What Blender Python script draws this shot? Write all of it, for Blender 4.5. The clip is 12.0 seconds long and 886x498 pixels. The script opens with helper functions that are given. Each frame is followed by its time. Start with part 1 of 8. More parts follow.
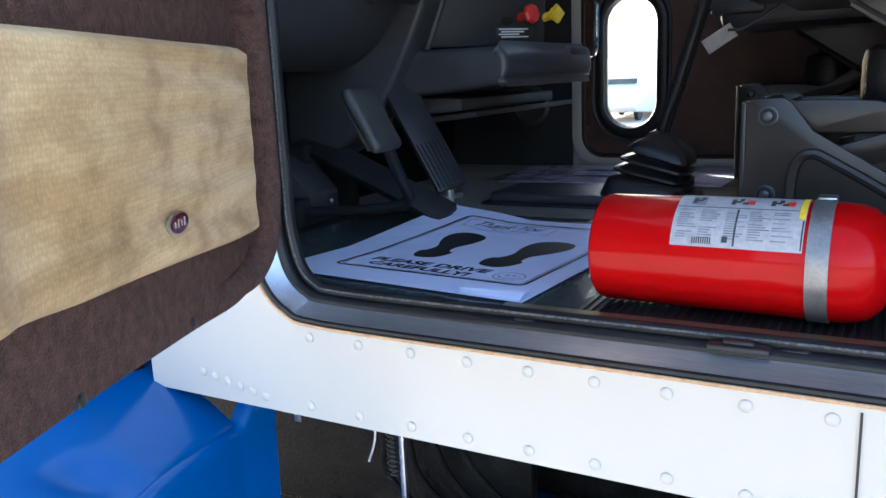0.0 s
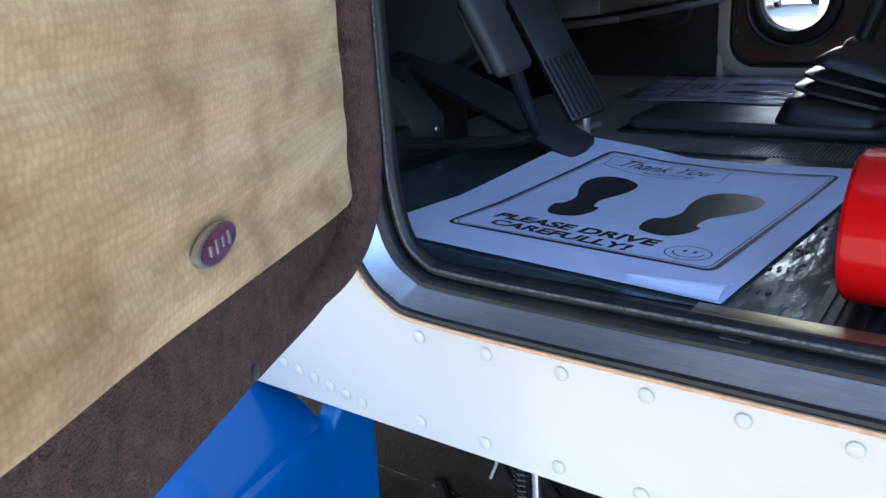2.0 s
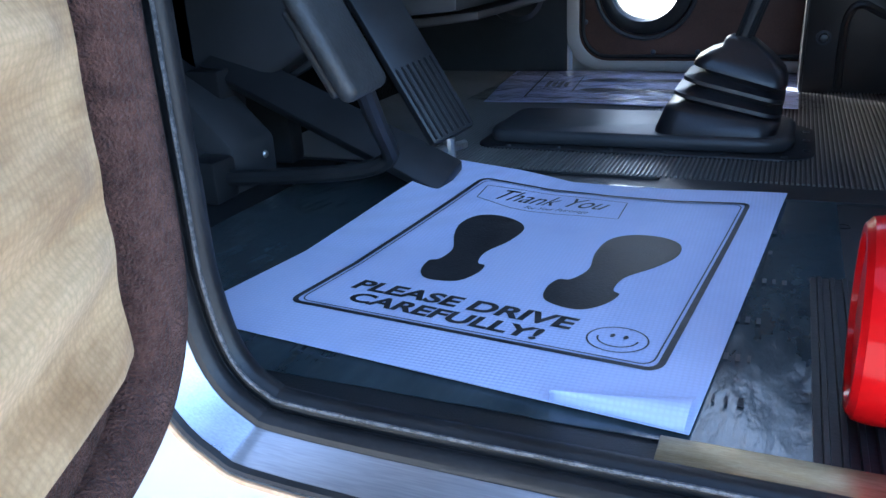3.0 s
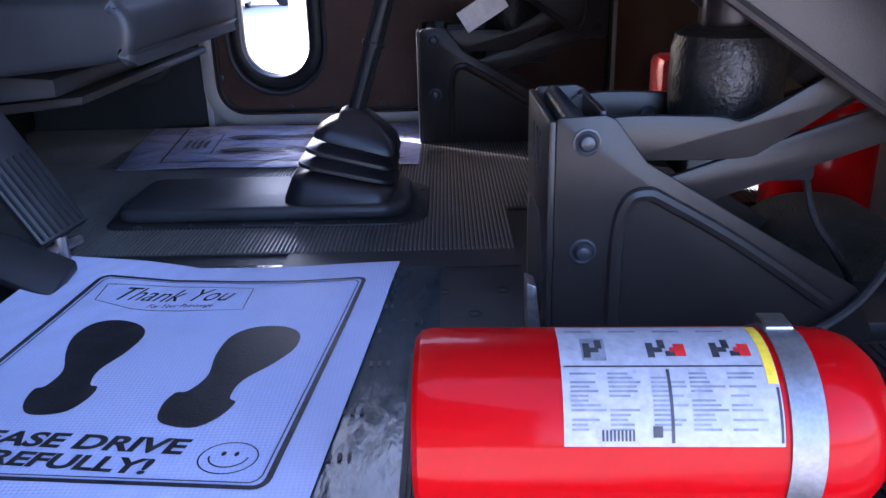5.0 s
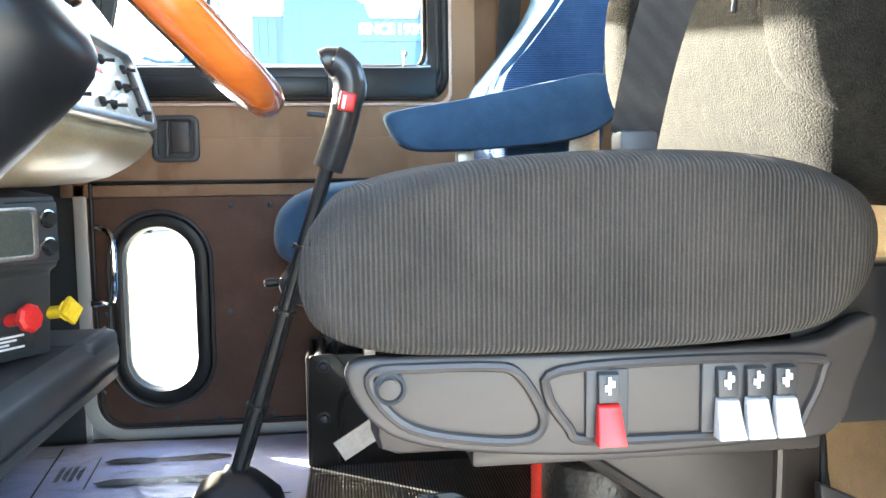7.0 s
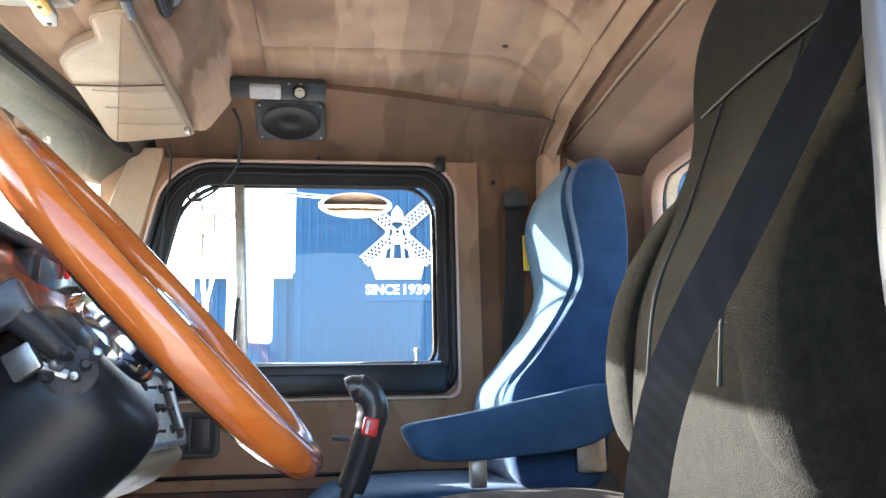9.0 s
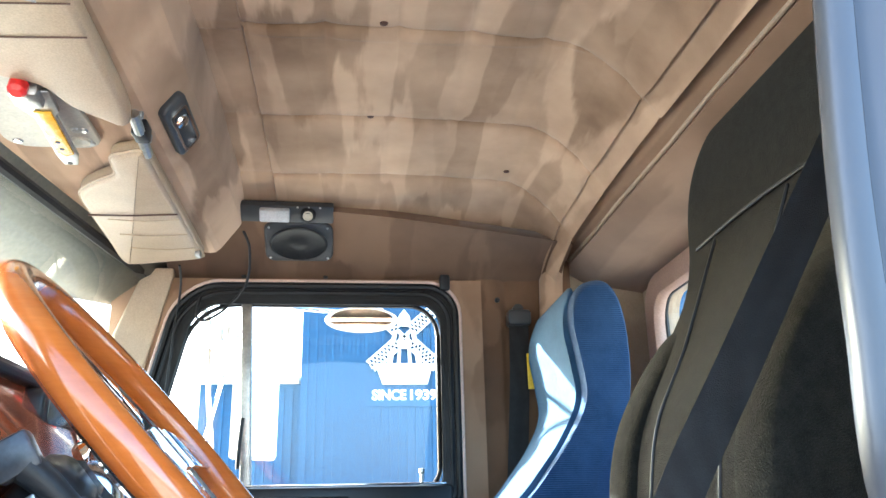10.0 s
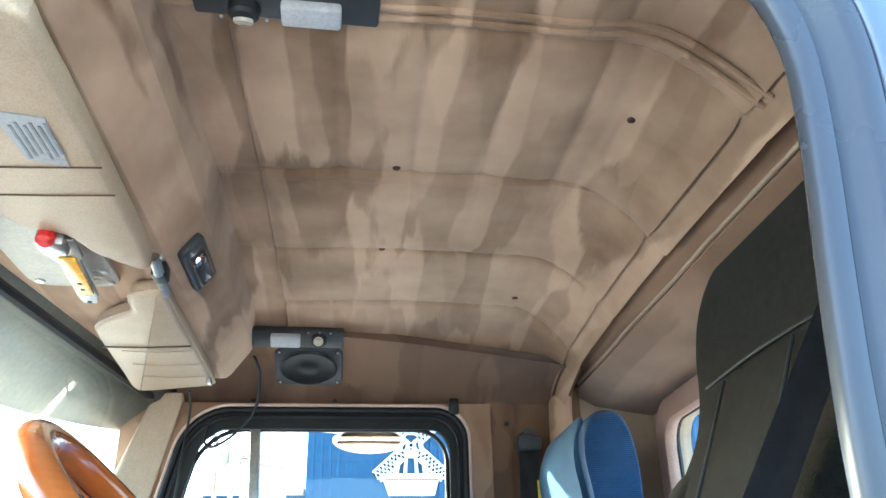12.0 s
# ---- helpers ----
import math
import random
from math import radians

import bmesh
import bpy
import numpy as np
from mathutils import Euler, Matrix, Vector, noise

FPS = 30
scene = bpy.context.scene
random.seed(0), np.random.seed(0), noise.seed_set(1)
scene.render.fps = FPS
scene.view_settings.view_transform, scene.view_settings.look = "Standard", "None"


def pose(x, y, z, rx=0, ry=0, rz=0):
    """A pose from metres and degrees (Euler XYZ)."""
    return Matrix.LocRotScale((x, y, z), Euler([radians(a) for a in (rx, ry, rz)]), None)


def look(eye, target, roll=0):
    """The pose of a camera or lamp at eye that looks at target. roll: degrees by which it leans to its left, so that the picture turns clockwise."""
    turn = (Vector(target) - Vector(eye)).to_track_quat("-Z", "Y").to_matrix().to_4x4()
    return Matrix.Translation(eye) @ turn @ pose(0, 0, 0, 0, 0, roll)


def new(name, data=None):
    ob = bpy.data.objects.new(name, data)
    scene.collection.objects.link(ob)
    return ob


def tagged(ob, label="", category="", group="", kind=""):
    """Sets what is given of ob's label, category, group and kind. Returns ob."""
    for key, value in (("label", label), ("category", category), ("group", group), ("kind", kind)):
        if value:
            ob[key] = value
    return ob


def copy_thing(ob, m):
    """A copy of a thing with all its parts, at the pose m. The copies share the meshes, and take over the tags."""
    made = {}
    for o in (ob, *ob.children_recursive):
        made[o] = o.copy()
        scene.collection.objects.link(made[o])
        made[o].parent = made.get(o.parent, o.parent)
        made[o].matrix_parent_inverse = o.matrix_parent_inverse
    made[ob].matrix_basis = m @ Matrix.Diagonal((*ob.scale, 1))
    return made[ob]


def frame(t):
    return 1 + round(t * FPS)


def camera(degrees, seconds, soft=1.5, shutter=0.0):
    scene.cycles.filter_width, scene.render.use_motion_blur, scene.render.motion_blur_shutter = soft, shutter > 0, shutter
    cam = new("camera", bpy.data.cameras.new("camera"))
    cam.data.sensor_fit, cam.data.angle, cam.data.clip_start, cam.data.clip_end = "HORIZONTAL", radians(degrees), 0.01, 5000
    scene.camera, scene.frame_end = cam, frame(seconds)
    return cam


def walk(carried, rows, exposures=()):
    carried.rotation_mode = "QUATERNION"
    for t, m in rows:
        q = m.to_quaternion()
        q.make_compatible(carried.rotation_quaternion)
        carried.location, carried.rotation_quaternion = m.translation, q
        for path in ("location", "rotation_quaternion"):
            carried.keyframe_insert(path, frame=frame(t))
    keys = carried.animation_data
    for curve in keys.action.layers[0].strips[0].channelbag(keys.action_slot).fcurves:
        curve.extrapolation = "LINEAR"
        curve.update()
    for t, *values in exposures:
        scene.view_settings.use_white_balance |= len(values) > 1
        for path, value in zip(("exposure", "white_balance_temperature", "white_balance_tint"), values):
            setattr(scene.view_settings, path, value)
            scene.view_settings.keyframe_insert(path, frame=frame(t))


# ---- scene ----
cam = camera(58.3, 12.0, soft=1.5)
PATH = [
    (0, (0.351, -0.690, 0.289), (-0.609, 1.013, -0.131), -2.5),
    (0.5, (0.385, -0.725, 0.295), (-0.730, 0.855, -0.216), -2.7),
    (1, (0.423, -0.741, 0.320), (-0.763, 0.764, -0.254), -3.0),
    (1.5, (0.303, -0.642, 0.311), (-0.893, 0.838, -0.306), -3.4),
    (2, (0.146, -0.461, 0.295), (-0.977, 1.063, -0.350), -3.7),
    (2.5, (0.044, -0.302, 0.306), (-0.906, 1.317, -0.385), -3.4),
    (2.7, (0.008, -0.269, 0.304), (-0.870, 1.386, -0.397), -3.3),
    (4.3, (-0.023, -0.225, 0.342), (-0.232, 1.621, -0.4), -2.0),
    (4.5, (0.008, -0.223, 0.345), (-0.141, 1.63, -0.391), -1.7),
    (5, (0.073, -0.226, 0.39), (0.055, 1.646, -0.313), -1.4),
    (5.5, (0.099, -0.203, 0.442), (0.179, 1.695, -0.183), -1.1),
    (6, (0.112, -0.178, 0.493), (0.266, 1.751, -0.014), -0.9),
    (6.5, (0.106, -0.179, 0.554), (0.314, 1.778, 0.201), -0.7),
    (7, (0.105, -0.192, 0.613), (0.343, 1.785, 0.423), -0.7),
    (7.2, (0.102, -0.203, 0.627), (0.346, 1.779, 0.504), -0.7),
    (9, (0.069, -0.293, 0.74), (0.313, 1.651, 1.14), -1.2),
    (9.5, (0.071, -0.317, 0.764), (0.305, 1.599, 1.288), -1.3),
    (10, (0.074, -0.335, 0.785), (0.296, 1.549, 1.421), -1.3),
    (10.5, (0.067, -0.366, 0.806), (0.277, 1.484, 1.537), -1.3),
    (11, (0.063, -0.401, 0.827), (0.266, 1.418, 1.632), -1.3),
    (11.5, (0.057, -0.411, 0.836), (0.256, 1.388, 1.686), -1.3),
    (12, (0.062, -0.383, 0.84), (0.264, 1.41, 1.702), -1.3),
]
walk(cam, [(t, look(eye, target, roll)) for t, eye, target, roll in PATH],
     [(0, 2.92, 6000, 10), (0.5, 2.78, 6000, 9), (1.5, 2.82, 5900, 8), (2, 2.97, 5700, 10), (2.5, 3.45, 5300, 10), (4.5, 3.72, 5150, 20), (5, 3.62, 5350, 30), (5.5, 4.3, 5700, 26), (6, 4.8, 6100, 12), (6.5, 4.9, 6200, 9), (7, 4.8, 6500, 5), (9, 3.5, 6000, 9), (9.5, 3.4, 6050, 10), (10, 3.75, 5700, 3), (10.5, 3.7, 5500, 0), (11.5, 3.55, 5400, -2), (12, 3.45, 5300, -2)])


# world and sun: low sun from ahead and from the passenger side
SUN_TO = Vector((-0.72, 0.50, 0.335)).normalized()
world = bpy.data.worlds.new("world")
scene.world = world
world.use_nodes = True
wt = world.node_tree
sky = wt.nodes.new("ShaderNodeTexSky")
sky.sky_type, sky.sun_disc, sky.dust_density = "NISHITA", False, 4.0
sky.sun_elevation = math.asin(SUN_TO.z)
sky.sun_rotation = math.atan2(SUN_TO.x, SUN_TO.y)
wt.links.new(sky.outputs[0], wt.nodes["Background"].inputs[0])
wt.nodes["Background"].inputs[1].default_value = 0.15
sun = new("sun", bpy.data.lights.new("sun", "SUN"))
sun.data.energy, sun.data.angle, sun.data.color = 4.0, radians(0.5), (1.0, 0.94, 0.85)
sun.matrix_world = look(SUN_TO * 6, (0, 0, 0))


# ---------- materials ----------
def nodes_of(name):
    k = bpy.data.materials.new(name)
    k.use_nodes = True
    return k, k.node_tree.nodes, k.node_tree.links, k.node_tree.nodes["Principled BSDF"]


def ramp(n, l, src, a, b, lo=0.3, hi=0.7):
    r = n.new("ShaderNodeValToRGB")
    r.color_ramp.elements[0].position, r.color_ramp.elements[1].position = lo, hi
    r.color_ramp.elements[0].color, r.color_ramp.elements[1].color = (*a, 1), (*b, 1)
    l.new(src, r.inputs[0])
    return r.outputs[0]


def surface(name, a, b, rough=0.6, metal=0.0, scale=8.0, grain=200.0, bump=0.1, depth=0.002, stretch=(1, 1, 1), rough_var=0.12,
            coat=0.0, sheen=0.0, wave=None, lo=0.35, hi=0.65, spec=0.5, mottle=0.35):
    """Colour between a and b in blotches, fine grain as relief, roughness that varies; wave=(axis, spacing, strength) adds ribs."""
    k, n, l, p = nodes_of(name)
    co = n.new("ShaderNodeTexCoord")
    mp = n.new("ShaderNodeMapping")
    mp.inputs["Scale"].default_value = stretch
    l.new(co.outputs["Object"], mp.inputs[0])
    big = n.new("ShaderNodeTexNoise")
    big.inputs["Scale"].default_value, big.inputs["Detail"].default_value, big.inputs["Roughness"].default_value = scale, 6, 0.65
    l.new(mp.outputs[0], big.inputs["Vector"])
    col = ramp(n, l, big.outputs["Fac"], a, b, lo, hi)
    fine = n.new("ShaderNodeTexNoise")
    fine.inputs["Scale"].default_value, fine.inputs["Detail"].default_value = grain, 3
    l.new(mp.outputs[0], fine.inputs["Vector"])
    mix = n.new("ShaderNodeMix")
    mix.data_type, mix.blend_type = "RGBA", "MULTIPLY"
    mix.inputs[0].default_value = mottle
    l.new(col, mix.inputs[6])
    l.new(ramp(n, l, fine.outputs["Fac"], (0.62, 0.62, 0.62), (1.25, 1.25, 1.25)), mix.inputs[7])
    l.new(mix.outputs[2], p.inputs["Base Color"])
    mr = n.new("ShaderNodeMapRange")
    mr.inputs[3].default_value, mr.inputs[4].default_value = max(0.03, rough - rough_var), min(1, rough + rough_var)
    l.new(big.outputs["Fac"], mr.inputs[0])
    l.new(mr.outputs[0], p.inputs["Roughness"])
    height = fine.outputs["Fac"]
    if wave:
        axis, spacing, power = wave
        w = n.new("ShaderNodeTexWave")
        w.wave_type, w.bands_direction = "BANDS", axis
        w.inputs["Scale"].default_value = 0.314 / spacing
        w.inputs["Distortion"].default_value, w.inputs["Detail"].default_value, w.inputs["Detail Scale"].default_value = 0.25, 1.0, 2.0
        l.new(co.outputs["Object"], w.inputs["Vector"])
        ad = n.new("ShaderNodeMath")
        ad.operation = "MULTIPLY_ADD"
        ad.inputs[1].default_value = power
        l.new(w.outputs["Fac"], ad.inputs[0])
        l.new(height, ad.inputs[2])
        height = ad.outputs[0]
        m2 = n.new("ShaderNodeMix")
        m2.data_type, m2.blend_type = "RGBA", "MULTIPLY"
        m2.inputs[0].default_value = 0.32
        l.new(mix.outputs[2], m2.inputs[6])
        l.new(ramp(n, l, w.outputs["Fac"], (0.45, 0.45, 0.45), (1.2, 1.2, 1.2), 0.1, 0.8), m2.inputs[7])
        l.new(m2.outputs[2], p.inputs["Base Color"])
    bp = n.new("ShaderNodeBump")
    bp.inputs["Strength"].default_value, bp.inputs["Distance"].default_value = bump, depth
    l.new(height, bp.inputs["Height"])
    l.new(bp.outputs[0], p.inputs["Normal"])
    p.inputs["Metallic"].default_value = metal
    p.inputs["Coat Weight"].default_value, p.inputs["Coat Roughness"].default_value = coat, 0.08
    p.inputs["Sheen Weight"].default_value = sheen
    p.inputs["Specular IOR Level"].default_value = spec
    return k


def glass(name, tint=(0.96, 0.98, 0.97), rough=0.0, crinkle=0.0, ior=1.5):
    k, n, l, p = nodes_of(name)
    out = [x for x in n if x.type == "OUTPUT_MATERIAL"][0]
    tr, gl, mx, fr = n.new("ShaderNodeBsdfTransparent"), n.new("ShaderNodeBsdfGlossy"), n.new("ShaderNodeMixShader"), n.new("ShaderNodeFresnel")
    tr.inputs[0].default_value = (*tint, 1)
    gl.inputs["Roughness"].default_value = rough
    fr.inputs[0].default_value = ior
    if crinkle:
        co, nz, bp = n.new("ShaderNodeTexCoord"), n.new("ShaderNodeTexNoise"), n.new("ShaderNodeBump")
        nz.inputs["Scale"].default_value, nz.inputs["Detail"].default_value = 45.0, 4
        bp.inputs["Strength"].default_value, bp.inputs["Distance"].default_value = crinkle, 0.01
        l.new(co.outputs["Object"], nz.inputs["Vector"]), l.new(nz.outputs["Fac"], bp.inputs["Height"])
        l.new(bp.outputs[0], gl.inputs["Normal"]), l.new(bp.outputs[0], fr.inputs["Normal"])
    l.new(fr.outputs[0], mx.inputs[0]), l.new(tr.outputs[0], mx.inputs[1]), l.new(gl.outputs[0], mx.inputs[2]), l.new(mx.outputs[0], out.inputs[0])
    return k


def suede(name, a, b, tall=14.0):
    """Brushed suede: broad nap marks with hard edges, stretched down the cloth, over a soft weave."""
    k, n, l, p = nodes_of(name)
    co, mp = n.new("ShaderNodeTexCoord"), n.new("ShaderNodeMapping")
    mp.inputs["Scale"].default_value = (1.0, 0.16, 0.5)
    l.new(co.outputs["Object"], mp.inputs[0])
    v = n.new("ShaderNodeTexVoronoi")
    v.feature = "SMOOTH_F1"
    v.inputs["Scale"].default_value, v.inputs["Randomness"].default_value, v.inputs["Smoothness"].default_value = tall, 1.0, 0.22
    wob = n.new("ShaderNodeTexNoise")
    wob.inputs["Scale"].default_value, wob.inputs["Detail"].default_value = 12.0, 5
    l.new(mp.outputs[0], wob.inputs["Vector"])
    add = n.new("ShaderNodeVectorMath")
    add.operation = "MULTIPLY_ADD"
    add.inputs[1].default_value = (0.10, 0.10, 0.10)
    l.new(wob.outputs["Color"], add.inputs[0]), l.new(mp.outputs[0], add.inputs[2])
    l.new(add.outputs[0], v.inputs["Vector"])
    bw = n.new("ShaderNodeSeparateColor")
    l.new(v.outputs["Color"], bw.inputs[0])
    soft = n.new("ShaderNodeTexNoise")
    soft.inputs["Scale"].default_value, soft.inputs["Detail"].default_value = 5.0, 8
    l.new(co.outputs["Object"], soft.inputs["Vector"])
    av = n.new("ShaderNodeMath")
    av.operation = "MULTIPLY_ADD"
    av.inputs[1].default_value = 0.46
    l.new(bw.outputs[0], av.inputs[0]), l.new(soft.outputs["Fac"], av.inputs[2])
    c = ramp(n, l, av.outputs[0], a, b, 0.40, 0.98)
    l.new(c, p.inputs["Base Color"])
    fine = n.new("ShaderNodeTexNoise")
    fine.inputs["Scale"].default_value, fine.inputs["Detail"].default_value = 420, 2
    l.new(co.outputs["Object"], fine.inputs["Vector"])
    bp = n.new("ShaderNodeBump")
    bp.inputs["Strength"].default_value, bp.inputs["Distance"].default_value = 0.35, 0.001
    l.new(fine.outputs["Fac"], bp.inputs["Height"]), l.new(bp.outputs[0], p.inputs["Normal"])
    p.inputs["Roughness"].default_value, p.inputs["Sheen Weight"].default_value = 0.85, 0.15
    p.inputs["Specular IOR Level"].default_value = 0.2
    return k


def woven(name, a, b, pitch=0.0035):
    """Upholstery with a dimpled weave: a grid of small dots and larger stains."""
    k, n, l, p = nodes_of(name)
    co = n.new("ShaderNodeTexCoord")
    v = n.new("ShaderNodeTexVoronoi")
    v.inputs["Scale"].default_value, v.inputs["Randomness"].default_value = 1 / pitch, 0.12
    l.new(co.outputs["Object"], v.inputs["Vector"])
    big = n.new("ShaderNodeTexNoise")
    big.inputs["Scale"].default_value, big.inputs["Detail"].default_value, big.inputs["Roughness"].default_value = 10, 8, 0.68
    sq = n.new("ShaderNodeMapping")
    sq.inputs["Scale"].default_value = (0.55, 0.55, 5.0)
    l.new(co.outputs["Object"], sq.inputs[0])
    l.new(sq.outputs[0], big.inputs["Vector"])
    c = ramp(n, l, big.outputs["Fac"], a, b, 0.36, 0.56)
    m = n.new("ShaderNodeMix")
    m.data_type, m.blend_type = "RGBA", "MULTIPLY"
    m.inputs[0].default_value = 0.2
    l.new(c, m.inputs[6]), l.new(ramp(n, l, v.outputs["Distance"], (1.15, 1.12, 1.1), (0.6, 0.55, 0.48), 0.15, 0.6), m.inputs[7])
    l.new(m.outputs[2], p.inputs["Base Color"])
    bp = n.new("ShaderNodeBump")
    bp.inputs["Strength"].default_value, bp.inputs["Distance"].default_value = 0.5, 0.0012
    bp.invert = True
    l.new(v.outputs["Distance"], bp.inputs["Height"]), l.new(bp.outputs[0], p.inputs["Normal"])
    p.inputs["Roughness"].default_value, p.inputs["Sheen Weight"].default_value = 0.9, 0.1
    p.inputs["Specular IOR Level"].default_value = 0.2
    return k


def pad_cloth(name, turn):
    """Tan upholstery with a dimpled weave laid along the pad, with brown stains, and pale bands that put pressed nap
    and lit folds into the colour.
    """
    k, n, l, p = nodes_of(name)
    co, mp = n.new("ShaderNodeTexCoord"), n.new("ShaderNodeMapping")
    mp.inputs["Rotation"].default_value = (0, 0, radians(turn))
    l.new(co.outputs["Object"], mp.inputs[0])
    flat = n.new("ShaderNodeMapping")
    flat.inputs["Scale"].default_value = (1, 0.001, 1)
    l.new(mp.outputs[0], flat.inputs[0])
    mp = flat
    v = n.new("ShaderNodeTexVoronoi")
    v.inputs["Scale"].default_value, v.inputs["Randomness"].default_value = 1 / 0.0042, 0.4
    l.new(mp.outputs[0], v.inputs["Vector"])

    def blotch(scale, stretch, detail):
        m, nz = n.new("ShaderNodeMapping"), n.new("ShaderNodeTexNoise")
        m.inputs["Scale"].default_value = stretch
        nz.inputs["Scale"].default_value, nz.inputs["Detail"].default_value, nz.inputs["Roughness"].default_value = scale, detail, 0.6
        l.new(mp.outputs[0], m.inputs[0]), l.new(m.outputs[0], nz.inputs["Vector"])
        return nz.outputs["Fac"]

    def times(fac, a, b):
        m = n.new("ShaderNodeMix")
        m.data_type, m.blend_type = "RGBA", "MULTIPLY"
        m.inputs[0].default_value = fac
        l.new(a, m.inputs[6]), l.new(b, m.inputs[7])
        return m.outputs[2]

    # Pale bands: pressed nap, and the light on folds put into the colour.
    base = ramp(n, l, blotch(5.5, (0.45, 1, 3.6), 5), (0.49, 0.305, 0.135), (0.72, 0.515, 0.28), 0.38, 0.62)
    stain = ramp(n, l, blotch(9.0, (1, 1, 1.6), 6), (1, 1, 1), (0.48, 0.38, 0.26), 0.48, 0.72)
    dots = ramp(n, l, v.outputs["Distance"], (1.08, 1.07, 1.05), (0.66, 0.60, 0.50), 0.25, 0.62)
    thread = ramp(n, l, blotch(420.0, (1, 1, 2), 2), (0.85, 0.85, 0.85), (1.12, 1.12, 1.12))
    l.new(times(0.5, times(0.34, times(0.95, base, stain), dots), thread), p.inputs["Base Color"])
    bp = n.new("ShaderNodeBump")
    bp.inputs["Strength"].default_value, bp.inputs["Distance"].default_value = 0.3, 0.001
    bp.invert = True
    l.new(v.outputs["Distance"], bp.inputs["Height"]), l.new(bp.outputs[0], p.inputs["Normal"])
    p.inputs["Roughness"].default_value, p.inputs["Specular IOR Level"].default_value, p.inputs["Sheen Weight"].default_value = 0.9, 0.2, 0.1
    return k


WHITE = surface("white_paint", (0.46, 0.435, 0.395), (0.475, 0.45, 0.41), 0.3, scale=3, grain=700, bump=0.0, coat=0.3, rough_var=0.04, mottle=0.04)
ALU = surface("brushed_aluminium", (0.50, 0.51, 0.53), (0.66, 0.67, 0.69), 0.36, 1.0, scale=6, grain=300, stretch=(0.15, 4, 4), bump=0.05)
CHROME = surface("chrome", (0.78, 0.79, 0.80), (0.86, 0.86, 0.86), 0.1, 1.0, scale=20, bump=0.01, rough_var=0.05)
STEEL = surface("zinc_steel", (0.42, 0.42, 0.41), (0.58, 0.58, 0.56), 0.38, 1.0, scale=40, bump=0.1)
RUBBER = surface("black_rubber", (0.009, 0.0095, 0.0105), (0.019, 0.0195, 0.021), 0.42, scale=14, grain=260, bump=0.15, spec=0.3)
BLACK = surface("black_powder_coat", (0.016, 0.0165, 0.018), (0.026, 0.027, 0.029), 0.42, scale=9, grain=900, bump=0.18, depth=0.0006, spec=0.35)
BLACKP = surface("black_moulded_plastic", (0.034, 0.036, 0.039), (0.050, 0.052, 0.056), 0.40, scale=6, grain=1400, bump=0.25, depth=0.0005, spec=0.4)
GREYM = surface("dark_grey_coated_steel", (0.021, 0.0185, 0.0175), (0.033, 0.0290, 0.0270), 0.34, scale=7, grain=700, bump=0.25, depth=0.0006, spec=0.42)
BLACKG = surface("black_glossy_plastic", (0.0095, 0.010, 0.0115), (0.015, 0.016, 0.018), 0.36, scale=6, grain=1400, bump=0.15, depth=0.0005, spec=0.35)
DARKZ = surface("dark_zinc_steel", (0.050, 0.054, 0.062), (0.075, 0.080, 0.090), 0.34, 0.4, scale=30, bump=0.1)
SPRINGR = surface("leathery_spring_rubber", (0.014, 0.014, 0.014), (0.024, 0.023, 0.023), 0.36, scale=30, grain=170, bump=0.6, depth=0.003, spec=0.5)
TAGP = surface("grey_tag_card", (0.16, 0.155, 0.15), (0.22, 0.21, 0.205), 0.7, scale=40, bump=0.05)
GREYP = surface("warm_grey_plastic", (0.036, 0.0325, 0.031), (0.048, 0.043, 0.041), 0.40, scale=5, grain=1500, bump=0.25, depth=0.0005, spec=0.4)
FLOORV = surface("black_vinyl_floor", (0.014, 0.0145, 0.015), (0.030, 0.031, 0.032), 0.45, scale=7, grain=500, bump=0.2)
RIBBED = surface("ribbed_rubber_mat", (0.115, 0.112, 0.104), (0.175, 0.170, 0.158), 0.38, scale=10, grain=300, bump=0.2, depth=0.001)
CARPET = surface("brown_carpet", (0.07, 0.030, 0.021), (0.16, 0.075, 0.054), 0.95, scale=90, grain=520, bump=1.0, depth=0.008, sheen=0.08, spec=0.1)
DARKBROWN = surface("dark_brown_vinyl", (0.070, 0.033, 0.022), (0.110, 0.055, 0.039), 0.5, scale=6, grain=300, bump=0.15, spec=0.3)
TANV = surface("tan_vinyl", (0.40, 0.30, 0.20), (0.49, 0.38, 0.265), 0.48, scale=6, grain=380, bump=0.25, depth=0.0012)
TANC = suede("tan_suede_headliner", (0.200, 0.118, 0.067), (0.57, 0.395, 0.265), 17.0)
TANW = suede("brown_suede_wall", (0.20, 0.115, 0.066), (0.36, 0.225, 0.14), 10.0)
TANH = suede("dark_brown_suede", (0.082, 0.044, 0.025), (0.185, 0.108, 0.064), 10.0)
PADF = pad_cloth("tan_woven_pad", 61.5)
RIBGREY = surface("grey_ribbed_cloth", (0.034, 0.0305, 0.026), (0.058, 0.051, 0.044), 0.95, scale=12, grain=700, bump=0.7, depth=0.0025, sheen=0.1, spec=0.15, wave=("X", 0.0037, 2.0))
DARKC = surface("charcoal_cloth", (0.0145, 0.0134, 0.0106), (0.0275, 0.0255, 0.0200), 0.95, scale=60, grain=520, bump=1.0, depth=0.003, sheen=0.05, spec=0.12, mottle=0.7)
BLUEC = surface("blue_ribbed_cloth", (0.025, 0.062, 0.15), (0.04, 0.09, 0.20), 0.95, scale=14, grain=700, bump=0.5, depth=0.002, sheen=0.1, spec=0.12, wave=("Z", 0.004, 1.2))
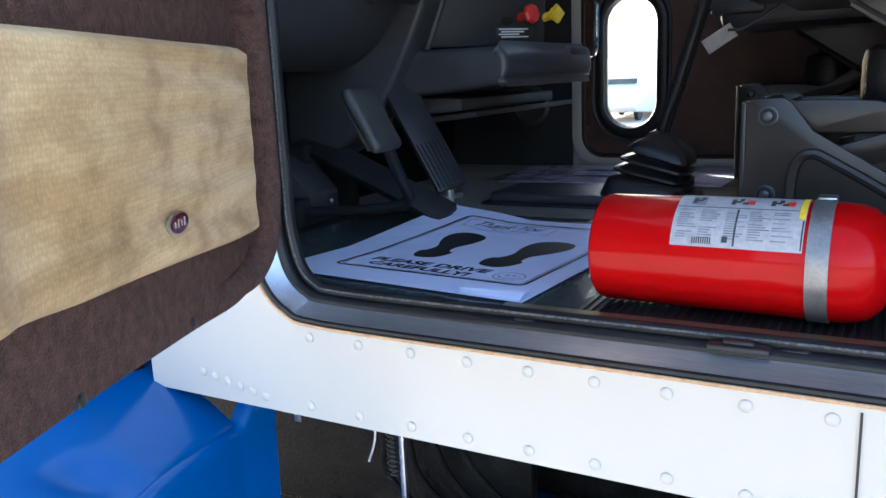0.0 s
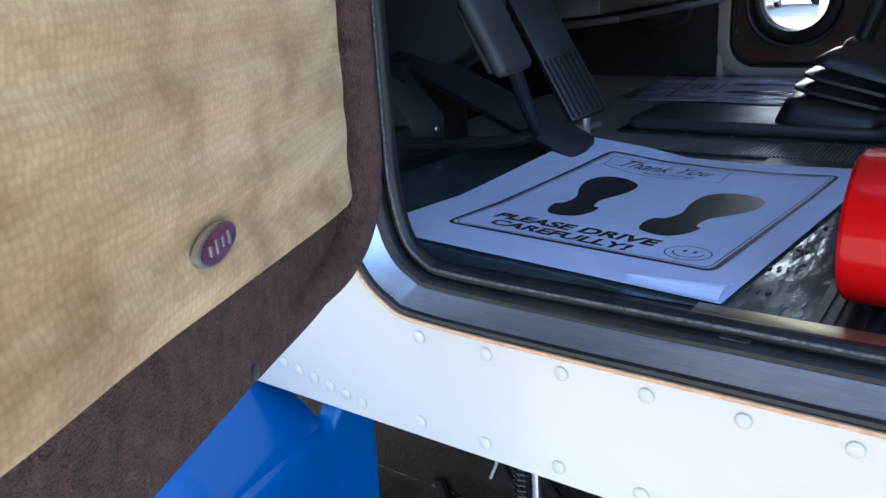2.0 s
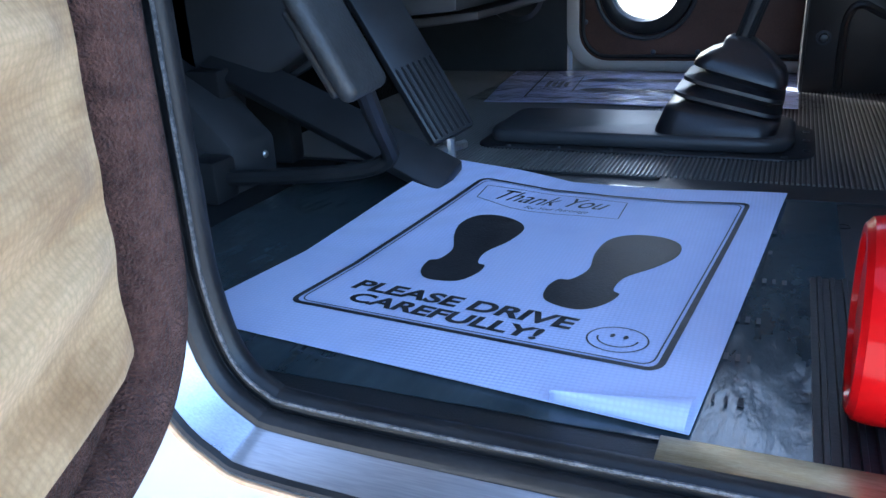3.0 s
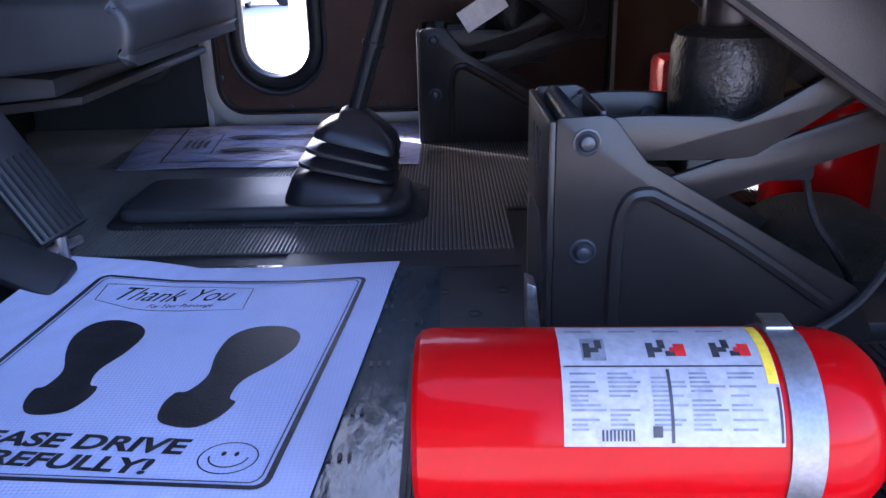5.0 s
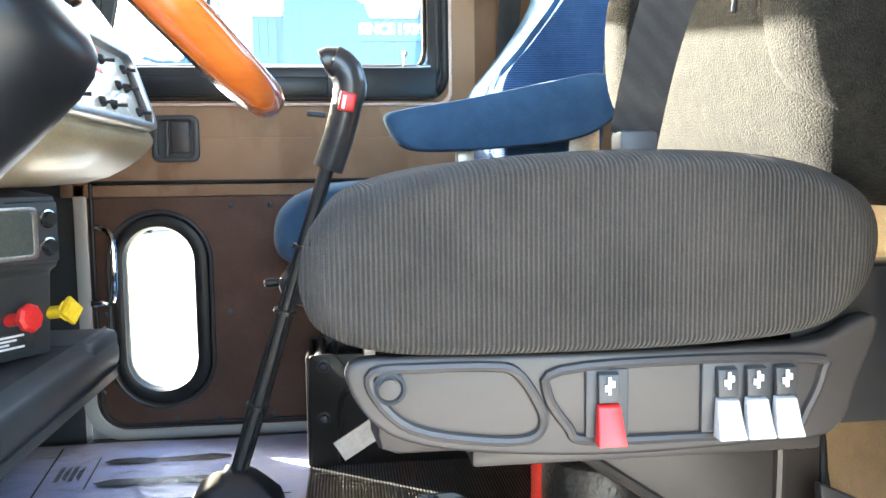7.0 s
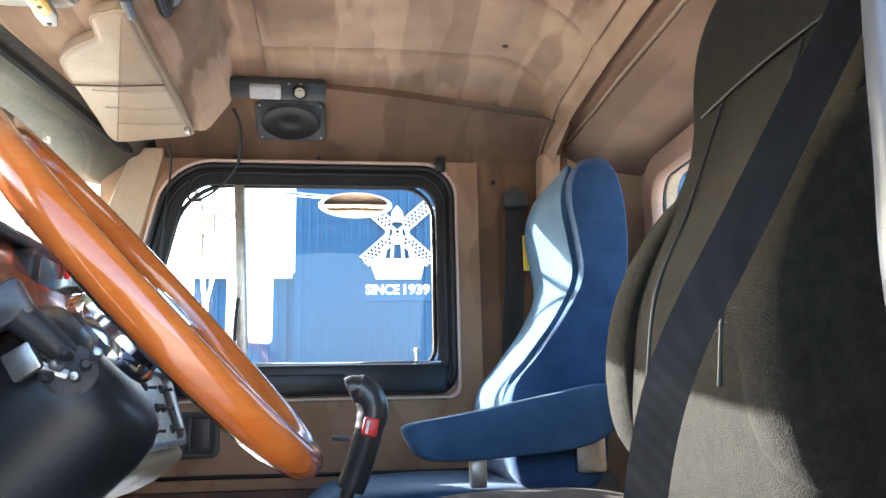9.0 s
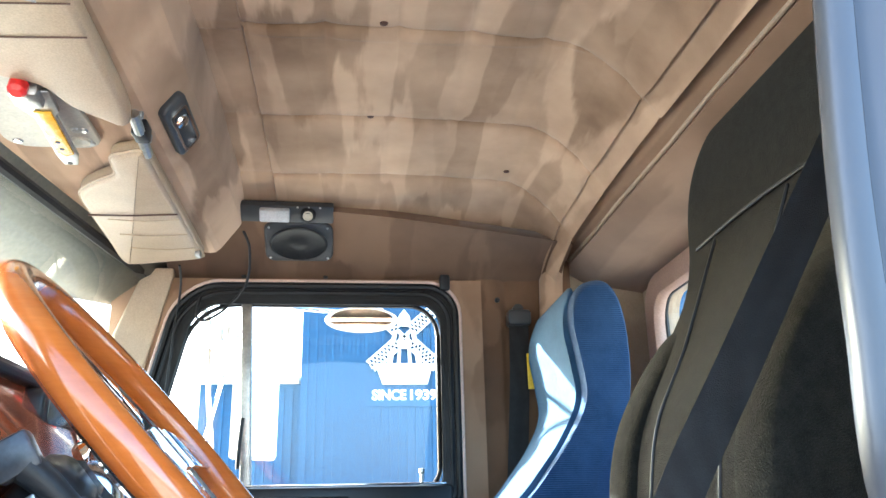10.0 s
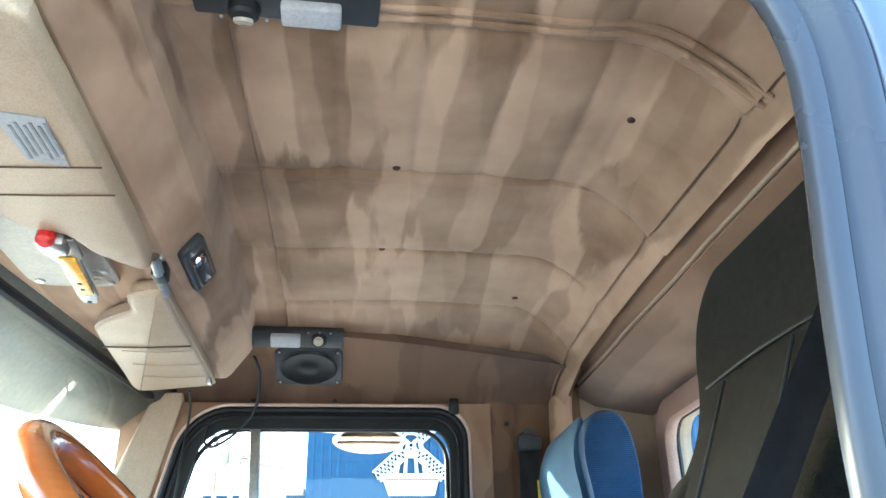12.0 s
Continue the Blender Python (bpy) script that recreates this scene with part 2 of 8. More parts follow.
BLUEF = surface("blue_plain_cloth", (0.03, 0.075, 0.15), (0.05, 0.11, 0.20), 0.9, scale=14, grain=900, bump=0.4, sheen=0.1, spec=0.12)
BLUEP = surface("blue_metallic_paint", (0.001, 0.078, 0.29), (0.002, 0.088, 0.33), 0.26, 0.05, scale=3, grain=1500, bump=0.0, coat=0.12, mottle=0.04, spec=0.4)
REDP = surface("red_gloss_enamel", (0.36, 0.001, 0.002), (0.42, 0.002, 0.003), 0.32, scale=5, grain=120, bump=0.02, coat=0.22, spec=0.06, mottle=0.08)
REDPL = surface("red_plastic", (0.62, 0.02, 0.02), (0.72, 0.035, 0.03), 0.35, scale=20, bump=0.03)
YELPL = surface("yellow_plastic", (0.78, 0.52, 0.02), (0.85, 0.60, 0.04), 0.35, scale=20, bump=0.03)
WHITEPL = surface("white_plastic", (0.42, 0.42, 0.44), (0.50, 0.50, 0.52), 0.4, scale=20, bump=0.03)
PAPER = woven("white_poly_paper", (0.54, 0.60, 0.87), (0.60, 0.66, 0.92), 0.0042)
LABELW = surface("label_paper", (0.25, 0.245, 0.25), (0.35, 0.35, 0.375), 0.45, scale=45, grain=160, bump=0.03, lo=0.25, hi=0.42)
INK = surface("black_ink", (0.012, 0.012, 0.014), (0.05, 0.05, 0.055), 0.55, scale=60, grain=500, bump=0.1)
GREYINK = surface("grey_print", (0.13, 0.14, 0.16), (0.24, 0.25, 0.28), 0.5, scale=60, bump=0.02)
ORANGEW = surface("varnished_wood", (0.46, 0.108, 0.016), (0.53, 0.140, 0.024), 0.22, scale=5, grain=40, stretch=(1, 1, 6), bump=0.01, coat=1.0, mottle=0.12)
BURL = surface("burl_wood_trim", (0.12, 0.025, 0.012), (0.26, 0.07, 0.03), 0.18, scale=30, grain=120, bump=0.02, coat=0.8)
BADGE = surface("burgundy_enamel", (0.10, 0.006, 0.012), (0.15, 0.012, 0.02), 0.2, scale=30, bump=0.02, coat=0.8)
FILM = surface("clear_protective_film", (0.030, 0.042, 0.047), (0.058, 0.076, 0.082), 0.17, scale=16, grain=60, bump=0.33, depth=0.004, stretch=(1.0, 0.35, 1), spec=0.6)
BELT = surface("seat_belt_webbing", (0.024, 0.024, 0.026), (0.038, 0.038, 0.041), 0.6, scale=30, grain=800, bump=0.4, wave=("Y", 0.004, 0.7))
DIRT = surface("oily_chassis_black", (0.003, 0.003, 0.003), (0.014, 0.013, 0.012), 0.55, scale=18, grain=120, bump=0.6, depth=0.004, spec=0.1)
CONCRETE = surface("pale_concrete", (0.40, 0.37, 0.33), (0.52, 0.49, 0.44), 0.9, scale=1.2, grain=40, bump=0.4, depth=0.01)
CLAD = surface("blue_painted_cladding", (0.006, 0.062, 0.15), (0.009, 0.076, 0.175), 0.45, scale=1.5, grain=30, bump=0.03)
CLADW = surface("white_painted_cladding", (0.72, 0.73, 0.74), (0.82, 0.82, 0.82), 0.5, scale=1.5, grain=30, bump=0.03)
SIGNW = surface("white_sign_board", (0.76, 0.77, 0.78), (0.82, 0.83, 0.83), 0.45, scale=4, bump=0.02)
BRASS = surface("brass", (0.55, 0.38, 0.14), (0.66, 0.47, 0.20), 0.3, 1.0, scale=50, bump=0.05)
SCREEN = surface("grey_display", (0.05, 0.06, 0.055), (0.09, 0.10, 0.09), 0.12, scale=4, bump=0.0)
AMBER = surface("amber_reflector", (0.85, 0.42, 0.03), (0.9, 0.55, 0.08), 0.25, scale=60, bump=0.1)
CREAM = surface("cream_plastic", (0.55, 0.50, 0.38), (0.64, 0.58, 0.46), 0.4, scale=10, bump=0.05)
TREEC = surface("far_foliage", (0.04, 0.07, 0.025), (0.09, 0.12, 0.05), 0.9, scale=3, bump=0.3)
GLASS = glass("window_glass")
GLASST = glass("windshield_glass", (0.90, 0.95, 0.93))
MIRROR = surface("mirror_glass", (0.80, 0.82, 0.84), (0.84, 0.86, 0.87), 0.04, 1.0, bump=0.0, rough_var=0.02)


# ---------- mesh helpers ----------
def part(name, bm, material, parent=None, label="", smooth=30, base=None):
    """Links a bmesh as one mesh object; under a thing at base, or under a part."""
    bmesh.ops.recalc_face_normals(bm, faces=bm.faces)
    me = bpy.data.meshes.new(name)
    bm.to_mesh(me)
    bm.free()
    me.materials.append(material)
    if smooth:
        me.shade_smooth()
        me.set_sharp_from_angle(angle=radians(smooth))
    ob = new(name, me)
    if parent is not None:
        ob.parent = parent
        if parent.type == "EMPTY":
            ob.matrix_parent_inverse = Matrix.Translation(-parent.location)
    return tagged(ob, label)


def thing(name, base, label, category, group="", kind=""):
    ob = new(name)
    ob.empty_display_size = 0.02
    ob.location = base
    return tagged(ob, label, category, group, kind)


def bx(lo, hi, bev=0.0, seg=2, m=None):
    bm = bmesh.new()
    bmesh.ops.create_cube(bm, size=1)
    for v in bm.verts:
        v.co = Vector([(lo[i] + hi[i]) / 2 + v.co[i] * (hi[i] - lo[i]) for i in range(3)])
    if bev:
        bmesh.ops.bevel(bm, geom=bm.edges[:], offset=bev, segments=seg, affect="EDGES", profile=0.5)
    if m is not None:
        bm.transform(m)
    return bm


def join(*bms):
    out = bms[0]
    for b in bms[1:]:
        me = bpy.data.meshes.new("join")
        b.to_mesh(me)
        b.free()
        out.from_mesh(me)
        bpy.data.meshes.remove(me)
    return out


def put3(axis, a, b, h):
    """A point from plan coordinates a, b and the height h along the axis."""
    return (h, a, b) if axis == "x" else (a, h, b) if axis == "y" else (a, b, h)


def prism(pts, axis, lo, hi, bev=0.0, seg=2, m=None):
    bm = bmesh.new()
    vs = [bm.verts.new(put3(axis, a, b, lo)) for a, b in pts]
    f = bm.faces.new(vs)
    r = bmesh.ops.extrude_face_region(bm, geom=[f])
    d = Vector(put3(axis, 0, 0, hi - lo))
    bmesh.ops.translate(bm, vec=d, verts=[g for g in r["geom"] if isinstance(g, bmesh.types.BMVert)])
    if bev:
        bmesh.ops.recalc_face_normals(bm, faces=bm.faces)
        bmesh.ops.bevel(bm, geom=[e for e in bm.edges if e.calc_face_angle(0) > 0.5], offset=bev, segments=seg, affect="EDGES", profile=0.5)
    if m is not None:
        bm.transform(m)
    return bm


def rrect(x0, z0, x1, z1, r, n=6):
    """Outline of a rounded rectangle, from its lower right corner round."""
    rs = r if isinstance(r, (tuple, list)) else (r, r, r, r)
    out = []
    for (cx, cz, a0), q in zip((((x1, z0, -90)), (x1, z1, 0), (x0, z1, 90), (x0, z0, 180)), rs):
        ox, oz = cx + (-q if cx == x1 else q), cz + (q if cz == z0 else -q)
        for i in range(n + 1):
            t = radians(a0 + 90 * i / n)
            out.append((ox + q * math.cos(t), oz + q * math.sin(t)))
    return out


def ring(outer, inner, axis, lo, hi, bev=0.0):
    """A flat frame between two outlines of the same count, with thickness."""
    bm = bmesh.new()
    n = len(outer)
    q = [[bm.verts.new(put3(axis, a, b, h)) for a, b in o] for o in (outer, inner) for h in (lo, hi)]
    for i in range(n):
        j = (i + 1) % n
        bm.faces.new((q[0][i], q[0][j], q[2][j], q[2][i]))
        bm.faces.new((q[1][i], q[3][i], q[3][j], q[1][j]))
        bm.faces.new((q[0][i], q[1][i], q[1][j], q[0][j]))
        bm.faces.new((q[2][i], q[2][j], q[3][j], q[3][i]))
    if bev:
        bmesh.ops.recalc_face_normals(bm, faces=bm.faces)
        bmesh.ops.bevel(bm, geom=[e for e in bm.edges if e.calc_face_angle(0) > 0.9], offset=bev, segments=2, affect="EDGES", profile=0.5)
    return bm


def tube(pts, r, n=10, closed=False, flat=1.0):
    """A rod along points; r a number or one for each point; flat squeezes it sideways."""
    pts = [Vector(p) for p in pts]
    k = len(pts)
    rs = r if isinstance(r, (list, tuple)) else [r] * k
    bm = bmesh.new()
    rows, up = [], None
    for i, p in enumerate(pts):
        a, b = (pts[i - 1], pts[(i + 1) % k]) if closed else (pts[max(i - 1, 0)], pts[min(i + 1, k - 1)])
        d = (b - a).normalized()
        if up is None:
            up = Vector((0, 0, 1)) if abs(d.z) < 0.9 else Vector((1, 0, 0))
        s = d.cross(up).normalized()
        up = s.cross(d).normalized()
        rows.append([bm.verts.new(p + rs[i] * (math.cos(t) * s * flat + math.sin(t) * up)) for t in (2 * math.pi * j / n for j in range(n))])
    for i in range(k if closed else k - 1):
        u, v = rows[i], rows[(i + 1) % k]
        for j in range(n):
            bm.faces.new((u[j], u[(j + 1) % n], v[(j + 1) % n], v[j]))
    if not closed:
        bm.faces.new(rows[0][::-1]), bm.faces.new(rows[-1])
    return bm


def smooth_path(pts, per=6, closed=False):
    """Catmull-Rom through points."""
    P = [Vector(p) for p in pts]
    n = len(P)
    out = []
    for i in range(n if closed else n - 1):
        a, b, c, d = (P[(i + j - 1) % n] for j in range(4)) if closed else (P[max(i - 1, 0)], P[i], P[i + 1], P[min(i + 2, n - 1)])
        for s in range(per):
            t = s / per
            out.append(0.5 * ((2 * b) + (c - a) * t + (2 * a - 5 * b + 4 * c - d) * t * t + (3 * b - a - 3 * c + d) * t ** 3))
    if not closed:
        out.append(P[-1])
    return out


def lathe(profile, n=24, m=None):
    """A turned body about z from (radius, height) pairs."""
    bm = bmesh.new()
    rows = []
    for r, z in profile:
        rows.append([bm.verts.new((r * math.cos(2 * math.pi * j / n), r * math.sin(2 * math.pi * j / n), z)) for j in range(n)] if r > 1e-6 else [bm.verts.new((0, 0, z))])
    for u, v in zip(rows, rows[1:]):
        for j in range(n):
            q = [x[j % len(x)] for x in (u,)] + [u[(j + 1) % len(u)], v[(j + 1) % len(v)], v[j % len(v)]]
            q = list(dict.fromkeys(q))
            if len(q) > 2:
                bm.faces.new(q)
    for e in (rows[0], rows[-1]):
        if len(e) > 2:
            bm.faces.new(e)
    if m is not None:
        bm.transform(m)
    return bm


def turned(p, d, profile, n=20):
    """A turned body whose axis starts at p and points along d."""
    q = Vector(d).to_track_quat("Z", "Y").to_matrix().to_4x4()
    return lathe(profile, n, Matrix.Translation(p) @ q)


def sheet(f, nu, nv, thick):
    """A sheet from f(u, v) with thickness: thick is the vector to its back."""
    bm = bmesh.new()
    t = Vector(thick)
    A = [[bm.verts.new(Vector(f(i / nu, j / nv))) for j in range(nv + 1)] for i in range(nu + 1)]
    B = [[bm.verts.new(v.co + t) for v in row] for row in A]
    for i in range(nu):
        for j in range(nv):
            bm.faces.new((A[i][j], A[i + 1][j], A[i + 1][j + 1], A[i][j + 1]))
            bm.faces.new((B[i][j], B[i][j + 1], B[i + 1][j + 1], B[i + 1][j]))
    for i in range(nu):
        for j in (0, nv):
            bm.faces.new((A[i][j], A[i + 1][j], B[i + 1][j], B[i][j]))
    for j in range(nv):
        for i in (0, nu):
            bm.faces.new((A[i][j], A[i][j + 1], B[i][j + 1], B[i][j]))
    return bm


def pillow(profile, axis, lo, hi, rnd=0.05, n=7):
    """A stuffed body: a closed side profile carried along the axis, drawn in and rounded at both ends."""
    c = [sum(p[i] for p in profile) / len(profile) for i in (0, 1)]
    span = max(max(p[i] for p in profile) - min(p[i] for p in profile) for i in (0, 1))
    bm = bmesh.new()
    hs = [(lo + rnd * (1 - math.cos(math.pi / 2 * i / n)), 1 - 1.7 * rnd / span * (1 - math.sin(math.pi / 2 * i / n))) for i in range(n + 1)]
    hs += [(lo + hi - h, s) for h, s in hs[::-1]]
    rows = [[bm.verts.new(put3(axis, c[0] + (a - c[0]) * s, c[1] + (b - c[1]) * s, h)) for a, b in profile] for h, s in hs]
    k = len(profile)
    for u, v in zip(rows, rows[1:]):
        for j in range(k):
            bm.faces.new((u[j], u[(j + 1) % k], v[(j + 1) % k], v[j]))
    bm.faces.new(rows[0]), bm.faces.new(rows[-1])
    return bm


def closed2(pts, per=6):
    return [(p.x, p.y) for p in smooth_path([(a, b, 0) for a, b in pts], per, True)]


def lettering(text, size, material, m, name="lettering", thick=0.0006, shear=0.0, parent=None, width=None, label="", bold=0.0):
    c = bpy.data.curves.new(name, "FONT")
    c.body, c.size, c.extrude, c.shear, c.offset = text, size, thick, shear, bold * size
    c.align_x, c.align_y = "LEFT", "BOTTOM"
    tmp = new("tmp_letters", c)
    dg = bpy.context.evaluated_depsgraph_get()
    me = bpy.data.meshes.new_from_object(tmp.evaluated_get(dg))
    bpy.data.objects.remove(tmp)
    xs = [v.co.x for v in me.vertices]
    if width:
        me.transform(Matrix.Translation((-min(xs) * width / (max(xs) - min(xs)), 0, 0)) @ Matrix.Diagonal((width / (max(xs) - min(xs)), 1, 1, 1)))
    me.transform(m)
    me.materials.clear()
    me.materials.append(material)
    ob = new(name, me)
    if parent is not None:
        ob.parent = parent
        if parent.type == "EMPTY":
            ob.matrix_parent_inverse = Matrix.Translation(-parent.location)
    return tagged(ob, label)


def bolt(p, d, r, material, parent, name="bolt"):
    """A washer with a domed hexagon head."""
    b = join(turned(p, d, [(0, 0), (r, 0), (r, r * 0.18), (r * 0.95, r * 0.22), (0, r * 0.22)], 18),
             turned(Vector(p) + Vector(d) * r * 0.2, d, [(0, 0), (r * 0.62, 0), (r * 0.62, r * 0.4), (r * 0.5, r * 0.52), (0, r * 0.55)], 6))
    return part(name, b, material, parent)


def pane(name, pts, material, parent):
    """A sheet of glass: one clear face in its frame, letting daylight through."""
    bm = bmesh.new()
    bm.faces.new([bm.verts.new(p) for p in pts])
    ob = part(name, bm, material, parent, smooth=0)
    f = ob.data.polygons[0]
    if f.normal.dot(Vector((0.1, 0.8, 0.9)) - f.center) < 0:
        ob.data.flip_normals()
    ob.visible_shadow = False
    return ob


# ---------- ground, far background, buildings outside ----------
bm = bmesh.new()
bmesh.ops.create_grid(bm, x_segments=40, y_segments=40, size=600)
bm.transform(Matrix.Translation((0, 0, -1.25)))
tagged(part("ground", bm, CONCRETE, smooth=0), "pale sunlit concrete yard around the truck", "ground", kind="structure")

random.seed(4)
bm = bmesh.new()
for i in range(26):
    x, tall = -46 + i * 3.7 + random.uniform(-1, 1), random.uniform(1.6, 3.4)
    for j in range(26):
        w = random.uniform(0, 1)
        r = random.uniform(0.16, 0.42)
        at = (x + random.gauss(0, 0.9) * (1.1 - w * 0.6), 70 + random.uniform(-1.5, 1.5), -1.1 + tall * (0.15 + 0.85 * w))
        bmesh.ops.create_icosphere(bm, subdivisions=1, radius=r, matrix=Matrix.Translation(at))
for v in bm.verts:
    v.co += 0.12 * noise.noise_vector(v.co * 2.3)
tagged(part("far_trees", bm, TREEC, smooth=60), "row of far trees beyond the yard, washed out by light", "trees", kind="stuff")

van = thing("parked_van", (-7.2, 24.0, -1.25), "white delivery van parked across the yard", "van")
part("body", prism(closed2([(23.4, -0.95), (23.4, -0.35), (23.9, -0.15), (24.4, 0.55), (27.8, 0.62), (28.2, 0.2), (28.2, -0.95)], 3), "x", -8.1, -6.3, 0.06), CLADW, van, smooth=40)
part("windscreen", prism([(23.86, -0.12), (23.84, -0.10), (24.28, 0.44), (24.32, 0.42)], "x", -7.95, -6.45), SCREEN, van, "dark windscreen", smooth=0)
part("grille", bx((-7.8, 23.36, -0.72), (-6.6, 23.42, -0.5), 0.01), BLACKP, van)
for x in (-7.9, -6.65):
    part("headlamp", bx((x, 23.35, -0.62), (x + 0.2, 23.42, -0.48), 0.02), AMBER, van)
for x in (-8.02, -6.55):
    for y in (24.1, 27.3):
        part("wheel", turned((x, y, -0.95), (1, 0, 0), [(0, 0), (0.24, 0), (0.30, 0.03), (0.30, 0.15), (0, 0.17)], 20), RUBBER, van)
car = thing("parked_car", (-6.4, 28.0, -1.25), "blue car parked far across the yard", "car")
part("body", prism(closed2([(-8.3, -1.0), (-8.25, -0.62), (-7.3, -0.52), (-6.8, -0.08), (-5.7, -0.08), (-5.1, -0.50), (-4.7, -0.6), (-4.65, -1.0)], 3), "y", 28.0, 29.6, 0.08), BLUEP, car, smooth=40)
part("side_glass", prism([(-7.15, -0.50), (-6.72, -0.14), (-5.75, -0.14), (-5.3, -0.48)], "y", 27.985, 28.01), SCREEN, car, "dark side windows", smooth=0)
for x in (-7.6, -5.4):
    part("wheel", turned((x, 27.98, -0.95), (0, 1, 0), [(0, 0), (0.22, 0), (0.30, 0.03), (0.30, 0.15), (0, 0.17)], 20), RUBBER, car)

WALL_Y = 5.54
bld = thing("workshop_building", (1.6, WALL_Y + 2, -1.25), "blue ribbed metal workshop building across the yard", "building")
bm = prism([(-0.30, -1.25), (4.6, -1.25), (4.6, 3.2), (-0.30, 3.2)], "y", WALL_Y, WALL_Y + 4)
x = -0.27
while x < 4.55:
    bm = join(bm, prism([(x, -1.2), (x + 0.022, -1.2), (x + 0.022, 3.15), (x, 3.15)], "y", WALL_Y - 0.012, WALL_Y + 0.001))
    x += 0.062
part("wall", bm, CLAD, bld, "blue vertical ribbed cladding", smooth=0)
part("roof", bx((-0.5, WALL_Y - 0.12, 3.2), (4.8, WALL_Y + 4.2, 3.32), 0.02), CLADW, bld)
low = thing("low_workshop", (-0.66, WALL_Y + 2.2, -1.25), "low blue annexe joined to the workshop", "building")
# Lower wall coloured white to stand for the glare through the porthole.
part("plinth", prism([(-1.03, -1.25), (-0.302, -1.25), (-0.302, 0.82), (-1.03, 0.82)], "y", WALL_Y + 0.08, WALL_Y + 4), CLADW, low, "lower wall coloured white for the glare through the porthole", smooth=0)
bm = prism([(-1.03, 0.822), (-0.302, 0.822), (-0.302, 1.73), (-1.03, 1.73)], "y", WALL_Y + 0.1, WALL_Y + 4)
x = -1.0
while x < -0.35:
    bm = join(bm, prism([(x, 0.83), (x + 0.022, 0.83), (x + 0.022, 1.7), (x, 1.7)], "y", WALL_Y + 0.088, WALL_Y + 0.101))
    x += 0.062
part("wall", bm, CLAD, low, smooth=0)
part("roof", bx((-1.08, WALL_Y, 1.73), (-0.31, WALL_Y + 4.1, 1.80), 0.015), CLADW, low)

# sign on the blue wall: a mill of white boards over a line of writing
sign = thing("wall_sign", (0.45, WALL_Y - 0.02, 1.57), "white windmill-shaped board sign on blue cladding", "sign")
SY0, SY1 = WALL_Y - 0.035, WALL_Y - 0.014
cx, cz = 0.455, 2.06


def sail(ang):
    c, s = math.cos(radians(ang)), math.sin(radians(ang))
    b = None
    def strip(u0, v0, u1, v1):
        q = [(cx + c * u - s * v, cz + s * u + c * v) for u, v in ((u0, v0), (u1, v0), (u1, v1), (u0, v1))]
        return prism(q, "y", SY0 - 0.012, SY1 - 0.010)
    b = strip(-0.005, -0.012, 0.335, 0.012)
    for k in range(8):
        b = join(b, strip(0.075 + k * 0.034, -0.045, 0.092 + k * 0.034, 0.045))
    return join(b, strip(0.07, -0.05, 0.335, -0.036), strip(0.07, 0.036, 0.335, 0.05))


for a in (42, 138, 222, 318):
    part("mill_sail", sail(a), SIGNW, sign, smooth=0)
part("mill_cap", prism([(cx - 0.055, 2.14), (cx + 0.055, 2.14), (cx + 0.04, 2.22), (cx, 2.27), (cx - 0.04, 2.22)], "y", SY0, SY1), SIGNW, sign, smooth=0)
for k in (-1, 1):
    part("mill_leg", prism([(cx + k * 0.13, 1.86), (cx + k * 0.09, 1.86), (cx + k * 0.045, 2.14), (cx + k * 0.075, 2.14)], "y", SY0, SY1), SIGNW, sign, smooth=0)
    part("mill_strut", prism([(cx + k * 0.055, 1.86), (cx + k * 0.03, 1.86), (cx + k * 0.018, 2.10), (cx + k * 0.034, 2.10)], "y", SY0, SY1), SIGNW, sign, smooth=0)
part("mill_window", prism(rrect(cx - 0.025, 1.97, cx + 0.025, 2.03, 0.01, 2), "y", SY0, SY1), SIGNW, sign, smooth=0)
part("mill_gallery", prism([(cx - 0.245, 1.82), (cx + 0.245, 1.82), (cx + 0.245, 1.858), (cx - 0.245, 1.858)], "y", SY0 - 0.006, SY1), SIGNW, sign, smooth=0)
part("mill_base", prism([(cx - 0.16, 1.705), (cx + 0.17, 1.705), (cx + 0.20, 1.812), (cx - 0.20, 1.812)], "y", SY0, SY1), SIGNW, sign, smooth=0)
part("writing_board", prism([(0.18, 1.545), (0.75, 1.545), (0.75, 1.675), (0.18, 1.675)], "y", SY1 - 0.004, SY1), CLAD, sign, "blue backing board", smooth=0)
lettering("SINCE", 0.1, SIGNW, Matrix.Translation((0.218, SY1 - 0.008, 1.575)) @ pose(0, 0, 0, 90, 0, 0), "word", 0.003, parent=sign, width=0.250, bold=0.035)
lettering("1939", 0.1, SIGNW, Matrix.Translation((0.498, SY1 - 0.008, 1.575)) @ pose(0, 0, 0, 90, 0, 0), "year", 0.003, parent=sign, width=0.195, bold=0.035)

# ---------- cab shell ----------
SKIN = 0.10
SILL = [(-0.402, 0.16), (-0.399, 0.085), (-0.382, 0.024), (-0.345, -0.012), (-0.285, -0.024), (0.0, -0.025), (0.3, -0.025), (0.52, -0.024), (0.60, -0.008), (0.64, 0.05), (0.63, 0.15)]
REAR = [(0.588, 0.238), (0.50, 0.477), (0.418, 0.666), (0.386, 0.780), (0.390, 0.893), (0.395, 0.981), (0.404, 1.069), (0.417, 1.183), (0.422, 1.271), (0.413, 1.329), (0.390, 1.369), (0.346, 1.405), (0.235, 1.437), (0.046, 1.450)]
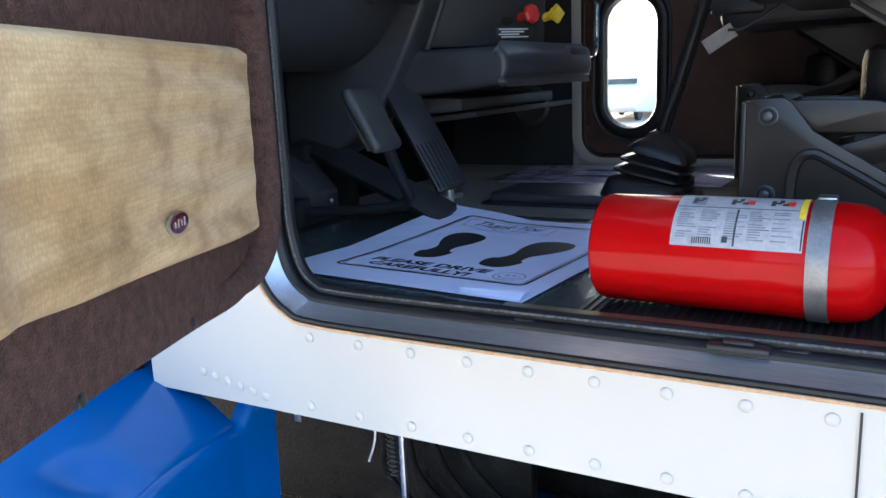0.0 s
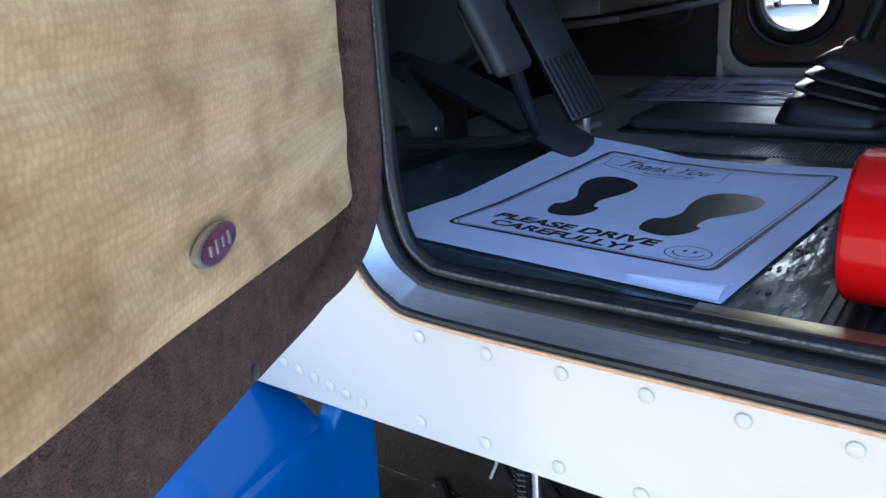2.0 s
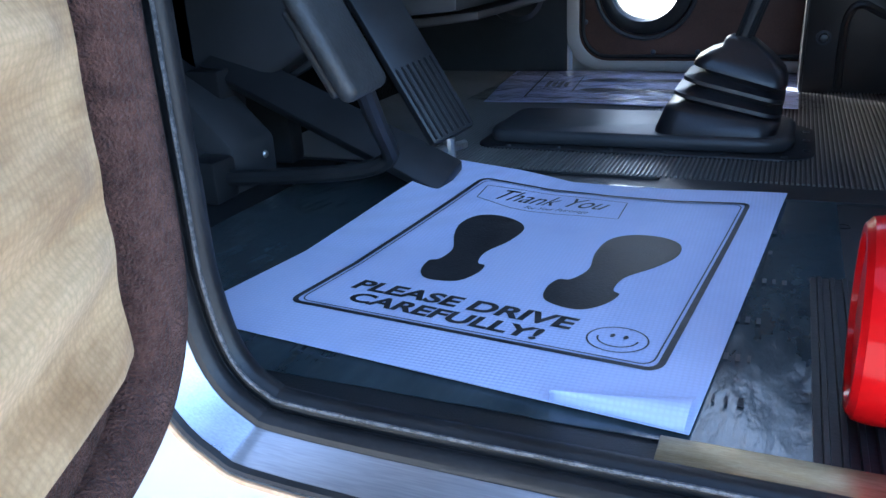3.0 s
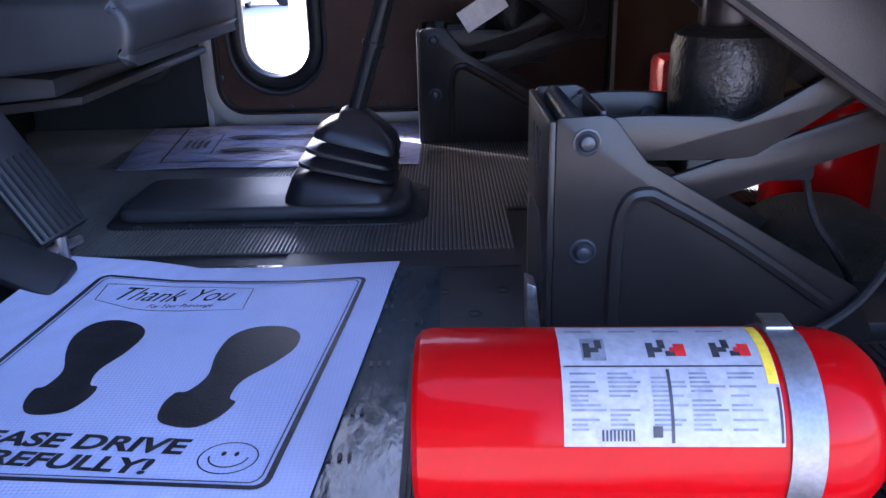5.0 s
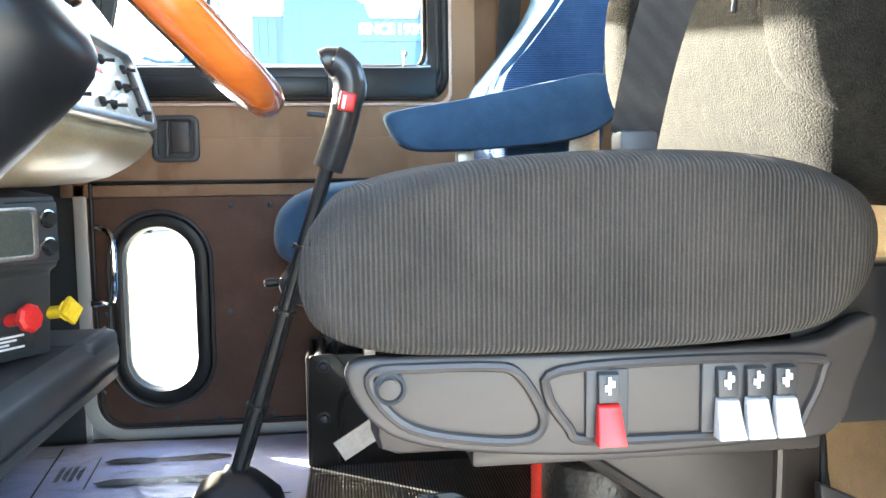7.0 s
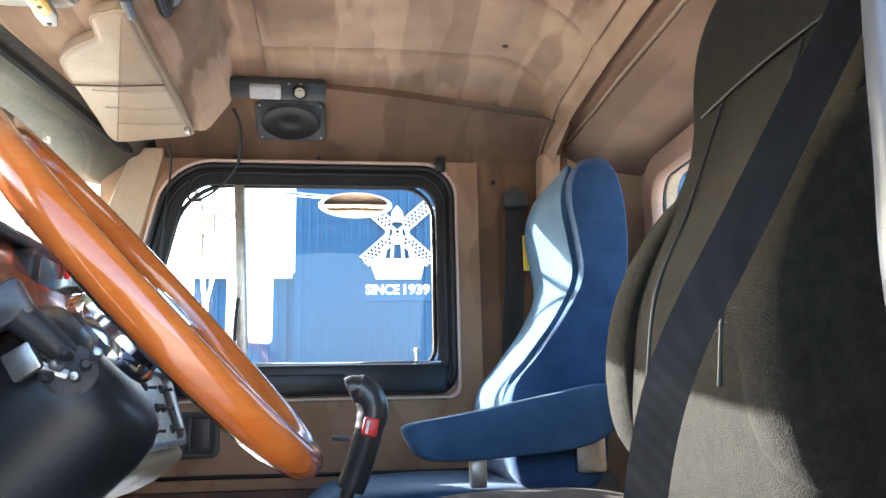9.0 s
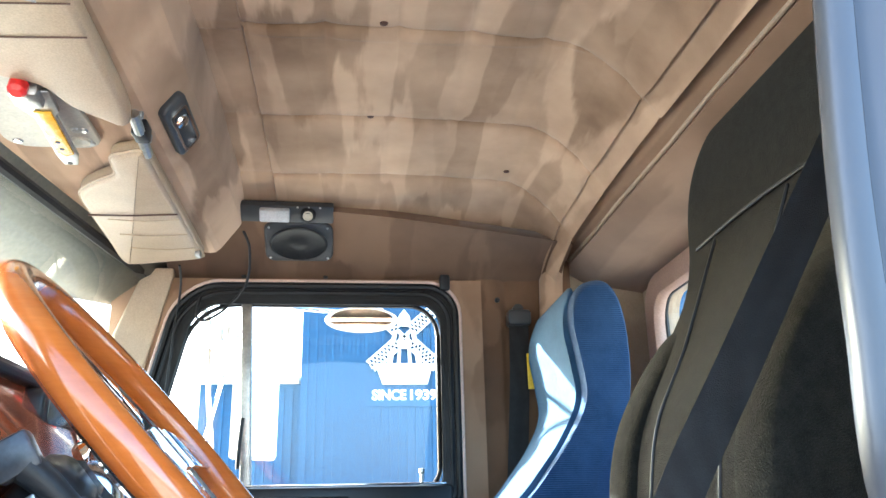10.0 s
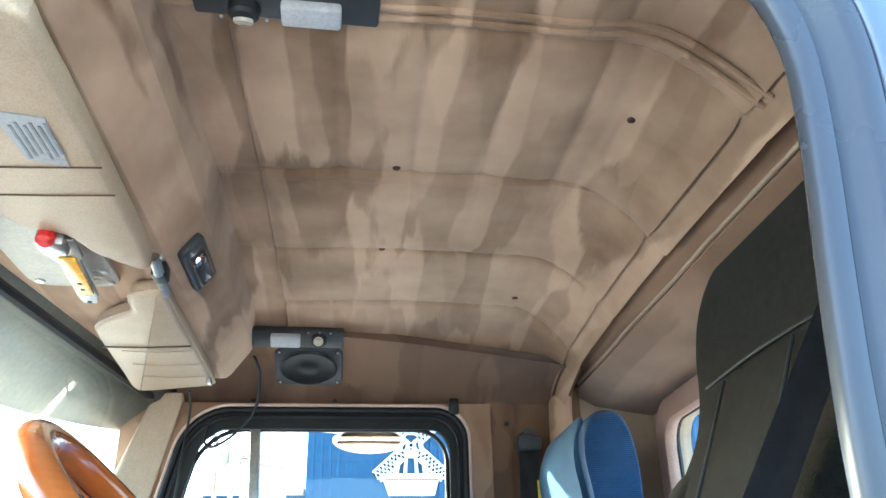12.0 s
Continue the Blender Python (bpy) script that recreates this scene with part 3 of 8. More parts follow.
FORE = [(-0.118, 1.447), (-0.27, 1.41), (-0.36, 1.33), (-0.395, 1.195), (-0.402, 1.02), (-0.402, 0.70), (-0.402, 0.40)]
OPEN = closed2(SILL + REAR + FORE, 4)


def offset(pts, d, closed=True):
    """An outline moved outwards by d."""
    out, k = [], len(pts)
    for i in range(k):
        p, q = (pts[i - 1], pts[(i + 1) % k]) if closed else (pts[max(0, i - 1)], pts[min(k - 1, i + 1)])
        dx, dz = q[0] - p[0], q[1] - p[1]
        m_ = math.hypot(dx, dz) or 1
        out.append((pts[i][0] + d * dz / m_, pts[i][1] - d * dx / m_))
    return out


def around(pts, x0, z0, x1, z1):
    """A box outline with one point for each point of an outline inside it."""
    out = []
    for a, b in pts:
        dx, dz = a - 0.0, b - 0.5
        t = min(((x1 if dx > 0 else x0) / dx) if abs(dx) > 1e-6 else 99, (((z1 if dz > 0 else z0) - 0.5) / dz) if abs(dz) > 1e-6 else 99)
        out.append([dx * t, 0.5 + dz * t])
    for c in ((x0, z0), (x1, z0), (x1, z1), (x0, z1)):
        i = min(range(len(out)), key=lambda j: math.dist(out[j], c))
        out[i] = list(c)
    return [tuple(p) for p in out]


tagged(part("floor", bx((-0.98, 0.15, -0.03), (0.95, 1.74, 0)), FLOORV, smooth=0), "black vinyl cab floor, scuffed", "floor", kind="structure")


# outer skin of the driver's side with the door opening
tagged(part("wall_driver", ring(around(OPEN, -0.62, -0.157, 1.15, 1.6), [q if q[0] < 0.0 or q[1] < 0.2 else p for p, q in zip(offset(OPEN, 0.058), OPEN)], "y", SKIN + 0.002, SKIN + 0.03), WHITE, smooth=0), "white painted cab side with a row of rivets", "wall", kind="structure")
frame_d = tagged(new("door_frame_driver", None), "aluminium door frame lined with black rubber", "door frame", kind="structure")
SEAL = [p for p in OPEN[4 * 27:] + OPEN[:4 * 11]]


def lipped(section, smooth=50):
    """A strip carried along the sill and up the front of the opening: (inward, depth) corners of its section."""
    bm = bmesh.new()
    lanes = [offset(SEAL, -d, False) for d, y in section]
    rows = [[bm.verts.new((lane[i][0], SKIN + y, lane[i][1])) for lane, (d, y) in zip(lanes, section)] for i in range(len(SEAL))]
    k = len(section)
    for u, v in zip(rows, rows[1:]):
        for i in range(k):
            bm.faces.new((u[i], u[(i + 1) % k], v[(i + 1) % k], v[i]))
    bm.faces.new(rows[0]), bm.faces.new(rows[-1])
    return bm


part("caulk_line", tube([(a, SKIN + 0.001, b) for a, b in offset(SEAL, 0.0015, False)], 0.0022, 6), surface("orange_caulk", (0.50, 0.27, 0.12), (0.62, 0.4, 0.24), 0.6, scale=40), frame_d, "thin brownish caulk bead")
part("outer_bead", lipped([(0.000, 0.004), (0.003, 0.001), (0.0065, 0.0015), (0.008, 0.005), (0.007, 0.012), (0.0, 0.012)]), RUBBER, frame_d, "black rubber gap bead")
part("sill_strip", lipped([(0.007, 0.006), (0.0085, 0.0055), (0.0165, 0.022), (0.0215, 0.030), (0.0205, 0.0335), (0.0, 0.034), (0.0, 0.012)]), surface("grey_anodised_strip", (0.32, 0.335, 0.375), (0.42, 0.44, 0.48), 0.30, 0.8, scale=8, grain=200, stretch=(0.2, 4, 4), bump=0.02), frame_d, "worn grey metal strip along the sill")
part("outer_seal", tube([(a, SKIN + 0.040, b) for a, b in offset(SEAL, -0.021, False)], 0.0095, 12), RUBBER, frame_d, "black rubber bulb seal")
part("inner_seal", tube([(a, SKIN + 0.056, b) for a, b in offset(SEAL, -0.031, False)], 0.0095, 12), RUBBER, frame_d, "black ribbed rubber seal")
part("seal_stitching", tube([(a, SKIN + 0.0455, b) for a, b in offset(SEAL, -0.0365, False)], 0.0016, 6), surface("grey_seal_thread", (0.05, 0.052, 0.055), (0.12, 0.12, 0.125), 0.6, scale=260, grain=600, bump=0.5, lo=0.45, hi=0.55), frame_d, "grey ribbed line along the seal")
part("frame_lining", lipped([(0.036, 0.062), (0.030, 0.070), (-0.06, 0.072), (-0.06, 0.034), (0.018, 0.034)]), RUBBER, frame_d)
part("frame_lining", ring(offset(OPEN, 0.10), [q if q[0] < 0.0 or q[1] < 0.2 else p for p, q in zip(offset(OPEN, 0.08), offset(OPEN, 0.012))], "y", SKIN + 0.052, SKIN + 0.10, 0.002), RUBBER, frame_d)
part("threshold", bx((-0.36, SKIN + 0.036, -0.04), (0.70, SKIN + 0.078, 0.004), 0.003), RUBBER, frame_d, "black rubber threshold")
part("scuff_plate", bx((-0.06, SKIN + 0.066, 0.0045), (0.55, SKIN + 0.098, 0.0075), 0.001), surface("worn_brass_plate", (0.30, 0.24, 0.13), (0.42, 0.36, 0.24), 0.35, 0.8, scale=25, stretch=(1, 6, 1)), frame_d, "worn metal scuff plate")
GREYJ = surface("grey_satin_jamb", (0.070, 0.076, 0.090), (0.080, 0.086, 0.100), 0.27, 0.25, scale=2, grain=900, bump=0.0, spec=0.35, rough_var=0.02, mottle=0.04)
SKINB = surface("silver_blue_paint", (0.150, 0.172, 0.235), (0.165, 0.188, 0.250), 0.26, 0.45, scale=2, grain=900, bump=0.0, coat=0.3, rough_var=0.02, mottle=0.04)
JAMB = [(p.x, p.y) for p in smooth_path([(a, b, 0) for a, b in REAR + FORE[:2]], 6)]


def swept(section):
    bm = bmesh.new()
    lanes = [offset(JAMB, d, False) for d, y in section]
    rows = [[bm.verts.new((lane[i][0], y, lane[i][1])) for lane, (d, y) in zip(lanes, section)] for i in range(len(JAMB))]
    k = len(section)
    for u, v in zip(rows, rows[1:]):
        for i in range(k):
            bm.faces.new((u[i], u[(i + 1) % k], v[(i + 1) % k], v[i]))
    bm.faces.new(rows[0]), bm.faces.new(rows[-1])
    return bm


part("rear_jamb", swept([(0.0151, SKIN + 0.0454), (0.0038, SKIN + 0.0428), (-0.0013, SKIN + 0.0353), (0.0000, SKIN + 0.0252), (0.0076, SKIN + 0.0164), (0.0176, SKIN + 0.0151), (0.0227, SKIN + 0.0214), (0.0290, SKIN + 0.0176), (0.0353, SKIN + 0.0025), (0.0454, SKIN - 0.0050), (0.0529, SKIN - 0.0038), (0.0542, SKIN + 0.0454)]), GREYJ, frame_d, "smooth grey metal door jamb", smooth=50)
part("side_skin", swept([(0.0548, SKIN + 0.0378), (0.0548, SKIN - 0.0025), (0.0605, SKIN - 0.0088), (0.0731, SKIN - 0.0113), (0.0857, SKIN - 0.0088), (0.0958, SKIN - 0.0088), (0.1638, SKIN - 0.0076), (0.2016, SKIN - 0.0050), (0.2079, SKIN + 0.0013)]), SKINB, frame_d, "silver-blue painted skin round the opening", smooth=50)
part("striker_catch", join(bx((0.20, SKIN + 0.024, 0.0005), (0.262, SKIN + 0.045, 0.008), 0.003), bx((0.215, SKIN + 0.028, 0.008), (0.247, SKIN + 0.040, 0.013), 0.003)), BLACK, frame_d, "black door catch on the sill")
for a in (-0.012, 0.285):
    part("drain_slot", prism(rrect(a - 0.013, SKIN + 0.038, a + 0.013, SKIN + 0.046, 0.004, 4), "z", 0.0045, 0.0058), INK, frame_d, smooth=0)
tagged(frame_d, kind="structure")

# rivets of the white skirt, each one a dome
rivet = bmesh.new()
bmesh.ops.create_uvsphere(rivet, u_segments=12, v_segments=7, radius=0.0070)
rivet.transform(Matrix.Diagonal((1, 0.34, 1, 1)))
rv = part("rivet", rivet, WHITE, bpy.data.objects["wall_driver"])
rv.location = (0.168, SKIN + 0.001, -0.141)
places = [(-0.392 + 0.0800 * i, -0.139 - 0.0004 * i) for i in range(18)] + [(-0.305 + 0.0785 * i, -0.041 - 0.0005 * i) for i in range(16)] + [(-0.392 - 0.0235 * i, -0.139 + 0.004 * i) for i in range(1, 6)]
for a, b in places:
    if math.hypot(a - 0.168, b + 0.141) > 0.012:
        o = rv.copy()
        scene.collection.objects.link(o)
        o.location = (a, SKIN + 0.001, b)
part("panel_joint", bx((0.346, SKIN - 0.0005, -0.156), (0.3485, SKIN + 0.003, -0.034)), BLACK, bpy.data.objects["wall_driver"])

# remaining skin of the cab, closed all round
tagged(part("roof", bx((-0.62, 0.0, 1.60), (1.15, 1.76, 1.64), 0.015), WHITE), "white painted cab roof", "roof", kind="structure")
tagged(part("wall_front", join(bx((-1.0, 0.03, -0.03), (-0.975, 1.74, 0.86)), bx((-0.975, 0.03, 0.0), (-0.93, 1.74, 0.35), 0.02)), DIRT), "black firewall behind the pedals", "wall", kind="structure")
tagged(part("kick_panel_driver", prism([(-0.975, 0), (-0.415, 0), (-0.415, 1.0), (-0.60, 1.0), (-0.975, 0.86)], "y", 0.12, 0.17), BLACKP), "black moulded kick panel beside the pedals", "panel", kind="structure")


def crown(y):
    t = (y - 0.88) / 0.62
    return 1.578 - 0.022 * t * t - 0.05 * max(0, abs(t) - 0.85) ** 1.5 * 4


SEAMS_Y = (0.44, 0.83, 1.145, 1.41)
PLEATS = (-0.11, 0.02, 0.145, 0.27, 0.40, 0.545)


def head(u, v):
    x, y = -0.24 + 0.84 * u, 0.22 + 1.33 * v
    z = crown(y)
    bend = max(0.0, x - 0.44)
    z -= bend * bend * 4.2 + bend * 0.2
    bow = 0.03 * math.sin(math.pi * (x + 0.12) / 0.7) if -0.12 < x < 0.58 else 0
    dy = min(abs(y + bow * 0.6 - s - 0.05 * max(0, x)) for s in SEAMS_Y)
    dx = min(abs(x - s) for s in PLEATS)
    z -= (0.009 * (1 - math.exp(-dy / 0.020)) + 0.007 * (1 - math.exp(-dy / 0.005))) * (1 if -0.12 < x < 0.57 else 0.2) + (0.006 if y < 0.85 else 0.0022) * (1 - math.exp(-dx / 0.014))
    z -= 0.004 * noise.noise((x * 6, y * 5, 0.3))
    return (x, y, z)


head_sheet = sheet(lambda u, v: head(u, v * 1.49 / 1.33), 190, 336, (0, 0, 0.012))
tagged(part("ceiling", head_sheet, TANC, smooth=50), "tan suede quilted headliner with stitched seams", "ceiling", kind="structure")

for k in range(2):
    part("binding", tube(smooth_path([(-0.20 + 0.13 * i, 0.385 + 0.022 * k + 0.006 * max(0, i - 3), head((0.04 + 0.13 * i) / 0.84, (0.165 + 0.022 * k) / 1.33)[2] - 0.001) for i in range(7)], 4), 0.005, 8), TANC, bpy.data.objects["ceiling"])

# cove and rail across the back, with the pocket of the rear window behind it
ctop = [(0.585, 1.475), (0.605, 1.455), (0.625, 1.43), (0.640, 1.425), (0.648, 1.415), (0.638, 1.405), (0.655, 1.40), (0.70, 1.375), (0.86, 1.35), (0.86, 1.60), (0.56, 1.60), (0.56, 1.52)]
tagged(part("trim_rear_cove", prism(ctop, "y", 0.16, 1.70, 0.003), TANW, smooth=50), "brown suede cove with piped edge over the back wall", "trim", kind="structure")
for k, (a, b) in enumerate(((0.641, 1.418), (0.632, 1.434))):
    part("piping", tube([(a, 0.17 + 0.15 * i, b + 0.002 * math.sin(i * 2.1)) for i in range(11)], 0.004, 8), TANV, bpy.data.objects["trim_rear_cove"])
RW_O = rrect(0.16, -0.03, 1.70, 1.60, 0.005, 6)
RW_I = rrect(0.36, 0.92, 1.56, 1.305, 0.06, 6)
tagged(part("wall_rear", ring(RW_O, RW_I, "x", 0.86, 0.90), TANV, smooth=0), "tan trimmed back wall of the cab", "wall", kind="structure")
win2 = tagged(new("window_2"), "rear cab window in a rounded tan frame", "window", kind="structure")
part("window_frame", ring(rrect(0.31, 0.87, 1.61, 1.355, 0.09, 6), rrect(0.37, 0.93, 1.55, 1.295, 0.06, 6), "x", 0.825, 0.862, 0.012), surface("pinkish_tan_trim", (0.42, 0.26, 0.19), (0.50, 0.33, 0.25), 0.5, scale=6, bump=0.05), win2)
part("rubber_edge", tube([(0.862, a, b) for a, b in RW_I], 0.009, 8, True), RUBBER, win2)
pane("pane", [(0.88, 0.35, 0.91), (0.88, 1.57, 0.91), (0.88, 1.57, 1.315), (0.88, 0.35, 1.315)], GLASS, win2)
tagged(part("wall_rear_lower", prism([(0.70, 0.0), (0.86, 0.0), (0.86, 0.5), (0.78, 0.42), (0.72, 0.30)], "y", 0.16, 1.70, 0.01), surface("tan_carpeted_shelf", (0.30, 0.215, 0.125), (0.41, 0.31, 0.195), 0.9, scale=10, grain=500, bump=0.4, sheen=0.3)), "tan covered lower back wall behind the seats", "wall", kind="structure")

# passenger side: posts, header and lower wall around the door
PY = 1.69
tagged(part("wall_passenger", join(prism([(0.43, 0), (0.90, 0), (0.90, 1.6), (0.43, 1.6)], "y", PY, PY + 0.05),
     prism([(-0.60, 0.72), (-0.524, 0.72), (-0.384, 1.375), (-0.384, 1.40), (-0.455, 1.40), (-0.60, 1.0)], "y", PY - 0.02, PY + 0.05, 0.004)), TANV, smooth=0),
     "tan trimmed passenger side of the cab", "wall", kind="structure")


tagged(part("wall_passenger_front", prism([(-0.98, 0), (-0.507, 0), (-0.507, 0.72), (-0.98, 0.86)], "y", PY, PY + 0.05), BLACKP, smooth=0), "black lined footwell side beside the passenger door", "wall", kind="structure")


def hdr(u, v):
    x = -0.40 + 1.02 * u
    y = PY + 0.012 - 0.20 * v
    z = 1.373 + (0.124 - 0.14 * max(0, x - 0.02) ** 1.25) * v + 0.012 * math.sin(math.pi * v)
    z -= 0.03 * max(0, (x - 0.45) / 0.2) * (1 - v)
    return (x, y + 0.003 * noise.noise((x * 8, v * 3, 1)), z)


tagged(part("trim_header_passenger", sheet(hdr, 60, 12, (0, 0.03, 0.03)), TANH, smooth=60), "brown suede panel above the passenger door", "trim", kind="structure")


def post(u, v):
    x = 0.40 + 0.24 * u
    z = 0.02 + 1.40 * v
    return (x, PY - 0.004 - 0.06 * u ** 3 + 0.006 * math.exp(-((x - 0.475) / 0.008) ** 2) + 0.004 * math.exp(-((z - 1.29) / 0.006) ** 2), z)


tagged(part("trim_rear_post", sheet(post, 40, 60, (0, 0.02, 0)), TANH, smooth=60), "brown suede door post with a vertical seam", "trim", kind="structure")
tagged(part("trim_corner_fold", tube(smooth_path([(0.585, 1.63, 1.49), (0.60, 1.645, 1.43), (0.60, 1.66, 1.38), (0.595, 1.665, 1.2), (0.60, 1.665, 0.8)], 5), [0.03] * 6 + [0.034] * 15, 14), TANC), "tan padded fold in the rear corner", "trim", kind="structure")
for nm, p in (("trim_stud", (0.454, 1.684, 1.325)), ("trim_stud", (0.385, 1.684, 1.10)), ("trim_stud", (0.385, 1.684, 0.86)), ("trim_stud", (-0.21, 1.690, 1.385)), ("trim_stud", (0.0, 1.690, 1.387))):
    tagged(part(nm, turned(p, (0, -1, 0), [(0, -0.01), (0.007, -0.01), (0.007, 0.003), (0.004, 0.006), (0, 0.007)], 12), BLACK), "small dark trim stud in suede", "stud", "trim studs")

VIS_X, VIS_Z = -0.74, 1.27
# ---------- front: header console, windshield, dash ----------
con = tagged(new("overhead_console"), "tan padded overhead console across the windshield", "console", kind="structure")
bm = bmesh.new()
rows = []
for i in range(30):
    y = 0.16 + 1.385 * i / 29
    front = -0.435 - 0.115 * (1 - min(1, abs(y - 0.88) / 0.80))
    rows.append([bm.verts.new((x_, y, z_)) for x_, z_ in ((front, 1.412), (-0.272, 1.401), (-0.260, 1.403), (-0.249, 1.412), (-0.209, 1.468), (-0.203, 1.480), (-0.19, 1.60), (front, 1.60))])
for u, v in zip(rows, rows[1:]):
    for i in range(8):
        bm.faces.new((u[i], u[(i + 1) % 8], v[(i + 1) % 8], v[i]))
bm.faces.new(rows[0]), bm.faces.new(rows[-1])
part("shell", bm, TANC, con, smooth=14)
for y0, y1, xa, xb in ((0.905, 1.69, -0.575, -0.455), (0.855, 0.07, -0.575, -0.455)):
    wp = tagged(new("windshield_pane"), "angled windshield pane in black rubber", "windshield", "windshield panes", "structure")
    q = [(xa, y0, 1.395), (xb, y1, 1.385), (xb - 0.115, y1, 1.02), (xa - 0.115, y0, 1.02)]
    pane("pane", q, GLASST, wp)
    part("rubber_edge", tube([Vector(q[i]).lerp(Vector(q[(i + 1) % 4]), f_) for i in range(4) for f_ in (0.02, 0.5, 0.98)], 0.013, 8, True), RUBBER, wp)
ev = tagged(new("exterior_visor"), "polished steel sun visor outside above the windshield", "sun visor", kind="structure")
vis = [(0.06, 1.44), (0.88, 1.46), (1.78, 1.44), (1.80, 1.37), (1.77, VIS_Z + 0.03), (1.70, VIS_Z), (0.88, VIS_Z - 0.005), (0.06, VIS_Z), (-0.01, VIS_Z + 0.03), (-0.04, 1.37)]
bm = prism(closed2(vis, 5), "x", 0.0, 0.006)
for v in bm.verts:
    w_ = (abs(v.co.y - 0.88) / 0.84) ** 2
    v.co.x += VIS_X + 0.85 * (v.co.z - VIS_Z) + 0.21 * w_
    v.co.z += 0.04 * w_ * (1.46 - v.co.z) / 0.19
part("blade", bm, surface("polished_visor_steel", (0.12, 0.125, 0.11), (0.18, 0.18, 0.155), 0.38, 0.6, scale=3, grain=100, bump=0.02), ev, smooth=40)
part("front_header", bx((-0.66, 0.05, 1.465), (-0.57, 1.71, 1.60), 0.01), WHITE, ev)
for y in (0.3, 1.46):
    part("visor_bracket", tube([(VIS_X + 0.06, y, 1.38), (-0.57, y, 1.45)], 0.008, 8), STEEL, ev)
# Out of view; added to keep the sun off the driver's fender.
hd = thing("hood", (-1.6, 0.88, -1.25), "unseen blue truck hood ahead of the cab, added to shade the fender", "hood")
part("shell", prism(closed2([(0.42, -0.3), (0.36, 0.5), (0.42, 0.72), (0.60, 0.80), (1.16, 0.80), (1.34, 0.72), (1.40, 0.5), (1.34, -0.3)], 4), "x", -2.4, -1.03, 0.01), BLUEP, hd, smooth=60)
part("front_axle", bx((-2.35, 0.45, -1.25), (-1.95, 1.31, -0.3), 0.02), DIRT, hd)
tagged(part("post_windshield_centre", tube([(-0.572, 0.88, 1.40), (-0.69, 0.88, 1.0)], 0.022, 10), BLACKP), "black centre post of the windshield", "post", kind="structure")
tagged(part("post_front_driver", prism([(-0.58, 0.95), (-0.415, 0.95), (-0.40, 1.42), (-0.45, 1.42)], "y", 0.11, 0.17), TANV), "tan front door post", "post", kind="structure")
tagged(part("cowl", prism([(-1.0, 0.84), (-0.56, 1.02), (-0.60, 1.04), (-1.02, 0.90)], "y", 0.0, 1.76), WHITE), "white cowl below the windshield", "cowl", kind="structure")


# ---------- passenger door ----------
d1 = tagged(new("door_1"), "closed passenger door, dark brown below and tan above", "door", kind="structure")
DY = PY - 0.012
PEEP_I, PEEP_O = rrect(-0.400, 0.122, -0.247, 0.498, 0.076, 8), rrect(-0.428, 0.088, -0.213, 0.528, 0.107, 8)


def hole_panel(hole, x0, z0, x1, z1, y0, y1, r0=0.0):
    """A door skin with a hole: its border drawn outwards from the hole."""
    return ring(rrect(x0, z0, x1, z1, 0.0008, 8), hole, "y", y0, y1)


part("lower_panel", hole_panel(PEEP_O, -0.475, 0.03, 0.46, 0.566, DY, DY + 0.03), DARKBROWN, d1, "dark brown vinyl lower panel", smooth=0)
part("panel_rim", ring(rrect(-0.505, 0.005, 0.47, 0.60, (0.05, 0.004, 0.004, 0.09), 8), rrect(-0.475, 0.03, 0.46, 0.59, (0.05, 0.004, 0.004, 0.07), 8), "y", DY - 0.004, DY + 0.03, 0.004), WHITE, d1, "white painted door edge")
part("panel_bead", tube([(a, DY - 0.003, b) for a, b in rrect(-0.465, 0.04, 0.45, 0.60, (0.05, 0.004, 0.004, 0.062), 8)], 0.005, 8, True), RUBBER, d1)
part("upper_panel", bx((-0.53, DY - 0.004, 0.568), (0.46, DY + 0.03, 0.70), 0.003), TANW, d1, "tan suede upper panel")
WIN_T = rrect(-0.400, 0.770, 0.355, 1.372, (0.03, 0.09, 0.11, 0.03), 8)


def lean(pts):
    """The front edge of the window leans back with the windshield post."""
    return [(a + (0.22 * (b - 1.25) if a < -0.1 else 0), b) for a, b in pts]


part("upper_panel_top", ring(rrect(-0.53, 0.70, 0.41, 1.376, 0.0008, 8), lean(rrect(-0.375, 0.78, 0.33, 1.35, 0.08, 8)), "y", DY - 0.002, DY + 0.03), TANW, d1, smooth=0)
part("trim_strip", ring(lean(WIN_T), lean(rrect(-0.392, 0.777, 0.347, 1.364, (0.03, 0.085, 0.105, 0.03), 8)), "y", DY - 0.012, DY + 0.02, 0.003), surface("pink_cream_bead", (0.60, 0.42, 0.34), (0.70, 0.53, 0.44), 0.4, scale=9, bump=0.04), d1, "pale pink edging strip")
for k, (g, yy, r) in enumerate(((0.0, 0.0, 0.0085), (0.017, 0.004, 0.007), (0.033, 0.010, 0.0085), (0.047, 0.018, 0.006))):
    part("rubber_channel", tube([(a, DY - 0.006 + yy, b) for a, b in lean(rrect(-0.386 + g, 0.79 + g * 1.2, 0.340 - g, 1.356 - g, (0.05, 0.08, 0.10, 0.05), 8))], r, 8, True), RUBBER, d1)
part("rubber_backing", ring(lean(rrect(-0.388, 0.785, 0.342, 1.358, (0.05, 0.085, 0.105, 0.05), 8)), lean(rrect(-0.336, 0.848, 0.299, 1.308, (0.03, 0.05, 0.06, 0.03), 8)), "y", DY - 0.004, DY + 0.012), RUBBER, d1)
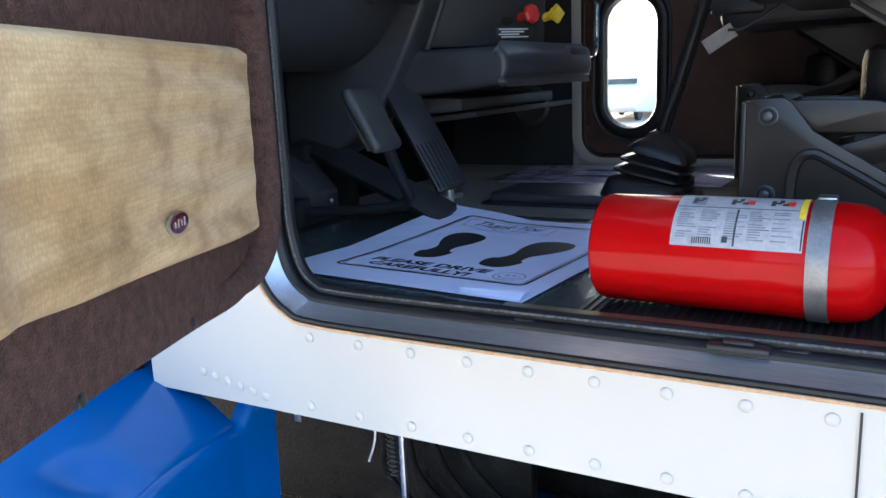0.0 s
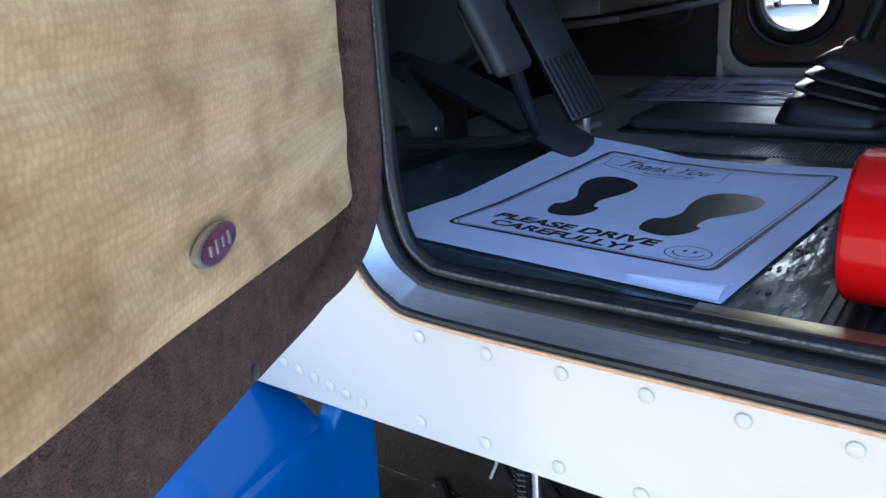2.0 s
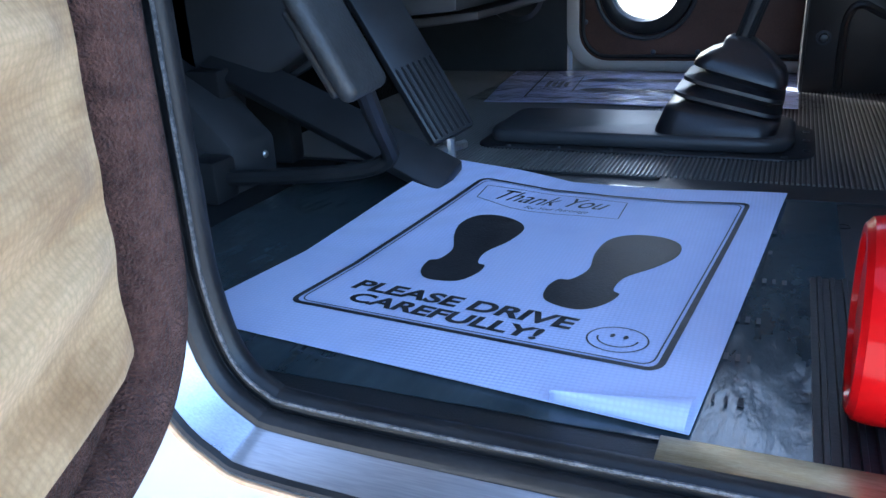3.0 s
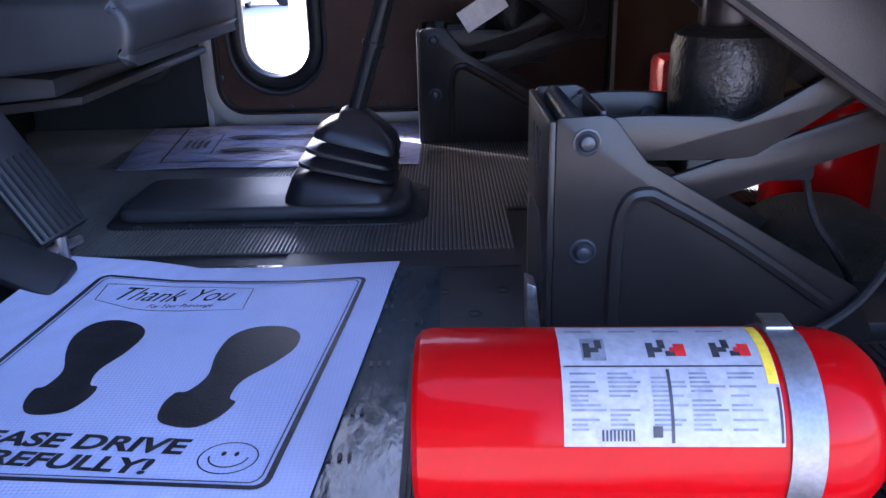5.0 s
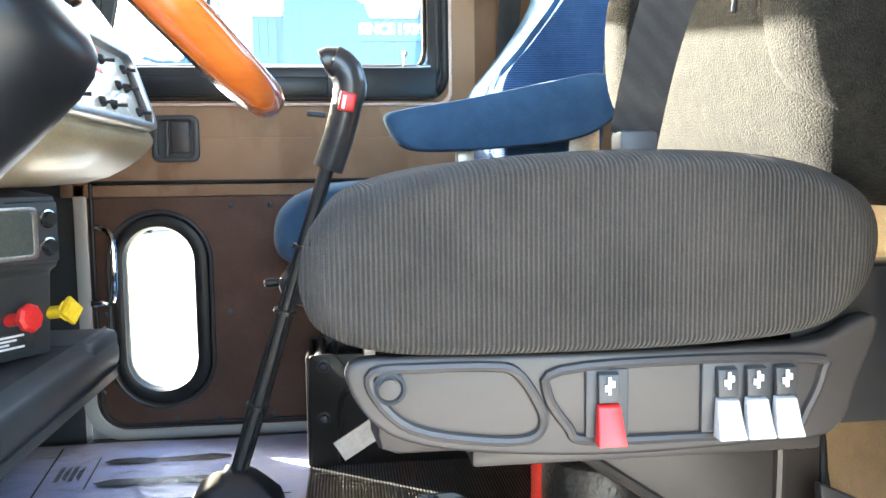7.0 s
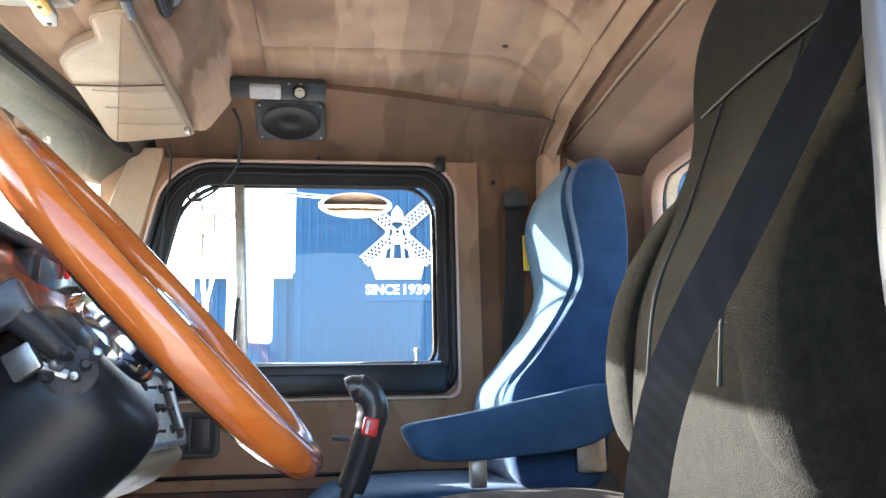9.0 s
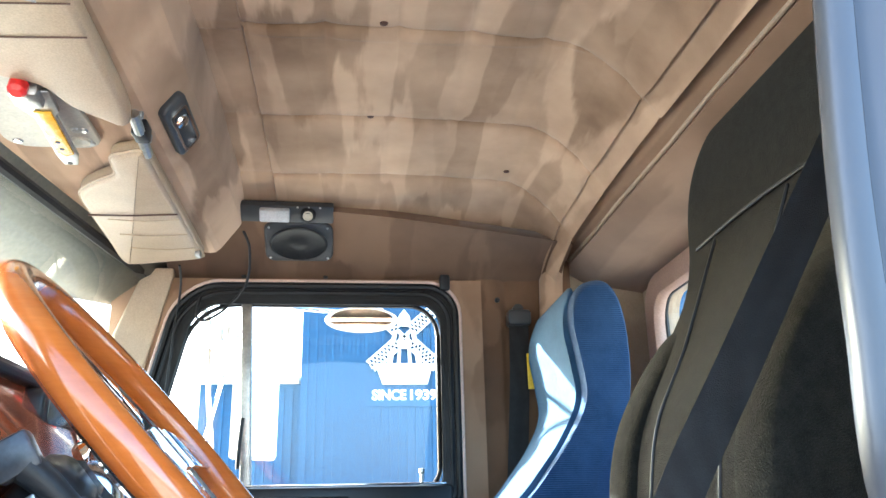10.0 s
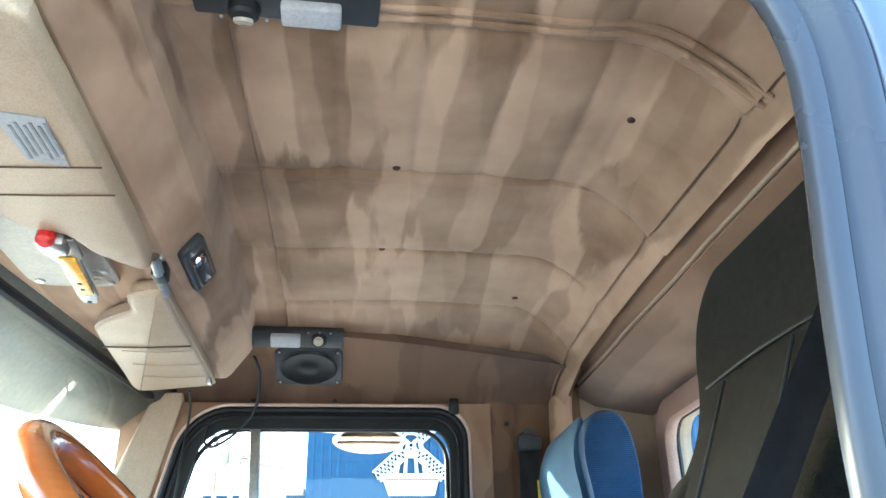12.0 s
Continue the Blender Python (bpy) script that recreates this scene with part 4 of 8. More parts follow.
part("window_ledge", join(bx((-0.44, DY - 0.035, 0.784), (0.318, DY + 0.02, 0.856), 0.010), bx((-0.34, DY - 0.040, 0.79), (0.07, DY - 0.03, 0.832), 0.004)), BLACKG, d1, "black window ledge")
part("ledge_strip", bx((-0.40, DY - 0.012, 0.857), (0.305, DY, 0.863), 0.002), CHROME, d1, "bright strip under the glass")
part("vent_bar", prism([(-0.190, 0.858), (-0.164, 0.858), (-0.185, 1.312), (-0.211, 1.312)], "y", DY, DY + 0.03, 0.004), STEEL, d1, "upright metal vent window bar", smooth=30)
pane("pane", [(a, DY + 0.014, b) for a, b in lean(rrect(-0.340, 0.845, 0.305, 1.315, 0.06, 6))], GLASS, d1)
part("lock_button", turned((0.246, DY - 0.004, 0.852), (0, 0, 1), [(0, 0), (0.004, 0), (0.004, 0.03), (0.007, 0.034), (0.007, 0.042), (0, 0.045)], 10), STEEL, d1)
part("peep_frame", ring(PEEP_O, PEEP_I, "y", DY - 0.012, DY + 0.03, 0.009), RUBBER, d1, "black rubber porthole frame")
part("peep_bead", tube([(a, DY - 0.009, b) for a, b in rrect(-0.434, 0.082, -0.207, 0.534, 0.113, 8)], 0.005, 8, True), BLACKP, d1)
part("peep_lip", tube([(a, DY + 0.02, b) for a, b in rrect(-0.403, 0.119, -0.244, 0.501, 0.079, 8)], 0.006, 8, True), CREAM, d1, "pale bright porthole lip")
pane("pane", [(a, DY + 0.024, b) for a, b in rrect(-0.405, 0.117, -0.242, 0.503, 0.081, 8)], GLASS, d1)
part("pull_cup", join(ring(rrect(-0.325, 0.645, -0.222, 0.75, 0.018, 4), rrect(-0.312, 0.656, -0.236, 0.739, 0.012, 4), "y", DY - 0.016, DY + 0.004, 0.003), bx((-0.313, DY - 0.006, 0.655), (-0.235, DY - 0.001, 0.74)), bx((-0.296, DY - 0.013, 0.658), (-0.288, DY - 0.004, 0.738), 0.002)), BLACKP, d1, "black recessed door latch plate")
part("latch_paddle", bx((-0.285, DY - 0.012, 0.665), (-0.242, DY - 0.005, 0.735), 0.004), GREYP, d1)
for a, b in ((-0.07, 0.545), (0.10, 0.545), (-0.445, 0.30), (-0.16, 0.545), (-0.30, 0.05), (-0.20, 0.05), (-0.08, 0.05), (0.05, 0.05), (-0.17, 0.30), (-0.46, 0.12)):
    part("screw", turned((a, DY - 0.001, b), (0, -1, 0), [(0, 0), (0.0065, 0), (0.006, 0.002), (0.003, 0.0035), (0, 0.0036)], 10), DARKZ, d1)
part("door_skin", ring(rrect(-0.53, 0.60, 0.47, 1.41, 0.0008, 8), lean(rrect(-0.35, 0.84, 0.32, 1.33, 0.06, 8)), "y", DY + 0.034, DY + 0.055), WHITE, d1, smooth=0)
part("door_skin_lower", hole_panel(rrect(-0.415, 0.115, -0.225, 0.515, 0.09, 8), -0.50, 0.0, 0.47, 0.598, DY + 0.034, DY + 0.055), WHITE, d1, smooth=0)

# mirror outside the passenger window
mr = thing("side_mirror", (0.1, 2.1, 1.375), "oval chrome-backed convex mirror on thin arms", "mirror")
mo = part("mirror_body", turned((0.10, 2.13, 1.375), (0, -1, 0), [(0, -0.03), (0.05, -0.025), (0.10, -0.01), (0.115, 0.006), (0.112, 0.012), (0, 0.012)], 32), CREAM, mr)
mo.data.transform(Matrix.Translation((0.10, 0, 1.375)) @ Matrix.Diagonal((1, 1, 0.36, 1)) @ Matrix.Translation((-0.10, 0, -1.375)))
mg = part("glass", turned((0.10, 2.117, 1.375), (0, -1, 0), [(0, -0.002), (0.104, 0), (0.10, 0.003), (0, 0.005)], 32), MIRROR, mr)
mg.data.transform(Matrix.Translation((0.10, 0, 1.375)) @ Matrix.Diagonal((1, 1, 0.34, 1)) @ Matrix.Translation((-0.10, 0, -1.375)))
part("arm", tube(smooth_path([(0.05, 2.13, 1.40), (-0.10, 2.14, 1.415), (-0.30, 2.0, 1.405), (-0.42, 1.80, 1.38), (-0.44, 1.742, 1.375)], 5), 0.007), CHROME, mr)
mb = thing("tall_mirror", (-0.30, 2.1, 0.95), "tall flat mirror on chrome tube bracket outside the door", "mirror")
part("frame_tube", tube(smooth_path([(-0.36, 1.745, 1.36), (-0.36, 2.0, 1.37), (-0.36, 2.1, 1.33), (-0.35, 2.1, 1.15), (-0.33, 2.1, 0.95), (-0.34, 1.9, 0.90), (-0.36, 1.745, 0.89)], 6), 0.008), CHROME, mb)
part("brace", tube([(-0.28, 2.1, 1.33), (-0.37, 2.1, 0.92)], 0.006), CHROME, mb)
HM = Matrix.Translation((-0.20, 2.1, 0)) @ pose(0, 0, 0, 0, 0, 50)
part("head", bx((-0.085, 0.004, 0.95), (0.085, 0.03, 1.30), 0.010, 2, HM), WHITE, mb, "white mirror head")
part("head_arm", bx((-0.36, 2.09, 1.31), (-0.20, 2.11, 1.325), 0.003), CHROME, mb)
part("mirror_glass", bx((-0.078, -0.001, 0.96), (0.078, 0.0035, 1.29), 0.0015, 1, HM), MIRROR, mb)
part("clamp", join(bx((-0.39, 2.08, 1.28), (-0.32, 2.12, 1.345), 0.008), turned((-0.30, 2.08, 1.30), (0, 0, 1), [(0, 0), (0.014, 0), (0.014, 0.05), (0, 0.05)], 12)), STEEL, mb)

# ---------- open driver's door ----------
E_ = Vector((0.477, -0.879, 0)).normalized()
N_ = Vector((0.879, 0.477, 0)).normalized()
DM = Matrix((( E_.x, N_.x, 0, -0.284), (E_.y, N_.y, 0, -0.001), (0, 0, 1, 0), (0, 0, 0, 1)))
d2 = tagged(new("door_2"), "open driver's door lined with brown carpet", "door", kind="structure")
door_out = closed2([(-0.100, 0.16), (-0.096, 0.10), (-0.082, 0.065), (-0.05, 0.047), (0.0, 0.045), (0.06, 0.048), (0.18, 0.062), (0.33, 0.077), (0.44, 0.087), (0.60, 0.100), (0.70, 0.110), (0.765, 0.15), (0.77, 0.5), (0.77, 0.86), (0.73, 0.90), (0.4, 0.90), (0.0, 0.90), (-0.08, 0.88), (-0.100, 0.55), (-0.100, 0.3)], 5)
part("carpet_panel", prism(door_out, "y", -0.045, -0.022, 0.004, 2, DM), CARPET, d2, "brown carpet lining", smooth=50)
part("door_shell", prism([(a * 1.004, b - 0.004) for a, b in door_out], "y", -0.085, -0.048, 0.004, 2, DM), ALU, d2, "bare metal door shell", smooth=50)
part("edge_strip", tube([DM @ Vector((a, -0.046, b)) for a, b in ((-0.07, 0.054), (-0.03, 0.042), (0.03, 0.042), (0.10, 0.050), (0.18, 0.058), (0.27, 0.068), (0.36, 0.077))], 0.004, 6), ALU, d2, "scuffed bare metal lower edge")


def pad(u, v):
    s = -0.006 - 0.016 * v + (0.583 + 0.008 * v) * u
    zb, zt = 0.122 + 0.086 * s + 0.25 * max(0, s - 0.548), 0.332 - 0.008 * max(0, s)
    roll = min(1, max(0, (s - 0.558) / 0.017))
    d = -0.021 * (1 - math.sqrt(max(0, 1 - roll ** 2)))
    edge = min(1, 30 * min(v, 1 - v))
    wr = 0.0042 * min(1, max(0.15, (s + 0.01) / 0.03)) * math.sin(v * 27 - s * 4 + 2.0 * noise.noise((s * 4, v * 3, 0))) * math.exp(-(s / 0.36) ** 2) + 0.008 * math.exp(-((s - 0.545) / 0.030) ** 2) - 0.004 * math.exp(-((s - 0.475) / 0.04) ** 2)
    d += 0.003 * noise.noise((s * 7, v * 4, 5)) * min(1, max(0, (0.6 - s) / 0.1)) + wr * (1 - 0.8 * roll) - 0.010 * (1 - edge)
    return tuple(DM @ Vector((s, d, zb + (zt - zb) * v)))


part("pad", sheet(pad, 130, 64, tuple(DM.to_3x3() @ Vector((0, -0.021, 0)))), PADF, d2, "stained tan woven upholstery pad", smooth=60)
bd = part("badge", turned(DM @ Vector((0.267, 0.003, 0.182)), N_, [(0, -0.002), (0.0086, -0.002), (0.0086, 0.0006), (0.0078, 0.0012), (0, 0.0016)], 28), BADGE, d2, "oval burgundy maker's badge")
part("rim", turned(DM @ Vector((0.267, 0.0025, 0.182)), N_, [(0.0083, -0.002), (0.0090, -0.002), (0.0090, 0.0008), (0.0083, 0.0016)], 28), STEEL, bd)
for o_ in (bd, bd.children[0]):
    o_.data.transform(Matrix.Translation(DM @ Vector((0.267, 0, 0))) @ (DM.to_3x3().to_4x4() @ Matrix.Diagonal((2.7, 1, 1, 1)) @ DM.to_3x3().to_4x4().inverted()) @ Matrix.Translation(-(DM @ Vector((0.267, 0, 0)))))
for k in range(4):
    part("script_bar", bx((0.254 + k * 0.0075, 0.0044, 0.1785 + 0.001 * (k % 2)), (0.2565 + k * 0.0075, 0.0050, 0.1855 - 0.001 * (k % 2)), m=DM), STEEL, bd, smooth=0)
for s_, z_ in ((0.418, 0.091), (0.19, 0.073), (0.604, 0.106)):
    part("screw", turned(DM @ Vector((s_, -0.021, z_)), N_, [(0, -0.006), (0.006, -0.006), (0.005, 0.001), (0, 0.002)], 10), BLACK, d2)
for z_ in (0.287, 0.304):
    bolt(DM @ Vector((0.585, -0.0215, z_)), N_, 0.0068, CHROME, d2)
rp = smooth_path([DM @ Vector(p) for p in ((-0.078, -0.012, 0.90), (-0.078, -0.012, 0.50), (-0.078, -0.012, 0.20), (-0.074, -0.014, 0.130), (-0.056, -0.018, 0.088), (-0.014, -0.022, 0.070), (0.06, -0.028, 0.070), (0.14, -0.034, 0.078))], 5)
part("carpet_return", tube(rp, [0.026] * 16 + [0.026 - 0.0007 * i for i in range(len(rp) - 16)], 14), CARPET, d2, "rolled carpet edge", smooth=60)
part("hinge_edge", bx((-0.112, -0.08, 0.20), (-0.097, -0.03, 0.86), 0.006, 2, DM), BLACK, d2)

# ---------- fender, skirt and chassis below the cab ----------
fn = tagged(new("fender"), "glossy blue metallic front fender with a sharp crease", "fender")
fn.location = (-0.7, -0.2, -1.0)


def fend(u, v):
    """The fender's top, from the cab out to the rounded shoulder and down its outer side."""
    d = 0.9 * u
    rise_a, rise_b = 0.10 * (1 - math.exp(-d / 0.13)), 0.16 * (1 - math.exp(-d / 0.5))
    ya, yb, za, zb = 0.137, -0.231, -0.216 + rise_a, -0.200 + rise_b
    if v < 0.6:
        t = v / 0.6
        y, z = ya + (yb - ya) * t, za + (zb - za) * t + 0.012 * math.sin(math.pi * t) * (1 - math.exp(-d / 0.05))
        z -= 0.020 * math.exp(-((t - 0.62 - d * 1.2) / 0.10) ** 2) * math.exp(-((d - 0.05) / 0.05) ** 2)
    else:
        t = (v - 0.6) / 0.4
        a = min(1, t / 0.4) * math.pi / 2.4
        y, z = yb - 0.05 * math.sin(a), zb - 0.05 * (1 - math.cos(a))
        if t > 0.4:
            y, z = y - 0.10 * (t - 0.4), z - 0.9 * (t - 0.4)
    return (-0.425 - d - 0.070 * max(0.0, min(1.0, (y - yb) / (ya - yb))), y, z)


part("top", sheet(fend, 60, 70, (-0.003, 0.004, -0.02)), BLUEP, fn, smooth=60)


def fend_rear(u, v):
    """The rear face below the crease, with a rounded upper edge."""
    y = 0.215 - 0.50 * u
    x, yy, z = fend(0.0, min(0.72, max(0.0, (0.137 - y) / 0.368 * 0.6)))
    z += 0.06 * min(1, max(0, (y - 0.137) / 0.05))
    a = min(1, v / 0.08) * math.pi / 2
    return (x + 0.014 * math.sin(a) - 0.02 * max(0, v - 0.08), y, z - 0.001 - 0.02 * (1 - math.cos(a)) - 0.75 * max(0, v - 0.08))


part("rear_face", sheet(fend_rear, 50, 50, (-0.012, 0, 0)), BLUEP, fn, smooth=60)
tagged(part("fender_bracket_strip", bx((-0.446, 0.218, -0.235), (-0.434, 0.222, -0.10), 0.001), STEEL), "thin steel strip on the chassis", "strip")

ch = thing("chassis", (0.3, 0.7, -1.25), "oily black truck frame and brackets under the cab", "chassis", kind="structure")
part("frame_rail", bx((-0.32, 0.50, -0.75), (3.0, 0.58, -0.42), 0.01), DIRT, ch)
part("cab_floor_beam", bx((-0.95, 0.16, -0.15), (1.1, 1.7, -0.05), 0.01), DIRT, ch)
# Black sheets and a bar added under the cab to stand for its shade.
part("inner_panel", bx((-1.10, 0.50, -0.575), (1.1, 0.52, -0.04), 0.004), DIRT, ch)
part("mud_flap", ring(rrect(-1.10, -1.24, 1.1, -0.577, 0.003, 6), closed2([(-0.655, -0.625), (-0.60, -0.600), (-0.55, -0.588), (-0.505, -0.600), (-0.50, -0.645), (-0.57, -0.660), (-0.64, -0.668)], 4), "y", 0.50, 0.515), DIRT, ch, smooth=0)
part("flap_stay", tube(smooth_path([(-0.60, 0.495, -0.55), (-0.575, 0.49, -0.62), (-0.585, 0.495, -0.72)], 5), 0.012, 8), DIRT, ch)
part("well_back", bx((-1.10, 0.10, -0.62), (-0.66, 0.12, -0.10), 0.003), DIRT, ch)
part("side_box", bx((0.14, 0.17, -0.85), (1.1, 0.38, -0.24), 0.02), DIRT, ch)
part("drop_bracket", join(bx((-0.30, 0.36, -0.45), (-0.10, 0.39, -0.13), 0.005), bx((-0.47, 0.38, -0.36), (-0.30, 0.41, -0.13), 0.006)), DIRT, ch)
part("wheel_support", bx((-0.1, 0.42, -1.25), (0.3, 0.5, -0.7), 0.02), DIRT, ch)
for k in range(4):
    part("air_line", tube(smooth_path([(-0.40 + 0.06 * k, 0.31, -0.14), (-0.35 + 0.05 * k, 0.32, -0.28), (-0.36 + 0.07 * k, 0.34, -0.36), (-0.30 + 0.08 * k, 0.36, -0.44)], 6), 0.006), DIRT, ch)
part("spring_coil", tube([(-0.268 + 0.010 * math.cos(0.9 * k), 0.23 + 0.010 * math.sin(0.9 * k), -0.20 - 0.0011 * k) for k in range(90)], 0.0014, 5), BLACK, ch)
part("bright_strip", bx((-0.236, 0.196, -0.31), (-0.228, 0.204, -0.16), 0.001), ALU, ch)
part("bracket_plate", prism([(-0.275, 0.17), (-0.205, 0.15), (-0.190, 0.21), (-0.265, 0.23)], "z", -0.374, -0.364, 0.002), STEEL, ch, "bent steel bracket plate")
part("strap", prism([(-0.236, -0.375), (-0.218, -0.375), (-0.225, -0.52), (-0.255, -0.52)], "y", 0.196, 0.202, 0.002), CHROME, ch, "bright slotted strap")
for p in ((-0.158, 0.20, -0.336), (-0.212, 0.19, -0.418)):
    part("bolt", turned(p, (1, -0.25, -0.1), [(0, -0.03), (0.006, -0.03), (0.006, 0.0), (0.016, 0.0), (0.016, 0.004), (0.012, 0.005), (0.012, 0.018), (0.007, 0.020), (0.007, 0.036), (0, 0.037)], 12), STEEL, ch)
part("wire_tail", tube(smooth_path([(-0.30, 0.21, -0.16), (-0.285, 0.21, -0.22), (-0.30, 0.21, -0.27)], 5), 0.002, 6), ALU, ch)
part("steering_arm", tube(smooth_path([(-0.30, 0.45, -0.66), (-0.50, 0.46, -0.68), (-0.75, 0.47, -0.80)], 5), 0.028, 10), DIRT, ch)
part("hub_drum", turned((-0.80, 0.30, -0.86), (0, 1, 0), [(0, 0), (0.17, 0), (0.19, 0.02), (0.19, 0.12), (0.12, 0.14), (0, 0.14)], 28), DIRT, ch)
# Another black sheet added over the wheel well for the shade there.
part("well_lining", bx((-1.10, 0.22, -0.16), (-0.44, 0.46, -0.14), 0.003), DIRT, ch)
part("peg", turned((0.135, 0.155, -0.36), (0.15, 0, 1), [(0, 0), (0.010, 0), (0.010, 0.07), (0, 0.072)], 10), BLACK, ch)
wl = thing("work_lamp", (-0.09, 0.22, -0.5), "round clear work lamp in a dark shell", "lamp")
LD = Vector((0.12, -0.80, 0.58))
LP = Vector((-0.095, 0.20, -0.455))
part("shell", turned(LP, LD, [(0, -0.08), (0.06, -0.07), (0.10, -0.01), (0.110, 0.004), (0.110, 0.010), (0.100, 0.012)], 32), BLACK, wl)
part("reflector", turned(LP, LD, [(0.095, 0.004), (0.07, -0.020), (0.03, -0.04), (0.012, -0.04), (0.012, -0.02), (0, -0.018)], 32), CHROME, wl, "bright dished reflector")
part("lens_ring", turned(LP, LD, [(0.085, 0.013), (0.100, 0.012), (0.101, 0.016), (0.086, 0.018)], 32), ALU, wl)
for k in range(7):
    a_ = radians(40 + 15 * k)
    q_ = LD.to_track_quat("Z", "Y").to_matrix().to_4x4()
    part("print_bar", bx((-0.006, -0.002, 0.0182), (0.006, 0.002, 0.0188), 0, 2, Matrix.Translation(LP) @ q_ @ pose(0, 0, 0, 0, 0, 15 * k) @ Matrix.Translation((0, 0.093, 0))), SIGNW, wl, smooth=0)
lens = part("lens", turned(LP, LD, [(0.098, 0.014), (0.07, 0.026), (0.03, 0.033), (0.0, 0.035)], 32), GLASS, wl, "clear domed lens")
lens.visible_shadow = False
tk = thing("blue_tank", (-0.06, 0.42, -0.6), "blue painted round tank behind the work lamp", "tank")
part("shell", turned((-0.27, 0.44, -0.58), (1, 0, 0), [(0, -0.03), (0.08, -0.02), (0.14, 0.0), (0.165, 0.03), (0.165, 0.37), (0.14, 0.40), (0, 0.41)], 36), BLUEP, tk)
part("band", turned((-0.10, 0.44, -0.58), (1, 0, 0), [(0.1645, 0), (0.1675, 0), (0.1675, 0.03), (0.1645, 0.03)], 36), BLACK, tk)
part("cradle", bx((-0.10, 0.40, -1.25), (-0.06, 0.48, -0.7), 0.01), DIRT, tk)
tagged(part("lamp_bracket", bx((-0.11, 0.26, -0.75), (-0.09, 0.5, -0.52), 0.003), DIRT), "black lamp bracket bolted to the frame", "bracket")

# ---------- floor: ribbed rubber, film, mats ----------
rb = tagged(new("ribbed_mat"), "grey ribbed rubber mat over the cab floor", "floor mat")
# Pale ribs on a black sheet put window sheen and groove shade into colour.
part("sheet", join(bx((-0.93, 0.80, 0.0005), (0.165, 1.67, 0.0035)), bx((0.165, 0.98, 0.0005), (0.70, 1.67, 0.0035)), bx((-0.15, 0.74, 0.0005), (0.165, 0.80, 0.0035))), FLOORV, rb, smooth=0)
bm = bmesh.new()
x = -0.92
while x < 0.69:
    y0 = 0.80 if x < 0.16 else 0.985
    q = [bm.verts.new(p) for p in ((x, y0, 0.0034), (x + 0.0034, y0, 0.0034), (x + 0.0027, y0, 0.0060), (x + 0.0007, y0, 0.0060), (x, 1.66, 0.0034), (x + 0.0034, 1.66, 0.0034), (x + 0.0027, 1.66, 0.0060), (x + 0.0007, 1.66, 0.0060))]
    for f in ((0, 1, 2, 3), (4, 7, 6, 5), (1, 5, 6, 2), (2, 6, 7, 3), (3, 7, 4, 0)):
        bm.faces.new([q[i] for i in f])
    x += 0.0062
tagged(part("rib_field", bm, RIBBED, rb, smooth=0), kind="stuff")
sm = tagged(new("sill_mat"), "black ribbed rubber strip along the door sill", "floor mat")
part("sheet", bx((0.03, 0.19, 0.0005), (0.66, 0.50, 0.0035)), RUBBER, sm, smooth=0)
bm = bmesh.new()
x = 0.035
while x < 0.65:
    q = [bm.verts.new(p) for p in ((x, 0.192, 0.0034), (x + 0.005, 0.192, 0.0034), (x + 0.0042, 0.192, 0.006), (x + 0.0008, 0.192, 0.006), (x, 0.498, 0.0034), (x + 0.005, 0.498, 0.0034), (x + 0.0042, 0.498, 0.006), (x + 0.0008, 0.498, 0.006))]
    for f in ((0, 1, 2, 3), (4, 7, 6, 5), (1, 5, 6, 2), (2, 6, 7, 3), (3, 7, 4, 0)):
        bm.faces.new([q[i] for i in f])
    x += 0.0105
tagged(part("rib_field", bm, RUBBER, sm, smooth=0), kind="stuff")


def film(u, v):
    x, y = -0.62 + 0.68 * u, 0.20 + 0.56 * v
    return (x, y, 0.0008 + 0.002 * (0.5 + 0.5 * noise.noise((x * 30, y * 12, 2))) + 0.05 * max(0, -0.42 - x) ** 1.2)


fl = tagged(part("protective_film", sheet(film, 80, 60, (0, 0, -0.0006)), FILM, smooth=60), "wrinkled clear protective film taped to the floor", "film")
random.seed(8)
for i in range(7):
    x0, y0 = -0.045 + random.uniform(0, 0.01), 0.235 + i * 0.075 + random.uniform(0, 0.02)
    for j in range(random.choice((4, 5, 6))):
        part("print_bar", bx((x0 + 0.0085 * j, y0, 0.0034), (x0 + 0.0085 * j + random.uniform(0.002, 0.005), y0 + 0.011, 0.0038)), INK, fl, smooth=0)


def one_sheet(f, nu, nv):
    bm = bmesh.new()
    A = [[bm.verts.new(Vector(f(i / nu, j / nv))) for j in range(nv + 1)] for i in range(nu + 1)]
    for i in range(nu):
        for j in range(nv):
            bm.faces.new((A[i][j], A[i + 1][j], A[i + 1][j + 1], A[i][j + 1]))
    return bm


M_BL, M_BR, M_TR, M_TL = Vector((-0.413, 0.311, 0)), Vector((-0.074, 0.281, 0)), Vector((-0.034, 0.694, 0)), Vector((-0.358, 0.686, 0))


def on_mat(a, b):
    """A place on the mat: a along its lower border, b up its side; the far corner under the pedals curls up."""
    p = (M_BL * (1 - a) + M_BR * a) * (1 - b) + (M_TL * (1 - a) + M_TR * a) * b
    curl = 0.07 * max(0, 0.3 - a) * max(0, b - 0.3)
    wave_ = 0.004 * (0.5 + 0.5 * math.sin(7 * a + 5 * b + 1)) * math.exp(-((b - 0.95) / 0.25) ** 2)
    return Vector((p.x, p.y - 0.5 * max(0, curl - 0.012), 0.0056 + curl + wave_ + 0.016 * max(0, b - 0.98) * max(0, 0.45 - abs(a - 0.1))))


